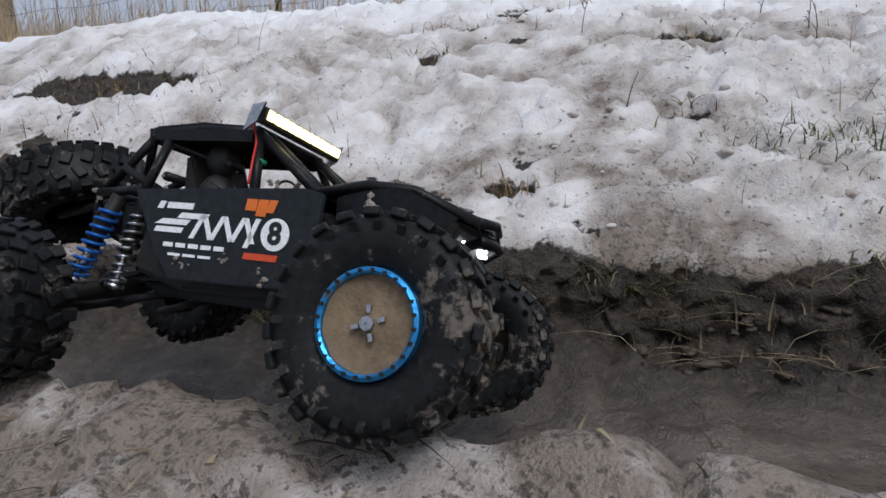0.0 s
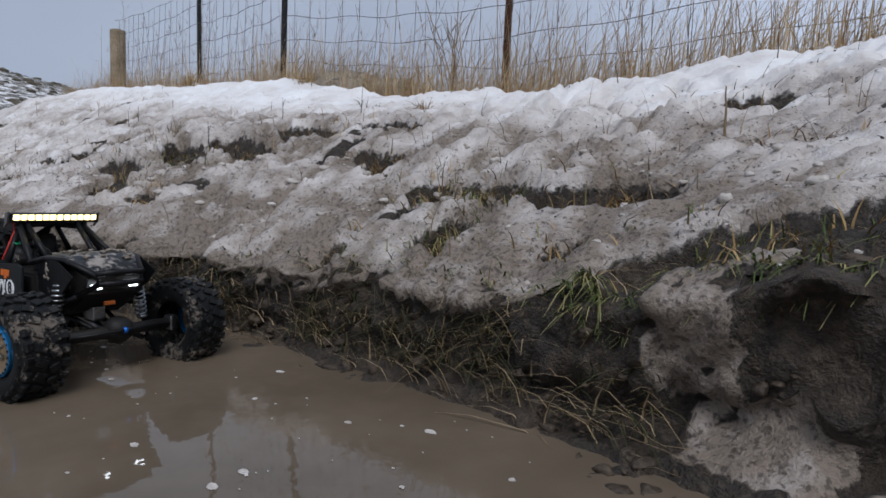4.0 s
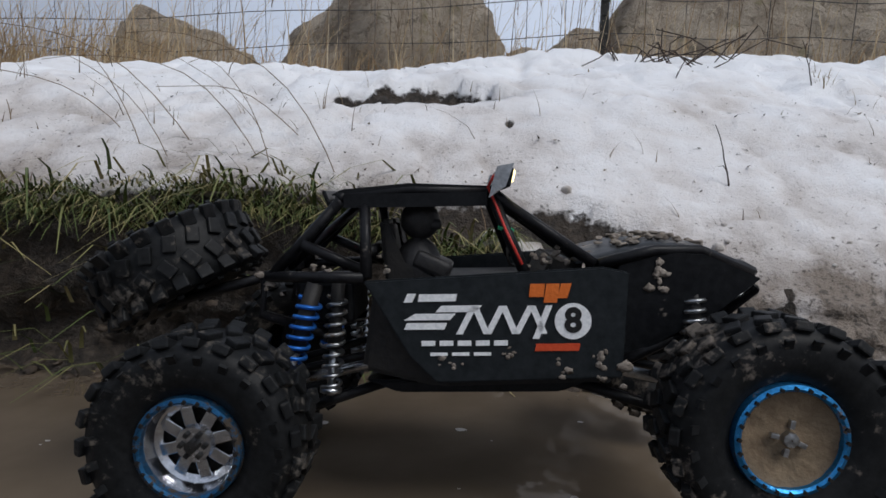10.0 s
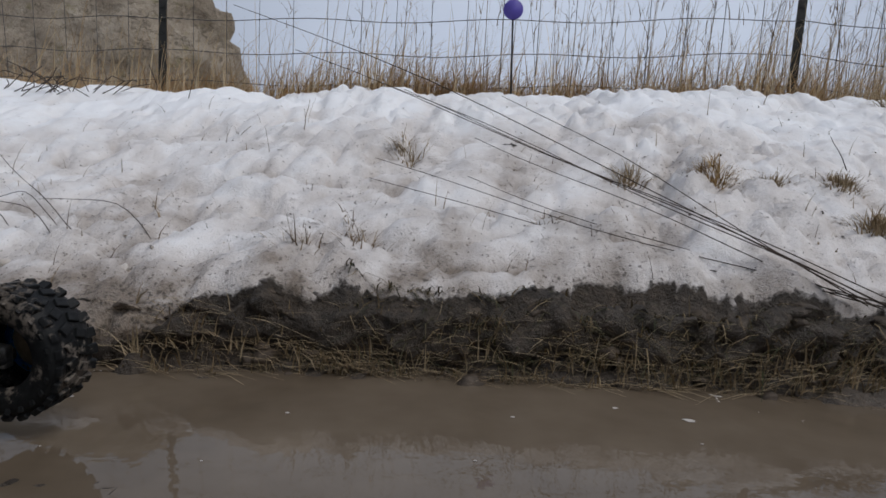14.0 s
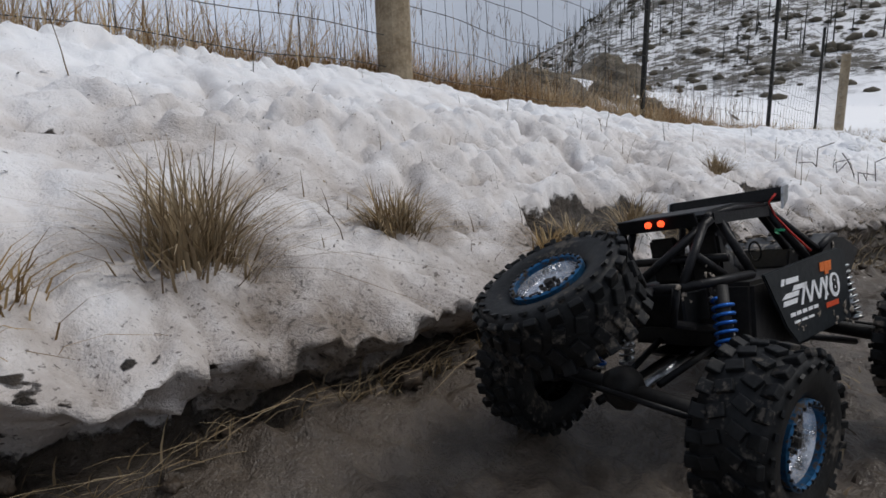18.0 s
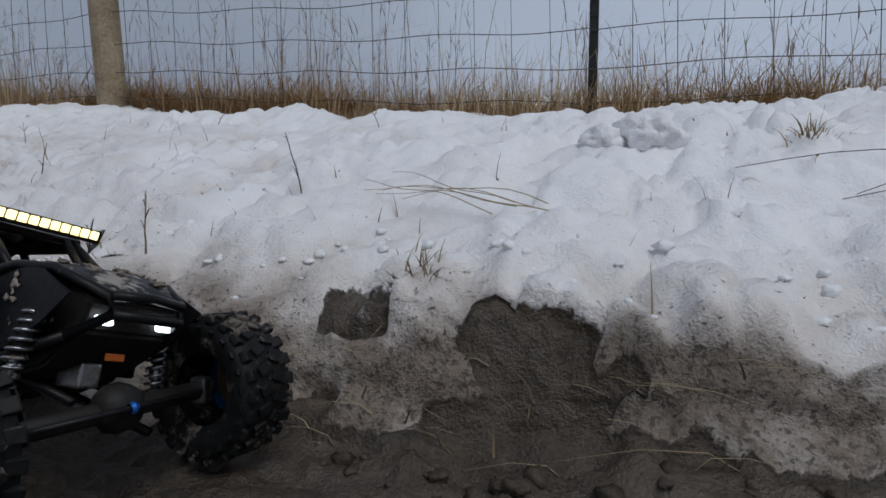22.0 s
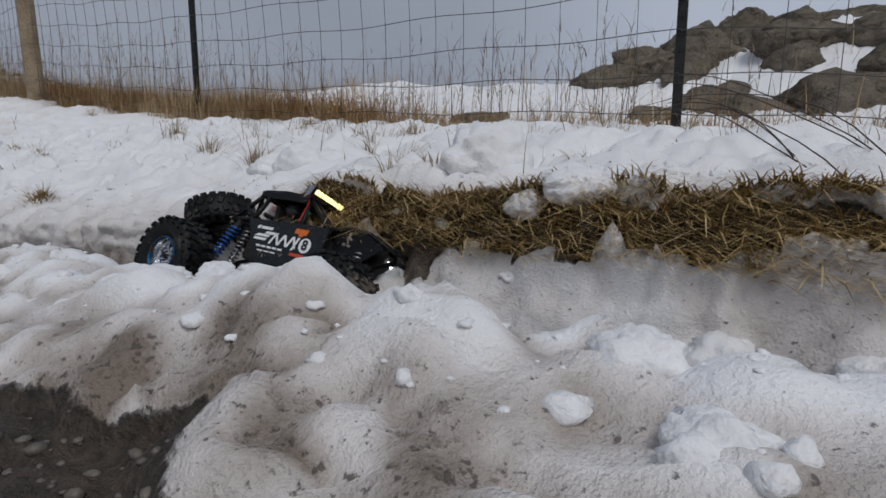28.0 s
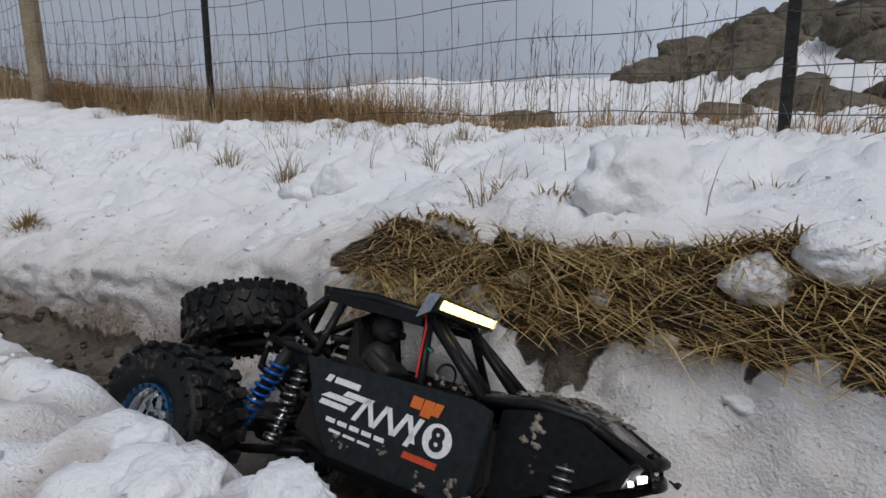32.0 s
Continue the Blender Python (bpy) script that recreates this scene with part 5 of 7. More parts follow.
for x, y, h, wood, side, away, r in POSTS:
    z = ground_z(x, y)
    FOOT.append((x, y, z))
    bm = bmesh.new()
    if wood == 1:
        n, rings = 16, []
        for k in range(14):
            u = k / 13
            ring = []
            for j in range(n):
                a = 2 * math.pi * j / n
                q = r * (1 - 0.05 * u) * (1 + 0.05 * noise.noise(Vector((math.cos(a) * 1.5 + x, math.sin(a) * 1.5, u * 0.9))) + 0.025 * math.sin(a * 5 + x))
                ring.append(bm.verts.new((q * math.cos(a), q * math.sin(a), -0.2 + (h + 0.2) * u + (0.008 * math.cos(a) if k == 13 else 0))))
            rings.append(ring)
        for a, b in zip(rings, rings[1:]):
            for j in range(n):
                bm.faces.new((a[j], a[(j + 1) % n], b[(j + 1) % n], b[j]))
        bm.faces.new(rings[-1])
        ob = mesh_ob("wooden_post", bm, M_WOOD)
        tagged(ob, "weathered round wooden fence post standing in dry grass", "fence post", "wooden fence posts")
    else:
        add_box(bm, (0, -0.012, h / 2 - 0.1), (0.034, 0.004, h + 0.2))
        add_box(bm, (0, 0.004, h / 2 - 0.1), (0.005, 0.032, h + 0.2))
        for k in range(int(h / 0.055)):
            add_box(bm, (0, -0.016, 0.05 + 0.055 * k), (0.012, 0.006, 0.010))
        ob = mesh_ob("steel_post", bm, M_RUST if wood == 2 else M_IRON)
        tagged(ob, "rusty steel T-post holding wire mesh" if wood == 2 else "dark steel T-post holding wire mesh", "fence post", "steel fence posts")
    ob.matrix_basis = pose(x, y, z, away, side, 0)

fence = tagged(new("wire_fence"), "square-woven wire fence along the top of the bank", "fence")
LEVELS = [0.06, 0.19, 0.33, 0.48, 0.64, 0.80, 0.96, 1.12]
wrng = random.Random(11)
for k in range(len(FOOT) - 1):
    (x0, y0, z0), (x1, y1, z1) = FOOT[k], FOOT[k + 1]
    n = 24

    def at(u, lv):
        s = math.sin(math.pi * u)
        return Vector((x0 + (x1 - x0) * u, y0 + (y1 - y0) * u - 0.02 - 0.018 * s * math.sin(lv * 5 + k), z0 + (z1 - z0) * u + lv - 0.018 * s * (0.6 + lv) + 0.008 * math.sin(u * 21 + lv * 9 + k)))
    for lv in LEVELS + [1.38]:
        if k == 0 and lv > 1.0:
            continue
        part("line_wire", tube([at(j / n, lv) for j in range(n + 1)], 0.0018 if lv < 1.2 else 0.0024, 5), M_WIRE, fence)
    bm = bmesh.new()
    m = max(4, round((x1 - x0) / 0.152))
    for j in range(1, m):
        lean = wrng.uniform(-0.012, 0.012)
        add_tube(bm, [at((j + lean * (lv - 0.5) * 3) / m, lv) for lv in LEVELS[:(None if k else -1)]], 0.0015, 4)
    st = part("wire_mesh", bm, M_WIRE, fence)
    st["kind"] = "stuff"

# round purple marker on a thin stake
stake = tagged(new("marker_stake"), "round purple marker on a thin stake in dry grass", "marker")
mz = ground_z(9.57, 2.30)
part("stake", tube([(9.585, 2.30, mz - 0.05), (9.57, 2.30, 1.06)], 0.004, 6), M_IRON, stake)
M_PURPLE = plain("purple_plastic", (0.075, 0.055, 0.30), (0.10, 0.08, 0.38), 30, 0.5)
part("disc", lathe([(0.0005, -0.006), (0.034, -0.005), (0.037, 0), (0.034, 0.005), (0.0005, 0.006)], 28), M_PURPLE, stake, "purple disc", True, pose(9.57, 2.295, 1.085))
# ---------------------------------------------------------------- grass, weeds and litter
def blade_material(name, stops, rough=0.75):
    m, nt, b = nodes_of(name)
    g = nt.nodes.new("ShaderNodeNewGeometry")
    c = ramp(nt, g.outputs["Random Per Island"], stops)
    n = noise_node(nt, 60, 3)
    nt.links.new(mixc(nt, mathn(nt, "MULTIPLY", n, 0.35), c, tuple(v * 0.45 for v in stops[0][1])), b.inputs["Base Color"])
    b.inputs["Roughness"].default_value = rough
    b.inputs["Specular IOR Level"].default_value = 0.25
    return m


M_DRY = blade_material("dry_tall_grass", [(0.0, (0.36, 0.235, 0.12)), (0.4, (0.56, 0.42, 0.24)), (0.75, (0.68, 0.56, 0.38)), (1.0, (0.30, 0.20, 0.11))])
M_CARPET = blade_material("matted_tan_grass", [(0.0, (0.30, 0.17, 0.07)), (0.45, (0.46, 0.29, 0.135)), (0.8, (0.56, 0.40, 0.22)), (1.0, (0.20, 0.12, 0.055))])
M_STALK = blade_material("dry_weed_stalk", [(0.0, (0.10, 0.065, 0.04)), (0.5, (0.26, 0.19, 0.12)), (1.0, (0.36, 0.29, 0.20))])
M_GREEN = blade_material("winter_green_grass", [(0.0, (0.055, 0.08, 0.024)), (0.4, (0.12, 0.15, 0.045)), (0.7, (0.24, 0.225, 0.09)), (1.0, (0.42, 0.34, 0.17))])
M_MAT = blade_material("matted_brown_grass", [(0.0, (0.20, 0.125, 0.05)), (0.5, (0.40, 0.27, 0.12)), (0.85, (0.55, 0.40, 0.20)), (1.0, (0.12, 0.075, 0.038))])
M_BANK = blade_material("bank_grass", [(0.0, (0.035, 0.045, 0.018)), (0.5, (0.075, 0.062, 0.03)), (0.85, (0.20, 0.14, 0.07)), (1.0, (0.34, 0.26, 0.15))])
M_LITTER = blade_material("trodden_litter", [(0.0, (0.03, 0.022, 0.015)), (0.5, (0.10, 0.07, 0.045)), (0.8, (0.22, 0.165, 0.10)), (1.0, (0.40, 0.32, 0.20))])
M_GOLDEN = blade_material("golden_brown_grass", [(0.0, (0.30, 0.19, 0.07)), (0.5, (0.56, 0.40, 0.17)), (0.85, (0.70, 0.54, 0.27)), (1.0, (0.18, 0.11, 0.05))])
M_DROOP = blade_material("drooping_brown_grass", [(0.0, (0.10, 0.060, 0.028)), (0.5, (0.21, 0.135, 0.066)), (0.85, (0.33, 0.23, 0.12)), (1.0, (0.08, 0.05, 0.026))])
M_STRAW = blade_material("straw", [(0.0, (0.28, 0.20, 0.11)), (0.6, (0.46, 0.37, 0.24)), (1.0, (0.16, 0.11, 0.06))])
M_TWIG = plain("dark_twig_bark", (0.03, 0.022, 0.018), (0.085, 0.062, 0.048), 60, 0.8)
M_ROOT = plain("pale_stem", (0.20, 0.14, 0.10), (0.36, 0.27, 0.19), 50, 0.8)
M_JUNIPER = blade_material("juniper_needles", [(0.0, (0.03, 0.045, 0.02)), (0.6, (0.07, 0.085, 0.035)), (1.0, (0.16, 0.12, 0.06))])


def blades_mesh(name, base, height, lean, width, material, rng, droop=1.0):
    """Flat, bent blades: base (n,3), height (n), lean direction (n,2) with its reach in shares of the height."""
    n = len(base)
    seg = 4
    u = np.linspace(0, 1, seg)
    side = np.stack([-lean[:, 1], lean[:, 0]], -1)
    ln = np.linalg.norm(side, axis=1, keepdims=True) + 1e-6
    ang = rng.uniform(0, 6.28, n)
    side = np.where(ln > 0.15, side / ln, np.stack([np.cos(ang), np.sin(ang)], -1))
    P = np.zeros((n, seg, 2, 3))
    for k, t in enumerate(u):
        reach = lean * (height * t ** 1.7)[:, None]
        mag = np.linalg.norm(lean, axis=1)
        up = height * (t - droop * 0.45 * np.minimum(mag, 2.2) * t ** 2.2)
        c = base + np.concatenate([reach, up[:, None]], 1)
        w = width * (1 - 0.85 * t) * 0.5
        P[:, k, 0, :2], P[:, k, 1, :2] = c[:, :2] - side * w[:, None], c[:, :2] + side * w[:, None]
        P[:, k, :, 2] = c[:, 2:3]
    v = P.reshape(-1, 3)
    i = np.arange(n * seg * 2).reshape(n, seg, 2)
    q = np.stack([i[:, :-1, 0], i[:, :-1, 1], i[:, 1:, 1], i[:, 1:, 0]], -1).reshape(-1, 4)
    me = bpy.data.meshes.new(name)
    me.vertices.add(len(v))
    me.vertices.foreach_set("co", v.ravel().astype(np.float32))
    me.loops.add(q.size)
    me.loops.foreach_set("vertex_index", q.ravel().astype(np.int32))
    me.polygons.add(len(q))
    me.polygons.foreach_set("loop_start", np.arange(0, q.size, 4, dtype=np.int32))
    me.update(calc_edges=True)
    me.materials.append(material)
    return new(name, me)


def clumpy(rng, n, x0, x1, scale, seed, power=1.6):
    """Places along x that gather in clumps."""
    x = rng.uniform(x0, x1, n * 4)
    keep = rng.uniform(0, 1, n * 4) < np.clip(0.5 + 0.9 * fbm(x, x * 0 + seed, scale, 3, seed), 0.03, 1) ** power
    return x[keep][:n]


nr = np.random.RandomState(4)
# tall dry grass along the fence
x = clumpy(nr, 42000, -6.5, 24, 0.8, 7, 1.0)
y = 2.62 + np.abs(nr.normal(0, 0.50, len(x))) - 0.24
dens = np.interp(x, [4.0, 4.5, 7.5, 7.9], [1, 0.22, 0.22, 1]) * np.interp(x, [-6, -1, 0, 9, 14, 15.2, 16.3, 17.2, 24], [0.6, 0.7, 1, 1, 1, 1, 0.5, 0.15, 0.15])
keep = nr.uniform(0, 1, len(x)) < dens * (1 - 0.7 * sstep(15.5, 16.8, x))
x, y = x[keep], y[keep]
h = nr.gamma(4, 0.055, len(x)) * np.interp(x, [-6, 0, 13, 16, 24], [0.9, 1.15, 1.0, 0.95, 0.6])
bend = 0.35 * nr.normal(0, 1, (len(x), 2)) + np.stack([0.35 + 0 * x, 0 * x], -1)
tagged(blades_mesh("dry_grass", np.stack([x, y, ground_zs(x, y) - 0.02], -1), h, bend, np.full(len(x), 0.0042), M_DRY, nr), "tall dry tan grass along the fence", "grass", kind="stuff")
# matted straw under it
x = clumpy(nr, 52000, -6.5, 24, 0.9, 17, 0.7)
y = 2.50 + np.abs(nr.normal(0, 0.62, len(x)))
keep = nr.uniform(0, 1, len(x)) < np.interp(x, [-6, 2, 5, 8.6, 9.5, 16.4, 17.4, 24], [0.5, 0.5, 0.35, 0.5, 1, 1, 0.45, 0.3]) * np.where(x > 16.6, np.exp(-np.clip(y - 2.9, 0, None) / 0.4), 1)
x, y = x[keep], y[keep]
h = nr.gamma(5, 0.026, len(x)) * np.interp(x, [-6, 8, 13, 17, 24], [0.8, 0.8, 1.15, 1.0, 0.7])
bend = 0.75 * nr.normal(0, 1, (len(x), 2)) + np.stack([0.4 + 0 * x, 0 * x], -1)
tagged(blades_mesh("matted_straw", np.stack([x, y, ground_zs(x, y) - 0.015], -1), h, bend, np.full(len(x), 0.0058), M_CARPET, nr), "low matted orange-tan grass under the fence", "grass", kind="stuff")
x = np.concatenate([nr.uniform(12.3, 17.6, 30000), nr.uniform(7.8, 11.0, 13000)])
y = 2.48 + np.abs(nr.normal(0, 0.40, len(x)))
keep = nr.uniform(0, 1, len(x)) < np.clip(0.6 + 0.8 * fbm(x, y, 1.4, 3, 18), 0.1, 1) * np.interp(x, [7.8, 8.6, 10.4, 11.0, 12.3, 12.9, 16.6, 17.6], [0, 1, 1, 0, 0, 1, 1, 0])
x, y = x[keep], y[keep]
bend = 0.7 * nr.normal(0, 1, (len(x), 2)) + np.stack([0.4 + 0 * x, 0 * x], -1)
tagged(blades_mesh("thick_straw", np.stack([x, y, ground_zs(x, y) - 0.015], -1), nr.gamma(5, 0.034, len(x)) * np.where(x < 12, 0.8, 1.0), bend, np.full(len(x), 0.005), M_CARPET, nr), "thick orange-tan dead grass at the foot of the fence", "grass", kind="stuff")
# taller weed stalks with seed heads
x = clumpy(nr, 800, -6.0, 19.5, 0.6, 9, 1.5)
y = 2.75 + np.abs(nr.normal(0, 0.5, len(x))) - 0.15
h = nr.uniform(0.45, 0.95, len(x)) * np.interp(x, [-6, 8, 14, 17, 24], [1, 1, 0.9, 0.6, 0.5])
bend = 0.12 * nr.normal(0, 1, (len(x), 2)) + np.stack([0.08 + 0 * x, 0 * x], -1)
B = np.stack([x, y, ground_zs(x, y) - 0.02], -1)
tagged(blades_mesh("dry_weed_stalks", B, h, bend, np.full(len(x), 0.0045), M_STALK, nr, 0.3), "thin dry weed stalks standing along the fence", "weeds", kind="stuff")
k = np.repeat(np.arange(len(x)), 5)
t = nr.uniform(0.45, 1.0, len(k))
tip = B[k] + np.concatenate([bend[k] * (h[k] * t ** 1.7)[:, None], (h[k] * t)[:, None]], 1)
tagged(blades_mesh("weed_branches", tip, nr.uniform(0.03, 0.10, len(k)), nr.normal(0, 0.7, (len(k), 2)), np.full(len(k), 0.004), M_STALK, nr, 0.2), "side sprigs of dry weeds along the fence", "weeds", kind="stuff")
# grass on the field behind and among the stones
x, y = nr.uniform(-5, 20, 9000), 2.9 + nr.gamma(1.5, 1.2, 9000)
keep = fbm(x, y, 1.3, 3, 77) > np.interp(x, [12, 16], [-0.3, 0.18])
x, y = x[keep], y[keep]
tagged(blades_mesh("field_grass", np.stack([x, y, ground_zs(x, y) - 0.01], -1), nr.uniform(0.08, 0.30, len(x)), 0.5 * nr.normal(0, 1, (len(x), 2)), np.full(len(x), 0.006), M_DRY, nr), "thin dry grass poking through snow behind the fence", "grass", kind="stuff")

# green grass hanging over the earth lip
x = np.concatenate([nr.uniform(1.15, 2.55, 3600), nr.uniform(3.45, 5.45, 7500), nr.uniform(0.4, 1.2, 60), nr.uniform(-1.7, -0.2, 60)])
y = toe_lip(x)[1] + np.abs(nr.normal(0.0, 0.022, len(x))) - 0.006
z = ground_zs(x, y) - 0.008
bend = np.stack([0.55 * nr.normal(0, 1, len(x)), -0.5 - np.abs(nr.normal(0, 0.45, len(x)))], -1)
tagged(blades_mesh("green_grass", np.stack([x, y - 0.02, z], -1), nr.uniform(0.015, 0.042, len(x)), bend, np.full(len(x), 0.0034), M_GREEN, nr, 2.2), "short green grass hanging over the cut bank", "grass", kind="stuff")
x = np.concatenate([nr.uniform(4.35, 5.4, 260), nr.uniform(3.9, 4.6, 50)])
y = station(x, 4) + nr.normal(0.0, 0.03, len(x))
bend = np.stack([0.9 * nr.normal(0, 1, len(x)), -0.6 - np.abs(nr.normal(0, 0.6, len(x)))], -1)
tagged(blades_mesh("long_grass_leaves", np.stack([x, y, ground_zs(x, y)], -1), nr.uniform(0.06, 0.13, len(x)), bend, np.full(len(x), 0.006), M_GREEN, nr, 1.7), "long pale green grass leaves drooping from the bank", "grass", kind="stuff")
# slope patches of short green and brown grass
bx, by = [], []
for px_, py_, rx_, ry_ in [(0.80, 1.31, 0.18, 0.05), (0.84, 1.18, 0.06, 0.06), (1.40, 1.14, 0.25, 0.05), (-0.4, 1.2, 0.3, 0.10), (-1.5, 0.95, 0.12, 0.05)]:
    m = 260
    bx.append(px_ + rx_ * nr.normal(0, 0.6, m))
    by.append(py_ + ry_ * nr.normal(0, 0.7, m))
x, y = np.concatenate(bx), np.concatenate(by)
tagged(blades_mesh("patchy_grass", np.stack([x, y, ground_zs(x, y) - 0.01], -1), nr.uniform(0.02, 0.06, len(x)), nr.normal(0, 0.8, (len(x), 2)), np.full(len(x), 0.003), M_GREEN, nr), "patches of short grass showing through dirty snow", "grass", kind="stuff")
# flattened dead grass on the thawed patches and over the early bank face
bx, by = [], []
for px_, py_, rx_, ry_ in BARE:
    if px_ < 1.6:
        m = int(60 + 900 * rx_ * ry_ * 6)
        bx.append(px_ + rx_ * nr.normal(0, 0.55, m))
        by.append(py_ + ry_ * nr.normal(0, 0.6, m))
x, y = np.concatenate(bx), np.concatenate(by)
tagged(blades_mesh("thawed_grass", np.stack([x, y, ground_zs(x, y) - 0.006], -1), nr.uniform(0.02, 0.05, len(x)), nr.normal(0, 1.0, (len(x), 2)), np.full(len(x), 0.0034), M_MAT, nr, 0.7), "flattened brown grass on thawed patches of the slope", "grass", kind="stuff")
x = np.concatenate([nr.uniform(-2.4, 1.3, 8200), nr.uniform(2.3, 3.7, 2200), nr.uniform(9.1, 11.2, 2200), nr.uniform(12.6, 14.5, 1500)])
tl = toe_lip(x)
y = tl[0] + (tl[1] - tl[0]) * nr.uniform(0.2, np.where(x < 1.4, 0.98, 1.3), len(x))
keep = fbm(x, y, 5, 3, 15) > -0.18
x, y = x[keep], y[keep]
bend = np.stack([0.9 * nr.normal(0, 1, len(x)), -0.5 - np.abs(nr.normal(0, 0.5, len(x)))], -1)
tagged(blades_mesh("bank_grass", np.stack([x, y, ground_zs(x, y) - 0.004], -1), nr.uniform(0.015, 0.045, len(x)), bend, np.full(len(x), 0.003), M_BANK, nr, 1.6), "dead and green grass hanging on the dark bank face", "grass", kind="stuff")
# brown grass mat on the last stretch of bank
x = nr.uniform(18.58, 20.7, 18000)
tl = toe_lip(x)
y = tl[0] + (tl[1] - tl[0]) * nr.uniform(np.interp(x, [18.45, 18.8], [0.40, 0.62]), np.interp(x, [18.6, 19.0], [1.0, 1.22]), len(x))
bend = np.stack([0.5 + 1.3 * nr.normal(0, 1, len(x)), -0.5 - np.abs(nr.normal(0, 0.8, len(x)))], -1)
keep = fbm(x, y, 6, 2, 12) > -0.6
x, y, bend = x[keep], y[keep], bend[keep]
tagged(blades_mesh("brown_grass_mat", np.stack([x, y, ground_zs(x, y) - 0.004], -1), nr.uniform(0.015, 0.05, len(x)), bend, np.full(len(x), 0.0034), M_GOLDEN, nr, 0.9), "matted golden-brown grass hanging over the bank edge", "grass", kind="stuff")
# straw and roots on the cut faces and in the mud
x = np.concatenate([nr.uniform(9.0, 11.2, 2800), nr.uniform(11.4, 14.6, 900), nr.uniform(-1.8, 1.3, 900), nr.uniform(2.4, 3.7, 220), nr.uniform(15.75, 16.2, 60)])
u = nr.uniform(0.1, 1.1, len(x))
y = station(x, 3) + (station(x, 4) - station(x, 3)) * u + edge_wave(x) - 0.02
bend = np.stack([1.2 * nr.normal(0, 1, len(x)), -0.35 + 0.3 * nr.normal(0, 1, len(x))], -1)
tagged(blades_mesh("straw_and_roots", np.stack([x, y, ground_zs(x, y)], -1), nr.uniform(0.02, 0.07, len(x)), bend, np.full(len(x), 0.0028), M_STRAW, nr), "straw and roots sticking out of the cut earth", "straw", kind="stuff")
x = np.concatenate([nr.uniform(-2.4, 9, 2600), nr.uniform(12, 17.2, 1500)])
y = station(x, 1) - np.abs(nr.normal(0.12, 0.22, len(x)))
bend = nr.normal(0, 1.6, (len(x), 2))
tagged(blades_mesh("mud_litter", np.stack([x, y, ground_zs(x, y) + 0.003], -1), nr.uniform(0.005, 0.014, len(x)), bend * 1.3, nr.uniform(0.002, 0.005, len(x)), M_LITTER, nr, 0.9), "bits of straw trodden into the mud", "litter", kind="stuff")

# dead stubble standing in the snow, and dark bits lying on it
def over_slope(n, gain, stops, seed):
    x = nr.uniform(-3.4, 20.4, n)
    y = toe_lip(x)[1] + nr.gamma(1.5, 0.30, n)
    keep = (y < 2.45) & (nr.uniform(0, 1, n) < np.interp(x, stops, gain) * np.clip(0.45 + 1.3 * fbm(x, y, 2.4, 3, seed), 0.04, 1))
    return x[keep], y[keep]


x, y = over_slope(9000, [1, 1, 0.7, 0.25, 0.5, 0.9, 0.6, 0.5, 0.35, 0.15, 0.3, 0.3], [-3.4, 1.5, 3.2, 4.2, 6.0, 8.6, 9.4, 11.2, 14.5, 15.6, 17.6, 20.4], 151)
tagged(blades_mesh("dead_stubble", np.stack([x, y, ground_zs(x, y) - 0.008], -1), nr.gamma(3, 0.012, len(x)), 0.45 * nr.normal(0, 1, (len(x), 2)), nr.uniform(0.0016, 0.0030, len(x)), M_STALK, nr, 0.5), "thin dead stalks standing in the snow of the bank", "weeds", kind="stuff")
x, y = over_slope(26000, [1, 1, 0.8, 0.15, 0.2, 0.5, 0.7, 0.5, 0.25, 0.08, 0.10, 0.15], [-3.4, 1.5, 3.2, 4.2, 6.0, 8.6, 9.4, 11.2, 14.5, 15.6, 17.6, 20.4], 152)
tagged(blades_mesh("snow_litter", np.stack([x, y, ground_zs(x, y) + 0.001], -1), nr.uniform(0.003, 0.010, len(x)), nr.normal(0, 1.8, (len(x), 2)), nr.uniform(0.0015, 0.005, len(x)), M_LITTER, nr, 0.9), "dark bits of leaf and bark lying on the snow", "litter", kind="stuff")

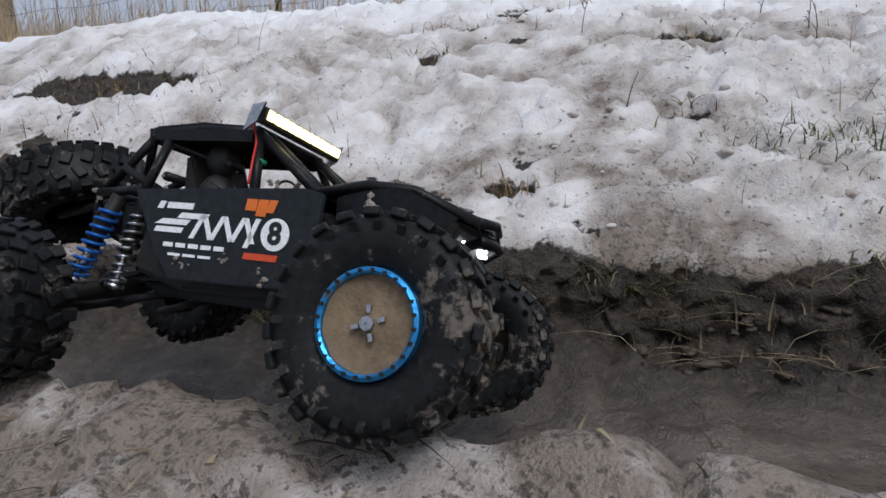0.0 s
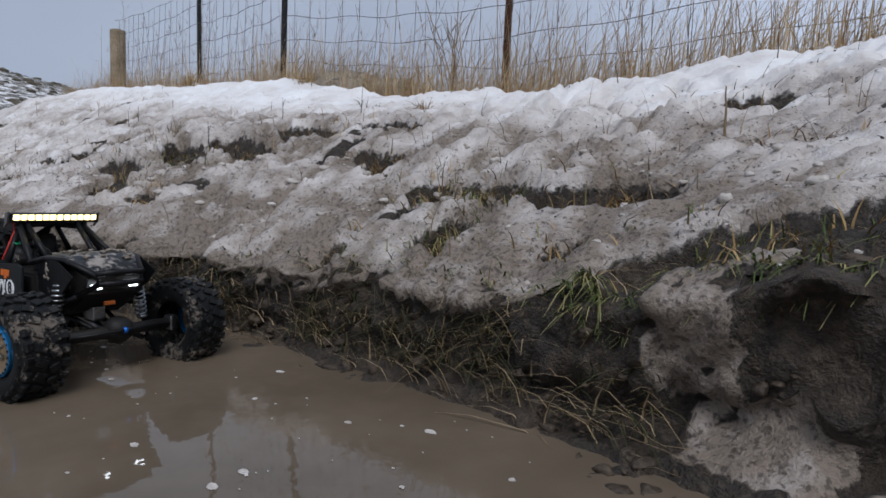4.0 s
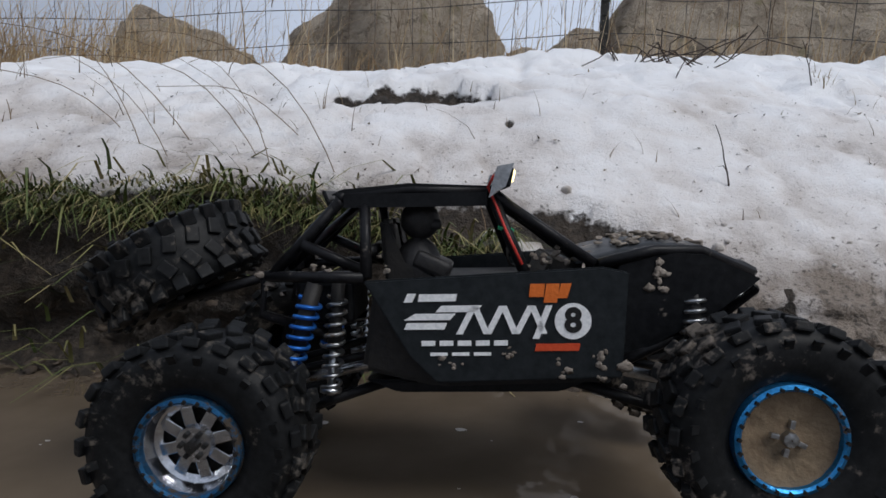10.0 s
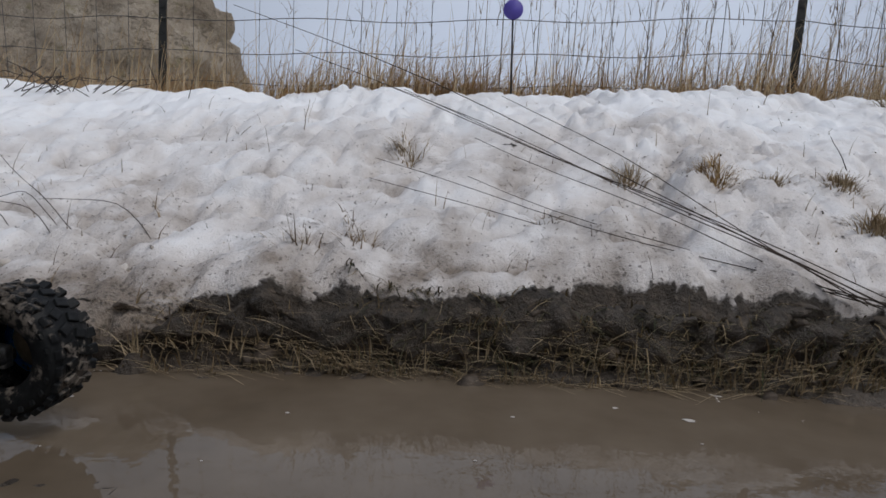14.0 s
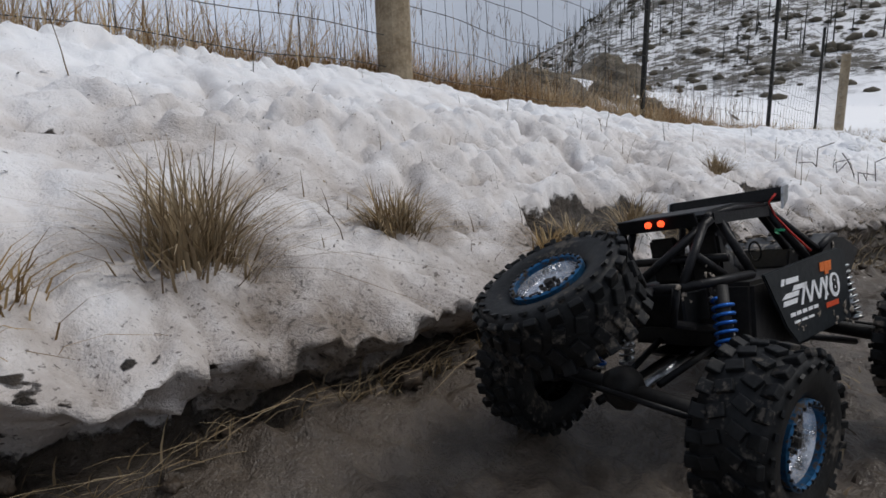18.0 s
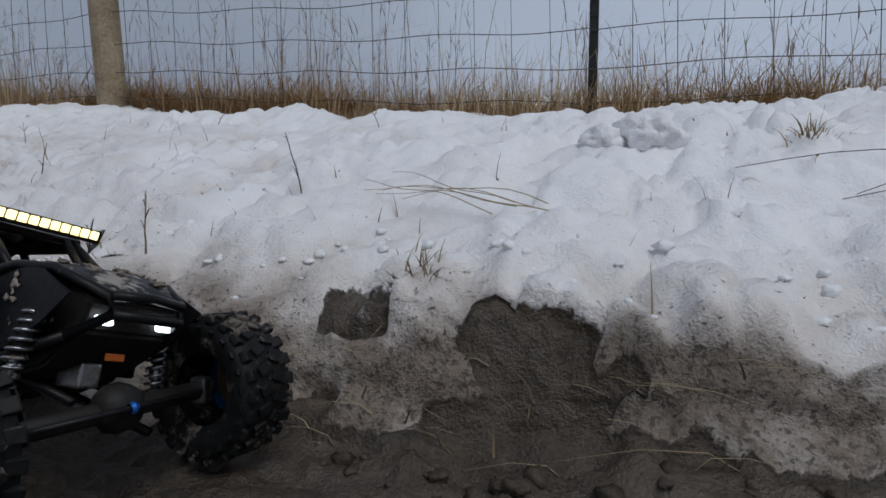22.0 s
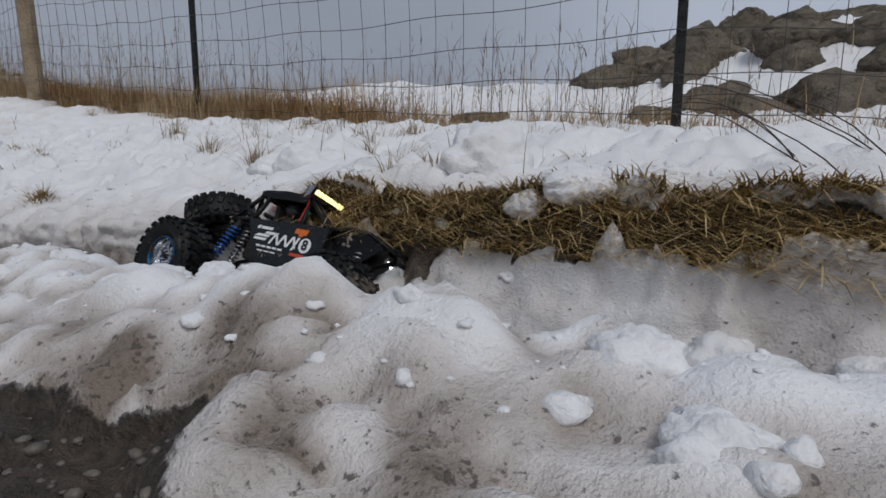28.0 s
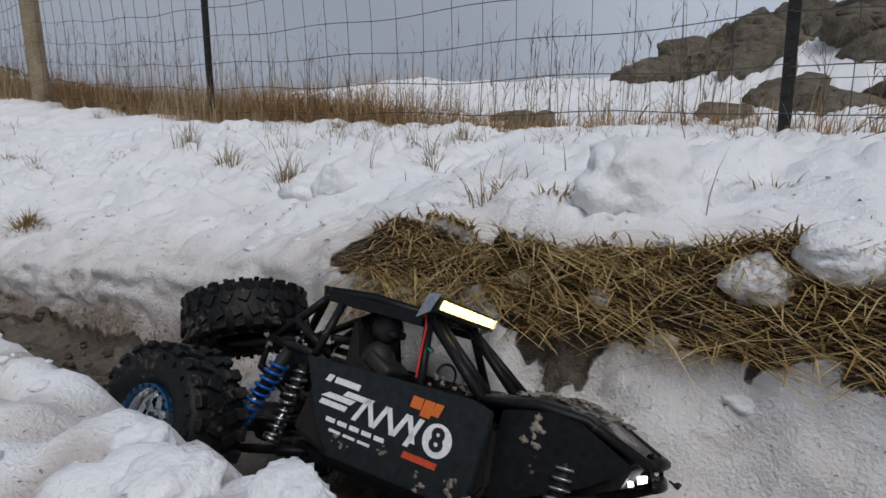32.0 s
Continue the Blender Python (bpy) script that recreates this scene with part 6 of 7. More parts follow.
# tufts: x, y, height, blades, material
TUFTS = [(12.70, 1.10, 0.09, 300, M_STRAW), (12.90, 1.06, 0.08, 240, M_STRAW), (12.58, 1.08, 0.07, 200, M_MAT), (13.05, 1.02, 0.06, 160, M_STRAW), (12.02, 1.18, 0.15, 420, M_STRAW), (12.34, 1.20, 0.10, 260, M_STRAW), (11.82, 1.12, 0.10, 80, M_MAT), (12.34, 1.22, 0.10, 70, M_MAT), (12.80, 1.04, 0.090, 240, M_STRAW), (13.70, 1.20, 0.09, 280, M_STRAW), (13.52, 1.08, 0.04, 200, M_MAT), (13.68, 1.03, 0.035, 200, M_MAT), (13.60, 1.00, 0.03, 120, M_GREEN), (13.05, 0.98, 0.08, 70, M_STRAW), (10.82, 1.38, 0.09, 300, M_STRAW),
         (10.23, 1.29, 0.045, 280, M_STRAW), (10.10, 1.31, 0.045, 220, M_STRAW), (9.97, 1.27, 0.05, 240, M_MAT), (9.81, 1.31, 0.05, 220, M_STRAW), (10.23, 1.15, 0.055, 300, M_STRAW), (10.85, 2.1, 0.12, 110, M_STRAW), (9.31, 1.48, 0.06, 140, M_STRAW), (9.27, 1.05, 0.04, 60, M_STALK), (9.62, 1.09, 0.035, 50, M_STALK), (10.95, 1.02, 0.10, 100, M_STRAW), (17.49, 0.99, 0.060, 180, M_MAT), (18.68, 1.23, 0.07, 60, M_STRAW),
         (18.80, 1.19, 0.05, 60, M_MAT), (18.05, 1.35, 0.10, 60, M_STRAW), (17.7, 1.42, 0.09, 60, M_STRAW), (17.35, 1.5, 0.08, 40, M_STRAW), (18.35, 1.5, 0.08, 40, M_STRAW), (16.35, 1.30, 0.06, 50, M_MAT), (16.9, 1.22, 0.05, 40, M_STRAW), (18.68, 0.50, 0.045, 1100, M_DROOP), (18.63, 0.53, 0.035, 500, M_DROOP),
         (19.02, 1.36, 0.04, 40, M_MAT), (14.2, 0.78, 0.07, 70, M_GREEN), (14.45, 0.80, 0.05, 60, M_GREEN), (15.02, 0.73, 0.03, 30, M_MAT), (15.35, 0.80, 0.04, 50, M_GREEN), (15.85, 0.80, 0.05, 70, M_STRAW), (5.35, 1.62, 0.04, 60, M_MAT), (6.2, 1.75, 0.05, 30, M_STRAW), (-0.6, 1.3, 0.05, 40, M_STRAW), (0.2, 1.75, 0.06, 50, M_MAT),
         (-1.3, 2.3, 0.12, 90, M_MAT), (-2.3, 2.1, 0.16, 120, M_MAT), (-0.9, 2.45, 0.14, 90, M_MAT), (3.0, 1.45, 0.09, 60, M_STALK), (2.6, 1.9, 0.10, 50, M_MAT), (8.3, 2.3, 0.05, 40, M_MAT), (9.2, 0.98, 0.06, 50, M_STALK), (9.3, 1.0, 0.05, 40, M_STALK), (16.6, 2.3, 0.1, 60, M_STRAW), (17.3, 2.2, 0.1, 60, M_STRAW), (18.0, 2.1, 0.1, 60, M_STRAW), (15.0, 2.2, 0.1, 60, M_STRAW)]
for tx, ty, th, cnt, mat in TUFTS:
    q = nr.normal(0, 1, (cnt, 2))
    P0 = np.stack([tx + 0.022 * (0.6 + th * 4) * q[:, 0], ty + 0.016 * (0.6 + th * 4) * q[:, 1]], -1)
    zz = ground_zs(P0[:, 0], P0[:, 1]) - 0.012
    ob = blades_mesh("grass_tuft", np.concatenate([P0, zz[:, None]], 1), th * nr.uniform(0.45, 1.15, cnt), (0.5 if mat in (M_MAT, M_DROOP) else 0.4) * q + 0.4 * nr.normal(0, 1, (cnt, 2)) - (0.7 if mat is M_DROOP else 0.0), np.full(cnt, 0.0018 if mat is M_DROOP else 0.0034), mat, nr, 1.3 if mat is M_DROOP else 1.0)
    word = "short green" if mat is M_GREEN else "brown matted" if mat in (M_MAT, M_DROOP) else "dry straw-coloured"
    tagged(ob, word + " grass tuft growing out of the snowy bank", "grass tuft", "grass tufts on the bank")


tx, ty = nr.uniform(16.6, 19.9, 70), 1.28 + 1.0 * nr.rand(70) ** 0.8
k = np.repeat(np.arange(70), 26)
q = nr.normal(0, 1, (len(k), 2))
x, y = tx[k] + 0.035 * q[:, 0], ty[k] + 0.02 * q[:, 1]
h = nr.uniform(0.04, 0.10, 70)[k] * nr.uniform(0.4, 1.1, len(k))
tagged(blades_mesh("sparse_grass", np.stack([x, y, ground_zs(x, y) - 0.012], -1), h, 0.45 * q + 0.35 * nr.normal(0, 1, (len(k), 2)), np.full(len(k), 0.0026), M_STRAW, nr), "sparse dry grass blades standing in clean snow", "grass", kind="stuff")


# weeds and twigs
def weed(x, y, height, lean, branches, seed, r=0.0022, material=None, name="dead_weed", label="bare dead weed standing in snow"):
    rg = random.Random(seed)
    z = ground_z(x, y) - 0.015
    bm = bmesh.new()
    main = []
    for k in range(7):
        u = k / 6
        main.append(Vector((x + lean[0] * u ** 1.5 + rg.uniform(-1, 1) * 0.012 * height, y + lean[1] * u ** 1.5 + rg.uniform(-1, 1) * 0.012 * height, z + height * u)))
    add_tube(bm, main, r, 5, [1 - 0.6 * k / 6 for k in range(7)])
    for _ in range(branches):
        k = rg.randint(2, 5)
        a, el, ln = rg.uniform(0, 6.28), rg.uniform(0.4, 1.2), height * rg.uniform(0.12, 0.4)
        d = Vector((math.cos(a) * math.cos(el), math.sin(a) * math.cos(el) * 0.6, math.sin(el)))
        p = main[k]
        add_tube(bm, [p, p + d * ln * 0.5 + Vector((0, 0, 0.006)), p + d * ln], r * 0.55, 4, [1, 0.8, 0.4])
    ob = mesh_ob(name, bm, material or M_TWIG)
    return tagged(ob, label, "weed", "dead weeds on the bank")


wr = random.Random(21)
for k in range(46):
    x = wr.uniform(-2.2, 8.6)
    weed(x, station(x, 4) + wr.uniform(0.06, 1.2), wr.uniform(0.04, 0.13), (wr.uniform(-0.03, 0.03), 0), wr.randint(0, 4), k, 0.0016, M_STALK if wr.random() < 0.5 else M_TWIG)
for k in range(30):
    x = wr.uniform(8.6, 19.8)
    weed(x, station(x, 4) + wr.uniform(0.12, 1.3), wr.uniform(0.04, 0.12), (wr.uniform(-0.05, 0.05), 0), wr.randint(0, 3), 100 + k, 0.0015, M_STALK if wr.random() < 0.6 else M_TWIG)
weed(1.17, 1.52, 0.10, (-0.004, 0), 0, 501, 0.003, M_STALK)
weed(3.12, 1.63, 0.10, (0, 0), 1, 502, 0.003)
weed(3.38, 1.62, 0.07, (0.012, 0), 1, 503, 0.004)
for k in range(9):
    weed(-0.57 + wr.uniform(-0.05, 0.05), 2.72, wr.uniform(0.35, 0.6), (wr.uniform(-0.22, 0.22), 0), 4, 520 + k, 0.0035, M_STALK, "bare_shrub_stem", "bare upright shrub stem beside the fence")
# the dark sapling above the track
for k, (lx, hh) in enumerate([(0.02, 0.13), (-0.10, 0.11), (0.06, 0.16), (-0.06, 0.15), (-0.15, 0.09)]):
    weed(14.15, 0.77, hh, (lx, 0.0), 15, 540 + k, 0.0010, M_TWIG, "sapling_stem", "dark branching sapling stem on the bank")
weed(15.30, 0.80, 0.07, (0.02, 0.0), 3, 551, 0.0022)
weed(15.42, 0.80, 0.10, (0.012, 0.0), 6, 552, 0.0018, M_STALK)


def arch(points, r, seed, material, label="long arching dry stem lying over the snow"):
    rg = random.Random(seed)
    a, b, c = (Vector(p) for p in points)
    pts = [(1 - u) ** 2 * a + 2 * u * (1 - u) * b + u * u * c + Vector((0, 0, 0.004 * math.sin(9 * u + seed))) for u in [k / 9 for k in range(10)]]
    ob = mesh_ob("arching_stem", add_tube(bmesh.new(), pts, r * 0.65, 5, [1 - 0.055 * k for k in range(10)]), material)
    return tagged(ob, label, "stem", "long arching stems")


for k in range(9):
    dx, dz = wr.uniform(-0.28, 0.10), wr.uniform(-0.16, 0.10)
    arch([(10.13 + wr.uniform(-0.05, 0.03), 0.93, 0.29), (9.80 + dx * 0.7, 1.05, 0.47 + dz * 0.9), (9.42 + dx * 1.5, 1.15, 0.64 + dz * 1.3)], 0.0017, k, M_TWIG)
for k in range(11):
    x, y = 3.0 + wr.uniform(0, 1.3), 1.14 + wr.uniform(0, 0.25)
    z = ground_z(x, y)
    dx, tall = wr.uniform(-0.28, 0.02), wr.uniform(0.10, 0.30)
    arch([(x, y, z - 0.01), (x + 0.25 * dx, y, z + 0.75 * tall), (x + dx, y + 0.03, z + tall)], wr.uniform(0.0010, 0.0016), 30 + k, M_STALK)
for k in range(8):
    x, y = 16.75 + wr.uniform(-0.1, 0.15), 1.08 + wr.uniform(-0.03, 0.05)
    z = ground_z(x, y)
    arch([(x, y, z - 0.01), (x - 0.2, y, z + wr.uniform(0.05, 0.10)), (x - wr.uniform(0.3, 0.5), y + wr.uniform(-0.05, 0.05), z + wr.uniform(0.0, 0.06))], 0.0017, 50 + k, M_TWIG)
for k in range(6):
    x, y = 15.95 + wr.uniform(-0.05, 0.05), 0.92 + wr.uniform(-0.02, 0.04)
    z = ground_z(x, y)
    arch([(x, y, z + 0.01), (x - 0.12, y + 0.02, z + 0.05), (x - wr.uniform(0.18, 0.3), y + 0.04, z + wr.uniform(0.03, 0.08))], 0.0013, 70 + k, M_STRAW)
for k in range(7):
    x, y = 19.42 + wr.uniform(-0.05, 0.1), 1.25 + wr.uniform(-0.05, 0.1)
    z = ground_z(x, y)
    arch([(x, y, z - 0.01), (x - 0.15, y + 0.1, z + wr.uniform(0.10, 0.18)), (x - wr.uniform(0.25, 0.45), y + 0.2, z + wr.uniform(0.05, 0.16))], 0.0018, 90 + k, M_TWIG)
for k in range(7):
    x, y = 8.72 + wr.uniform(-0.12, 0.25), 1.02 + wr.uniform(-0.05, 0.08)
    z = ground_z(x, y)
    arch([(x, y, z - 0.005), (x - 0.06, y + 0.01, z + wr.uniform(0.04, 0.10)), (x - wr.uniform(0.1, 0.25), y + 0.02, z + wr.uniform(0.02, 0.16))], 0.0015, 110 + k, M_TWIG)
for k in range(9):
    x, y = 4.95 + wr.uniform(-0.35, 0.25), 1.25 + wr.uniform(0, 0.12)
    z = ground_z(x, y)
    dx, tall = wr.uniform(-0.5, -0.12), wr.uniform(0.08, 0.22)
    arch([(x, y, z - 0.02), (x + 0.3 * dx, y - 0.02, z + 1.15 * tall), (x + dx, y, z + tall * wr.uniform(0.7, 1.0))], wr.uniform(0.0010, 0.0015), 130 + k, M_STALK)

# twig pile on the snow crest and brushwood by the fence
for cx, cy, n, spread in [(5.93, 2.05, 26, 0.20), (7.9, 2.1, 26, 0.28), (16.3, 2.85, 30, 0.5), (14.3, 0.95, 8, 0.1), (7.2, 1.8, 8, 0.08)]:
    bm = bmesh.new()
    for k in range(n):
        x, y = cx + wr.gauss(0, spread * 0.5), cy + wr.gauss(0, 0.06)
        z = ground_z(x, y)
        a, ln = wr.uniform(0, 6.28), wr.uniform(0.08, 0.22)
        add_tube(bm, [(x, y, z), (x + 0.5 * ln * math.cos(a), y + 0.1 * ln, z + wr.uniform(0.02, 0.07)), (x + ln * math.cos(a), y + 0.3 * ln * math.sin(a), z + wr.uniform(0.0, 0.10))], 0.0017, 5)
    tagged(mesh_ob("brushwood", bm, M_TWIG), "heap of bare dark brushwood on the snow", "brushwood", kind="stuff")

# juniper by the wooden post
q = nr.normal(0, 1, (2600, 3))
q = q / np.linalg.norm(q, axis=1, keepdims=True) * nr.uniform(0.25, 1.0, (2600, 1))
jx, jy, jz = 2.45, 3.35, ground_z(2.45, 3.35)
jun = tagged(new("juniper_bush"), "ragged dark green juniper bush behind the fence", "bush")
crown = blades_mesh("crown", np.stack([jx + 0.30 * q[:, 0] * (1 - 0.4 * q[:, 2]), jy + 0.25 * q[:, 1], jz + 0.50 + 0.50 * q[:, 2]], -1), nr.uniform(0.04, 0.10, 2600), 0.7 * q[:, :2] + 0.5 * nr.normal(0, 1, (2600, 2)), np.full(2600, 0.010), M_JUNIPER, nr, 0.2)
crown.parent = jun
part("trunk", tube([(jx, jy, jz - 0.05), (jx + 0.02, jy, jz + 0.5), (jx, jy, jz + 0.9)], 0.02, 7), M_TWIG, jun)
# ---------------------------------------------------------------- stones, snow and trees
def rock_material(name, dark, mid, pale, lichen):
    """Weathered rock: broad stains, fine grain, dark cracks and patches of lichen."""
    m, nt, b = nodes_of(name)
    broad, fine, grit = noise_node(nt, 3.2, 6, 0.65), noise_node(nt, 17, 7, 0.7), noise_node(nt, 80, 4, 0.7)
    f = mathn(nt, "ADD", mathn(nt, "MULTIPLY", broad, 0.5), mathn(nt, "ADD", mathn(nt, "MULTIPLY", fine, 0.32), mathn(nt, "MULTIPLY", grit, 0.18)))
    c = ramp(nt, f, [(0.34, dark), (0.48, mid), (0.66, pale)])
    crack = ramp(nt, mathn(nt, "ABSOLUTE", mathn(nt, "SUBTRACT", noise_node(nt, 4.5, 5, 0.6, "Object", (1, 1, 1.8)), 0.5)), [(0.0, (1, 1, 1)), (0.010, (0, 0, 0))])
    c = mixc(nt, mathn(nt, "MULTIPLY", crack, 0.4), c, tuple(v * 0.4 for v in dark))
    c = mixc(nt, ramp(nt, noise_node(nt, 9, 6, 0.7), [(0.58, (0, 0, 0)), (0.66, (0.7, 0.7, 0.7))]), c, lichen)
    nt.links.new(c, b.inputs["Base Color"])
    b.inputs["Roughness"].default_value = 0.88
    b.inputs["Specular IOR Level"].default_value = 0.25
    bump(nt, b, mathn(nt, "SUBTRACT", mathn(nt, "ADD", fine, mathn(nt, "MULTIPLY", grit, 0.4)), mathn(nt, "MULTIPLY", crack, 0.35)), 1.0, 0.035)
    return m


M_ROCK = rock_material("lichened_boulder", (0.20, 0.16, 0.125), (0.38, 0.32, 0.25), (0.54, 0.475, 0.39), (0.28, 0.25, 0.14))
M_ROCK2 = rock_material("dark_outcrop_rock", (0.085, 0.072, 0.058), (0.18, 0.155, 0.12), (0.32, 0.28, 0.225), (0.17, 0.155, 0.09))
M_STONE = plain("wet_stone", (0.06, 0.056, 0.05), (0.19, 0.17, 0.145), 30, 0.45, 0, 0.5, 0.002)
M_PALE = plain("pale_stone", (0.26, 0.24, 0.21), (0.45, 0.42, 0.38), 25, 0.6, 0, 0.5, 0.002)
M_GREY = plain("grey_stone", (0.09, 0.085, 0.078), (0.27, 0.255, 0.235), 25, 0.4, 0, 0.5, 0.002)
M_SNOW = plain("clean_snow", (0.78, 0.79, 0.81), (0.88, 0.89, 0.91), 12, 0.65, 0, 0.7, 0.006, 7)
M_SNOW2 = plain("dirty_snow", (0.36, 0.31, 0.265), (0.64, 0.61, 0.58), 14, 0.7, 0, 0.7, 0.006, 7)
M_CLOD = plain("wet_earth_clod", (0.03, 0.022, 0.016), (0.10, 0.075, 0.054), 30, 0.6, 0, 0.7, 0.004)

sr = random.Random(8)


def boulder(x, y, z, sx, sy, sz, material, label, group, name="boulder", detail=4, rough=0.4, turn=0):
    bm = bmesh.new()
    if name == "boulder":
        crag_mesh(bm, (sx * 1.12, sy * 1.12, sz * 1.15), sr.random() * 4000, detail, 15 if sx > 0.3 else 11)
    else:
        crag_mesh(bm, (sx * 1.1, sy * 1.1, sz * 1.1), sr.random() * 4000, detail, 9, 0.25, 0.06)
    ob = mesh_ob(name, bm, material, True)
    ob.matrix_basis = pose(x, y, z, 0, 0, turn)
    return tagged(ob, label, "rock" if name == "boulder" else "stone", group)


# big tan boulders behind the fence
for x, y, z, sx, sy, sz in [(3.75, 3.65, 0.85, 0.55, 0.5, 0.42), (4.95, 3.75, 0.95, 0.72, 0.6, 0.75), (6.95, 3.75, 0.95, 0.98, 0.60, 0.85), (6.1, 4.4, 0.95, 0.6, 0.5, 0.55), (5.72, 3.60, 0.74, 0.42, 0.36, 0.34), (7.95, 3.35, 0.72, 0.18, 0.2, 0.10), (8.25, 3.5, 0.70, 0.12, 0.15, 0.07)]:
    boulder(x, y, z, sx, sy, sz, M_ROCK, "large tan weathered boulder behind the wire fence", "boulders behind the fence", detail=5)
# the stony rise behind the last bays: x, y, z, half-sizes
OUTCROP = [(17.75, 4.70, 0.66, 0.36, 0.30, 0.14), (17.95, 5.00, 0.80, 0.36, 0.30, 0.22), (18.20, 5.40, 0.90, 0.42, 0.35, 0.30), (18.47, 5.60, 0.98, 0.40, 0.35, 0.32), (18.90, 5.60, 1.00, 0.42, 0.35, 0.22), (19.25, 5.40, 0.98, 0.40, 0.30, 0.18),
           (19.60, 5.30, 0.95, 0.45, 0.35, 0.18), (20.00, 4.80, 0.95, 0.50, 0.40, 0.30), (20.60, 5.40, 1.10, 0.60, 0.50, 0.40), (18.80, 5.00, 0.88, 0.30, 0.25, 0.16)]
SCREE = [(18.12, 4.80, 0.72, 0.26, 0.22, 0.16), (18.42, 4.80, 0.78, 0.30, 0.25, 0.15), (19.05, 4.60, 0.82, 0.30, 0.22, 0.12), (19.30, 3.90, 0.45, 0.28, 0.22, 0.13), (18.50, 3.50, 0.35, 0.15, 0.12, 0.07), (18.66, 3.75, 0.43, 0.14, 0.12, 0.09),
         (18.93, 3.70, 0.39, 0.16, 0.13, 0.08), (17.46, 3.40, 0.36, 0.16, 0.12, 0.08), (17.28, 3.50, 0.36, 0.10, 0.10, 0.05), (16.98, 3.10, 0.32, 0.15, 0.10, 0.045), (19.55, 4.20, 0.58, 0.30, 0.25, 0.14), (17.62, 3.36, 0.36, 0.09, 0.08, 0.05), (18.94, 4.59, 0.83, 0.22, 0.18, 0.15), (19.01, 4.31, 0.67, 0.15, 0.13, 0.11), (18.39, 4.49, 0.66, 0.20, 0.16, 0.14), (19.42, 4.55, 0.81, 0.18, 0.15, 0.12), (18.74, 3.95, 0.45, 0.15, 0.12, 0.10), (19.28, 3.79, 0.42, 0.20, 0.16, 0.14), (17.66, 3.08, 0.31, 0.12, 0.09, 0.07), (16.30, 3.35, 0.36, 0.13, 0.10, 0.06), (14.90, 4.80, 0.50, 0.22, 0.14, 0.10), (15.40, 4.70, 0.52, 0.30, 0.16, 0.12)]
OUTCROP = [(x, y, z, sx * 0.78, sy * 0.8, sz) for x, y, z, sx, sy, sz in OUTCROP]
for x, y, z, sx, sy, sz in OUTCROP + SCREE:
    boulder(x, y, min(z, ground_z(x, y) + 0.4 * sz), sx, sy, sz, M_ROCK2, "dark weathered outcrop boulder with snow around it", "outcrop boulders", "boulder", 5 if sx > 0.25 else 4, 0.45, sr.uniform(-25, 25))
# mounds far behind
for x, y, s in [(-1.15, 2.55, 0.13), (-1.3, 2.5, 0.10), (-0.95, 2.62, 0.14)]:
    boulder(x, y, ground_z(x, y) + 0.03, s * 1.3, s, s * 0.75, M_ROCK, "grey-brown boulder on the snowy crest by the fence", "boulders on the crest", "boulder", 3, 0.3)

# stones lying in the mud
boulder(1.92, -0.02, 0.035, 0.06, 0.045, 0.045, M_PALE, "pale block of stone lying on wet mud", "stones in the mud", "stone", 3, 0.3)
boulder(4.22, 1.03, 0.165, 0.055, 0.035, 0.042, M_PALE, "pale stone held in the cut bank", "stones in the bank", "stone", 3, 0.25)
boulder(3.67, 0.93, 0.012, 0.032, 0.022, 0.022, M_GREY, "grey stone half under the puddle", "stones in the mud", "stone", 3, 0.3)
for k in range(46):
    x = sr.uniform(2.2, 3.7) if k < 34 else sr.uniform(-1, 8)
    y = sr.uniform(-0.05, 0.48)
    s = sr.choice([0.008, 0.010, 0.013, 0.018])
    boulder(x, y, ground_z(x, y) + s * 0.2, s * sr.uniform(1, 1.6), s, s * 0.7, M_STONE if k % 4 else M_PALE, "small wet stone lying in the mud" if k % 4 else "small pale stone lying in the mud", "stones in the mud", "stone", 2, 0.35)


def scatter(name, label, category, items, material, detail=1, rough=0.4):
    """Many small lumps as one object: (x, y, z, size)."""
    unit = bmesh.new()
    bmesh.ops.create_icosphere(unit, subdivisions=detail, radius=1)
    uv = np.array([v.co[:] for v in unit.verts])
    uf = np.array([[v.index for v in f.verts] for f in unit.faces])
    unit.free()
    rg = np.random.RandomState(len(items))
    V, F = [], []
    for k, (x, y, z, s) in enumerate(items):
        j = uv * (1 + rough * (rg.rand(len(uv), 1) - 0.5)) * s * np.array([rg.uniform(0.8, 1.5), rg.uniform(0.7, 1.2), rg.uniform(0.45, 0.9)])
        a = rg.uniform(0, 6.28)
        j = np.stack([j[:, 0] * np.cos(a) - j[:, 1] * np.sin(a), j[:, 0] * np.sin(a) + j[:, 1] * np.cos(a), j[:, 2]], -1)
        V.append(j + (x, y, z))
        F.append(uf + k * len(uv))
    me = bpy.data.meshes.new(name)
    me.from_pydata(np.concatenate(V).tolist(), [], np.concatenate(F).tolist())
    me.shade_smooth()
    me.materials.append(material)
    return tagged(new(name, me), label, category, kind="stuff")


pr = np.random.RandomState(3)


def lumps(n, x0, x1, dy0, dy1, k, s0, s1, sink=0.2, bare=True):
    x = pr.uniform(x0, x1, n)
    y = station(x, k) + pr.uniform(dy0, dy1, n)
    s = s0 + (s1 - s0) * pr.rand(n) ** 2.5
    if bare:
        keep = sheet_read(SN, x, y) < 0.35
        x, y, s = x[keep], y[keep], s[keep]
    z = ground_zs(x, y) + s * (0.5 - sink * 2)
    return list(zip(x, y, z, s))


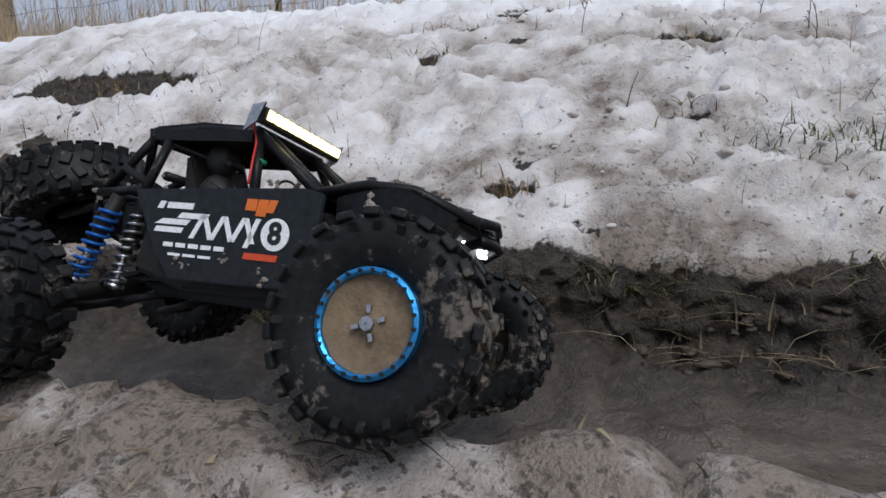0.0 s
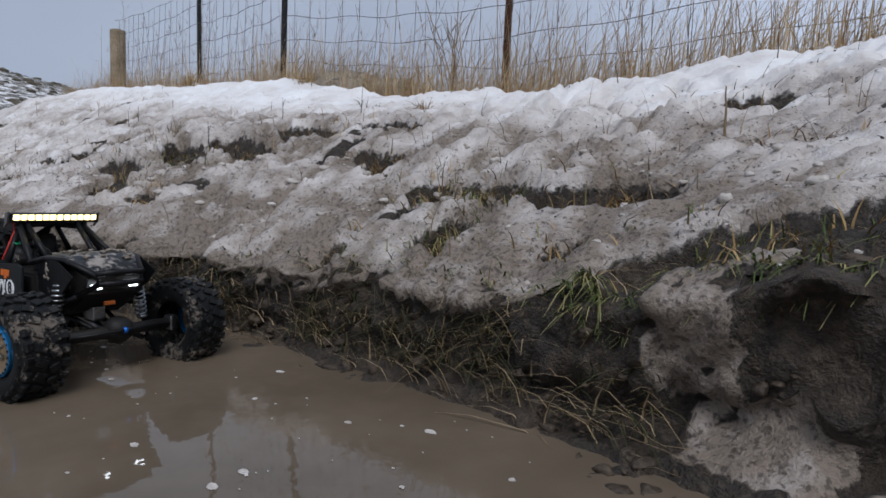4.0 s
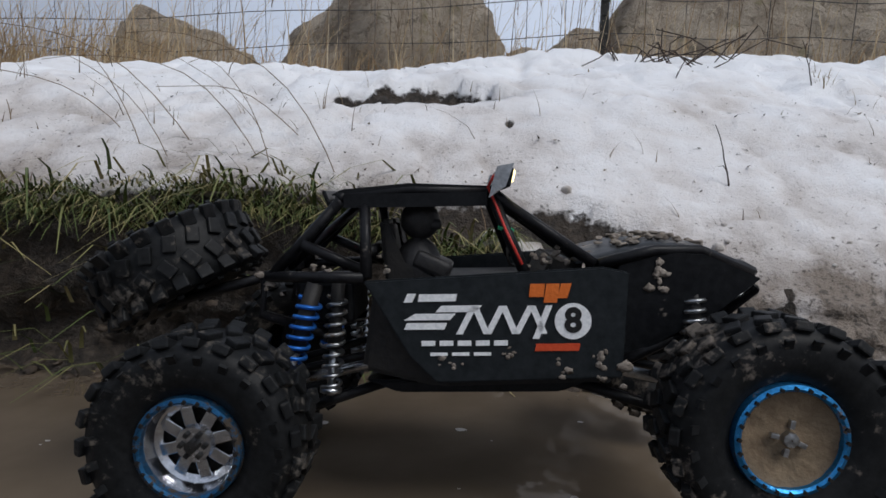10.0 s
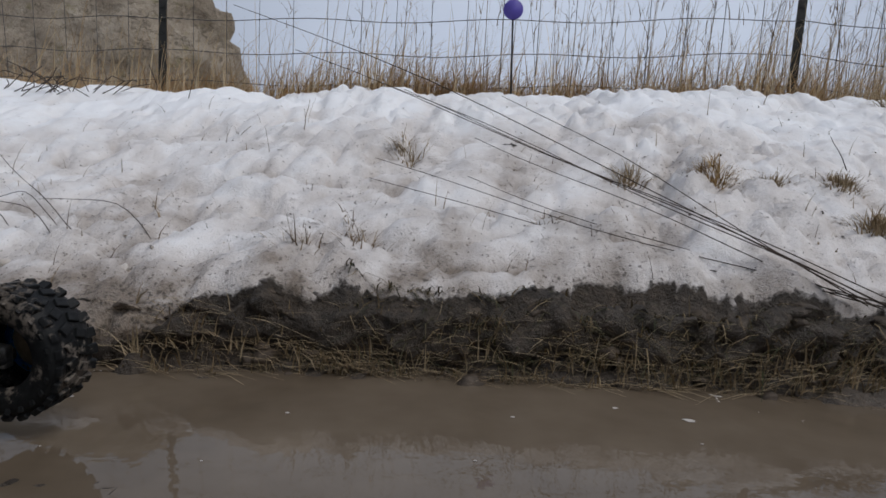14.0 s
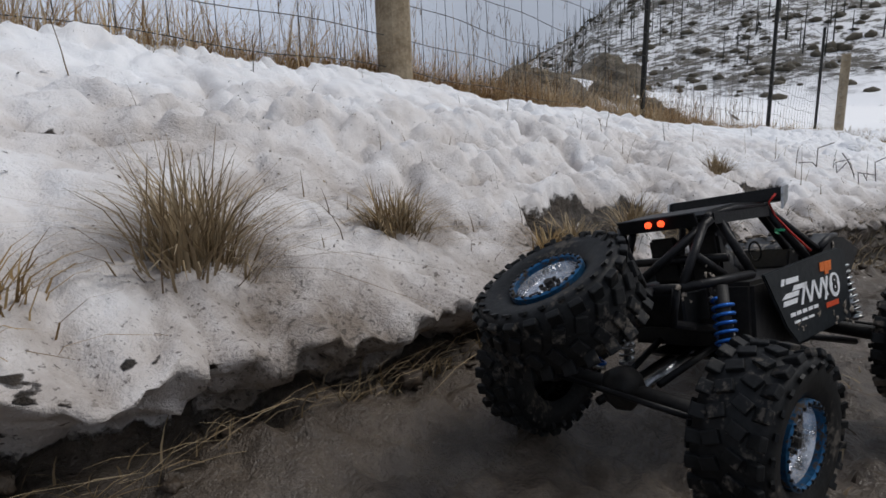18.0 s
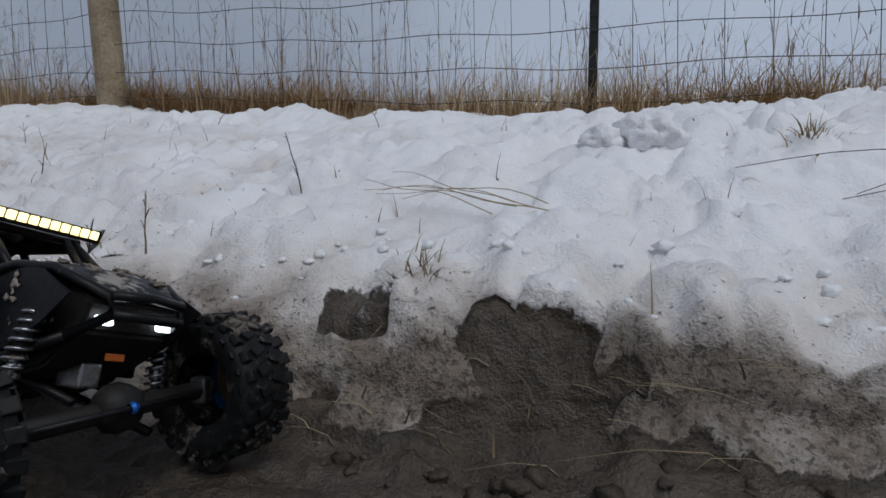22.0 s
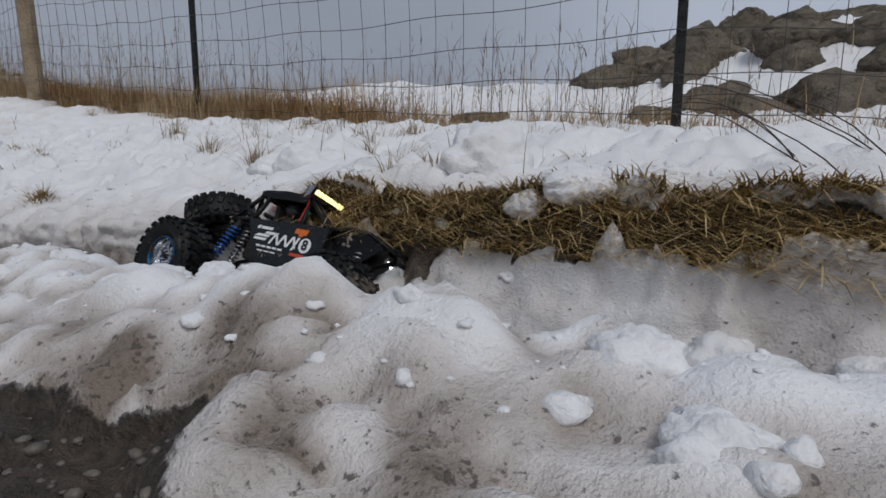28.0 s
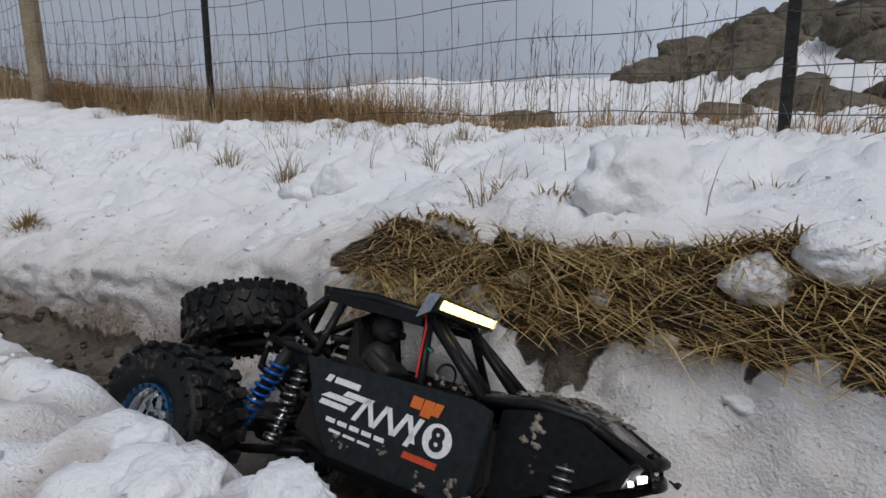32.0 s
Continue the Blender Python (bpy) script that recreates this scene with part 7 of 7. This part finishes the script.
scatter("gravel", "dark gravel pressed into the wet track", "gravel", lumps(2600, 18.0, 19.7, -0.85, -0.30, 1, 0.0015, 0.008) + lumps(5200, -2.6, 9, -0.9, -0.10, 1, 0.002, 0.010) + lumps(420, 1.6, 4.2, -0.95, -0.16, 1, 0.006, 0.017) + lumps(2600, 11, 17, -0.7, -0.12, 1, 0.002, 0.009), M_STONE)
scatter("earth_clods", "wet earth clods fallen from the bank", "clods", lumps(900, -1.8, 1.4, -0.05, 0.10, 3, 0.003, 0.012) + lumps(700, 1.3, 3.4, -0.10, 0.15, 3, 0.003, 0.013) + lumps(400, 3.4, 5.6, -0.10, 0.03, 3, 0.003, 0.012) + lumps(260, 9.1, 11.2, -0.02, 0.06, 3, 0.004, 0.016) + lumps(240, 11.2, 14.6, -0.03, 0.07, 3, 0.004, 0.02) + lumps(160, 15.7, 18.4, -0.10, 0.0, 3, 0.004, 0.014), M_CLOD, 2, 0.75)
scatter("dirty_snow_crumbs", "crumbs of dirty snow on the bank", "snow", lumps(420, -2, 3.4, 0.0, 0.4, 4, 0.003, 0.012, 0.2, False) + lumps(200, 5.4, 9.0, -0.08, 0.1, 4, 0.003, 0.012, 0.2, False), M_SNOW2, 2, 0.5)
scatter("snow_crumbs", "crumbs of clean snow thrown up beside the track", "snow", lumps(120, 16.6, 18.2, -0.35, -0.10, 1, 0.002, 0.008, 0.3, False) + lumps(220, 18.2, 19.9, -0.30, -0.10, 1, 0.002, 0.011, 0.3, False) + lumps(300, 14.6, 19.8, -0.02, 0.15, 4, 0.003, 0.010, 0.2, False), M_SNOW, 2, 0.6)
# clumps that can be told apart
for x, y, s, mat in [(19.06, 1.08, 0.035, M_SNOW), (19.13, 1.10, 0.045, M_SNOW), (18.66, 1.06, 0.016, M_SNOW), (18.83, 1.06, 0.015, M_SNOW), (18.88, 1.26, 0.085, M_SNOW), (18.18, 1.30, 0.055, M_SNOW), (18.27, 1.32, 0.065, M_SNOW), (16.10, 1.27, 0.06, M_SNOW), (16.02, 1.24, 0.04, M_SNOW), (17.15, 1.05, 0.045, M_SNOW), (16.75, 1.02, 0.05, M_SNOW), (19.36, 0.66, 0.03, M_SNOW), (19.42, 0.60, 0.026, M_SNOW), (19.28, 0.70, 0.024, M_SNOW),
                     (19.05, 0.66, 0.022, M_SNOW), (18.85, 0.64, 0.028, M_SNOW), (18.78, 0.66, 0.024, M_SNOW), (18.93, 0.66, 0.026, M_SNOW), (18.62, 0.56, 0.022, M_SNOW), (18.45, 0.52, 0.025, M_SNOW), (19.35, 0.99, 0.045, M_SNOW), (19.18, 0.96, 0.04, M_SNOW), (19.5, 1.0, 0.05, M_SNOW), (18.95, 0.98, 0.03, M_SNOW), (19.15, 1.10, 0.030, M_SNOW), (19.06, 1.03, 0.02, M_SNOW), (19.5, 1.12, 0.04, M_SNOW), (18.92, 1.06, 0.016, M_SNOW), (18.98, 1.10, 0.015, M_SNOW), (12.68, 1.00, 0.055, M_SNOW2), (12.77, 0.98, 0.045, M_SNOW2), (12.86, 0.96, 0.048, M_SNOW2), (12.94, 0.94, 0.03, M_SNOW2),
                     (2.4, 0.88, 0.022, M_SNOW2), (2.1, 0.9, 0.02, M_SNOW2), (1.7, 0.95, 0.022, M_SNOW2), (5.35, 1.12, 0.04, M_SNOW2), (5.6, 1.1, 0.05, M_SNOW2), (9.86, 0.86, 0.03, M_SNOW2),
                     (12.55, 1.0, 0.04, M_SNOW2), (16.86, 0.53, 0.028, M_SNOW), (16.55, 0.50, 0.025, M_SNOW2), (8.05, 0.72, 0.04, M_SNOW2), (8.8, 0.80, 0.028, M_SNOW2)]:
    bm = bmesh.new()
    bmesh.ops.create_icosphere(bm, subdivisions=4, radius=1.0)
    off = Vector((sr.random() * 40, 3.0, 7.0))
    wide = (s * sr.uniform(0.95, 1.25), s * sr.uniform(0.85, 1.05), s * (0.95 if s > 0.06 else sr.uniform(0.6, 0.8)))
    for v in bm.verts:
        p = v.co.normalized()
        k = 1 + 0.26 * noise.fractal(p * 1.3 + off, 0.9, 2.0, 4) - 0.22 * abs(noise.noise(p * 3.1 + off)) - 0.10 * abs(noise.noise(p * 7.0 + off))
        v.co = Vector((p.x * wide[0] * k, p.y * wide[1] * k, p.z * wide[2] * k))
    ob = mesh_ob("snow_lump", bm, mat, True)
    ob.matrix_basis = pose(x, y, ground_z(x, y) + s * (0.35 if x > 18.5 and 1.03 < y < 1.15 else -0.05), 0, 0, sr.uniform(0, 180))
    tagged(ob, "rounded lump of clean snow on the bank" if mat is M_SNOW else "lump of dirty snow at the foot of the bank", "snow lump", "snow lumps")

# flecks of foam on the puddles
foam = []
for x0, x1 in WET:
    for k in range(420 if x0 < 0 else 120):
        x = pr.uniform(x0 + 0.2, x1 - 0.2) if k % 3 else pr.normal(0.5 * (x0 + x1) - 1.0, 0.45)
        y = station(x, 1) + pr.uniform(-0.25, 0.25)
        if ground_z(x, y) < water_z(x):
            foam.append((x, y, water_z(x) + 0.0008, 0.0012 + 0.0075 * pr.rand() ** 4))
bm = bmesh.new()
for x, y, z, s in foam:
    n = 7
    bm.faces.new([bm.verts.new((x + s * pr.uniform(0.7, 1.5) * math.cos(6.283 * k / n), y + s * pr.uniform(0.6, 1.0) * math.sin(6.283 * k / n), z)) for k in range(n)])
tagged(mesh_ob("foam_flecks", bm, M_SNOW2), "flecks of pale foam floating on the puddles", "foam", kind="stuff")

# bare conifers on the far right-hand hill, shrubs on the left one
M_FAR = plain("far_conifer", (0.025, 0.028, 0.022), (0.06, 0.058, 0.05), 0.5, 0.9, 0, 0)
tr = random.Random(33)
bm = bmesh.new()
for k in range(760):
    ang, r = radians(tr.uniform(44, 100)), tr.uniform(60, 190)
    x, y = 8 + r * math.sin(ang), r * math.cos(ang)
    z = ground_z(x, y)
    h = tr.uniform(1.6, 5.0)
    if tr.random() < 0.88:
        add_tube(bm, [(x, y, z - 1), (x + tr.uniform(-0.3, 0.3), y, z + h)], 0.085, 4, [1, 0.35])
    else:
        h *= 0.7
        for j in range(9):
            u, a = tr.random(), tr.uniform(0, 6.28)
            q = h * 0.20 * (1.05 - u)
            add_tube(bm, [(x, y, z + h * (0.15 + 0.85 * u)), (x + q * math.cos(a), y + q * math.sin(a), z + h * (0.08 + 0.85 * u))], h * 0.05 * (1.15 - u), 5, [1.0, 0.5])
        add_tube(bm, [(x, y, z - 1), (x, y, z + h * 1.05)], 0.10, 4, [1, 0.2])
tagged(mesh_ob("far_conifers", bm, M_FAR), "sparse burnt and living conifers on the far hill", "trees", kind="stuff")
scrub_items = []
for k in range(1500):
    ang, r = radians(tr.uniform(-125, -58)), tr.uniform(45, 170)
    x, y = 8 + r * math.sin(ang), r * math.cos(ang)
    scrub_items.append((x, y, ground_z(x, y), tr.uniform(0.2, 0.7)))
for k in range(900):
    ang, r = radians(tr.uniform(44, 95)), tr.uniform(45, 150)
    x, y = 8 + r * math.sin(ang), r * math.cos(ang)
    scrub_items.append((x, y, ground_z(x, y), tr.uniform(0.2, 0.6)))
M_SCRUB = plain("sage_scrub", (0.05, 0.045, 0.03), (0.13, 0.11, 0.08), 1, 0.9, 0, 0)
scatter("hill_scrub", "low sage scrub dotting the snowy far hills", "shrubs", scrub_items, M_SCRUB, 1, 0.7)
# ---------------------------------------------------------------- the things that move
buggy, axles, wheels = build_buggy()
driver = build_driver()

# seconds, place, roll, pitch, turn of the buggy
DRIVE = [
    (0.0, -2.121, 0.297, 0.067, -16.5, 5.1, -0.3),
    (0.5, -1.823, 0.426, -0.000, -15.3, 0.2, 4.6),
    (1.0, -1.515, 0.461, 0.002, -13.5, 2.4, 4.5),
    (1.5, -1.238, 0.424, -0.016, -12.5, 2.5, 4.6),
    (2.0, -0.959, 0.418, -0.029, -14.2, -0.6, -0.1),
    (3.0, -0.184, 0.510, -0.039, -1.3, -4.2, 5.7),
    (4.0, 0.422, 0.697, -0.075, -1.1, -1.0, 10.6),
    (4.5, 0.745, 0.799, -0.078, 1.3, 0.8, 12.5),
    (6.5, 1.915, 0.467, 0.004, 7.6, -4.5, 0.9),
    (7.0, 2.307, 0.473, 0.004, 7.6, 2.5, 4.7),
    (7.5, 2.765, 0.580, -0.003, 3.7, -0.1, 19.2),
    (8.0, 3.296, 0.708, 0.008, 0.8, -0.4, 9.7),
    (8.5, 3.883, 0.692, 0.025, 3.0, -1.5, 1.1),
    (9.0, 4.557, 0.739, 0.056, 0.3, -5.8, 6.0),
    (9.5, 4.912, 0.630, 0.027, -5.1, -3.1, 3.7),
    (10.0, 5.392, 0.817, 0.067, -0.3, -2.3, 0.2),
    (10.5, 5.860, 0.843, 0.068, -4.2, 0.2, -1.5),
    (11.0, 6.218, 0.820, 0.077, -1.8, -1.1, -5.9),
    (11.5, 6.625, 0.790, 0.078, -6.0, 1.2, -7.8),
    (12.0, 7.029, 0.708, 0.098, -9.7, -4.4, -12.5),
    (12.5, 7.420, 0.660, 0.089, -10.1, -0.7, -10.1),
    (13.0, 7.908, 0.617, 0.097, -12.2, 1.4, -3.6),
    (13.5, 8.598, 0.491, 0.182, -4.2, 6.5, 0.8),
    (14.0, 8.841, 0.495, 0.166, -0.4, 2.8, -2.3),
    (14.5, 9.187, 0.597, 0.157, 0.4, -4.4, -6.0),
    (15.0, 9.575, 0.639, 0.146, -3.0, -7.3, -9.0),
    (15.5, 9.965, 0.643, 0.157, -8.0, 1.0, -1.1),
    (17.5, 12.018, 0.750, 0.153, -12.4, 4.4, -11.1),
    (18.0, 12.393, 0.700, 0.126, -13.3, 2.6, -9.3),
    (18.5, 12.745, 0.676, 0.098, -9.4, 3.9, -5.1),
    (19.0, 13.102, 0.650, 0.056, -11.6, 3.7, -5.7),
    (19.5, 13.442, 0.559, 0.042, -11.9, 4.2, -5.4),
    (20.0, 13.839, 0.507, 0.003, -17.3, 2.6, -8.3),
    (20.5, 14.242, 0.464, -0.011, -20.1, 1.0, -7.1),
    (21.0, 14.670, 0.486, -0.047, -17.6, 3.8, -5.1),
    (21.5, 15.107, 0.434, -0.059, -19.4, -0.9, -10.4),
    (22.0, 15.540, 0.477, -0.091, -19.5, -1.6, -5.0),
    (22.5, 15.904, 0.557, -0.120, -16.9, 3.6, 0.1),
    (23.0, 16.177, 0.599, -0.084, -18.5, -0.4, -2.0),
    (24.0, 16.959, 0.619, -0.071, -23.9, 0.5, -0.6),
    (24.5, 17.615, 0.641, -0.061, -30.7, -0.8, 2.6),
    (25.0, 17.873, 0.733, -0.059, -35.6, -6.0, -3.6),
    (25.5, 18.252, 0.746, -0.050, -37.5, -1.9, 2.6),
    (26.0, 18.668, 0.828, -0.055, -39.1, -1.8, 2.8),
    (26.5, 18.686, 0.905, -0.102, -29.6, 3.1, 9.8),
    (28.5, 18.662, 0.926, -0.086, -28.0, 4.3, 4.3),
    (30.0, 18.676, 0.927, -0.088, -23.2, 4.0, 7.1),
    (31.0, 18.683, 0.912, -0.102, -24.7, 4.4, 6.5),
    (31.5, 18.746, 0.881, -0.130, -24.6, 5.4, 6.3),
    (32.0, 18.818, 0.822, -0.113, -24.7, 4.7, 6.2),
]


def drive_at(t):
    """The buggy's pose at a time, gliding through DRIVE."""
    ts = [r[0] for r in DRIVE]
    k = max(i for i in range(len(ts)) if ts[i] <= t + 1e-9)
    k = min(k, len(ts) - 2)
    a, b = DRIVE[k], DRIVE[k + 1]
    h = b[0] - a[0]
    u = (t - a[0]) / h
    p, n = DRIVE[max(k - 1, 0)], DRIVE[min(k + 2, len(DRIVE) - 1)]
    out = []
    for j in range(1, 7):
        m0 = (b[j] - p[j]) / max(b[0] - p[0], 1e-6) * h
        m1 = (n[j] - a[j]) / max(n[0] - a[0], 1e-6) * h
        out.append((2 * u ** 3 - 3 * u ** 2 + 1) * a[j] + (u ** 3 - 2 * u ** 2 + u) * m0 + (-2 * u ** 3 + 3 * u ** 2) * b[j] + (u ** 3 - u ** 2) * m1)
    return out


STEER = [(0, 0), (1.5, 2), (2.0, 8), (4.5, 6), (6.5, -6), (7.0, 12), (8.0, 14), (8.5, -4), (9.0, -12), (10.0, 0), (12.0, 0), (24.0, 0), (24.6, -10), (25.0, -30), (25.5, 2), (26, 12), (26.4, 10), (28.5, 0), (32, 0)]
# body lean that the axles do not follow: front, rear
LEAN = [(0, -4, 8), (0.7, 2, 8), (1.5, 6, 8), (3, 0, 0), (8.0, 0, 0), (9, -5, 0), (11, 2, 2), (11.5, 0, 2), (12, -3, -2), (12.5, 0, 2), (13.0, 0, 4), (13.5, 3, 3), (17.5, 8, 8), (20.0, 12, 10), (22.5, 12, 10), (24.0, 16, 10), (24.6, 8, 12), (25.0, -10, 14), (25.5, 6, 12), (26.0, -3, 9), (26.5, 6, 8), (28.5, 8, 6), (30.8, 8, 5), (31.5, 10, 1), (32, 10, 0)]


def table(rows, t, k=1):
    return float(np.interp(t, [r[0] for r in rows], [r[k] for r in rows]))


def motions():
    body, spins = [], 0.0
    ends = {id(w): [] for w, _, _ in wheels}
    tilt = {id(a): [] for a in axles}
    last = None
    n = 320
    for i in range(n + 1):
        t = i / 10
        x, y, z, rx, ry, rz = drive_at(t)
        body.append((t, pose(x, y, z, rx, ry, rz)))
        if last is not None:
            step = math.hypot(x - last[0], y - last[1]) * (1 if x >= last[0] else -1)
            spins += min(max(step, -0.09), 0.09) / R_W
        last = (x, y)
        for a, sx in zip(axles, (-1, 1)):
            lean = table(LEAN, t, 1 if sx > 0 else 2)
            tilt[id(a)].append((t, pose(sx * X_AX, 0, R_W + 0.011) @ pose(0, 0, 0, lean, 0, 0)))
        for w, sx, s in wheels:
            lean = table(LEAN, t, 1 if sx > 0 else 2)
            steer = table(STEER, t) if sx > 0 else 0.0
            m = pose(sx * X_AX, 0, R_W + 0.011) @ pose(0, 0, 0, lean, 0, 0) @ pose(0, s * Y_W, 0, 0, 0, steer)
            ends[id(w)].append((t, m @ Matrix.Rotation(spins, 4, "Y")))
    walk(buggy, body)
    walk(driver, body)
    for a in axles:
        walk(a, tilt[id(a)])
    for w, _, _ in wheels:
        walk(w, ends[id(w)])


motions()
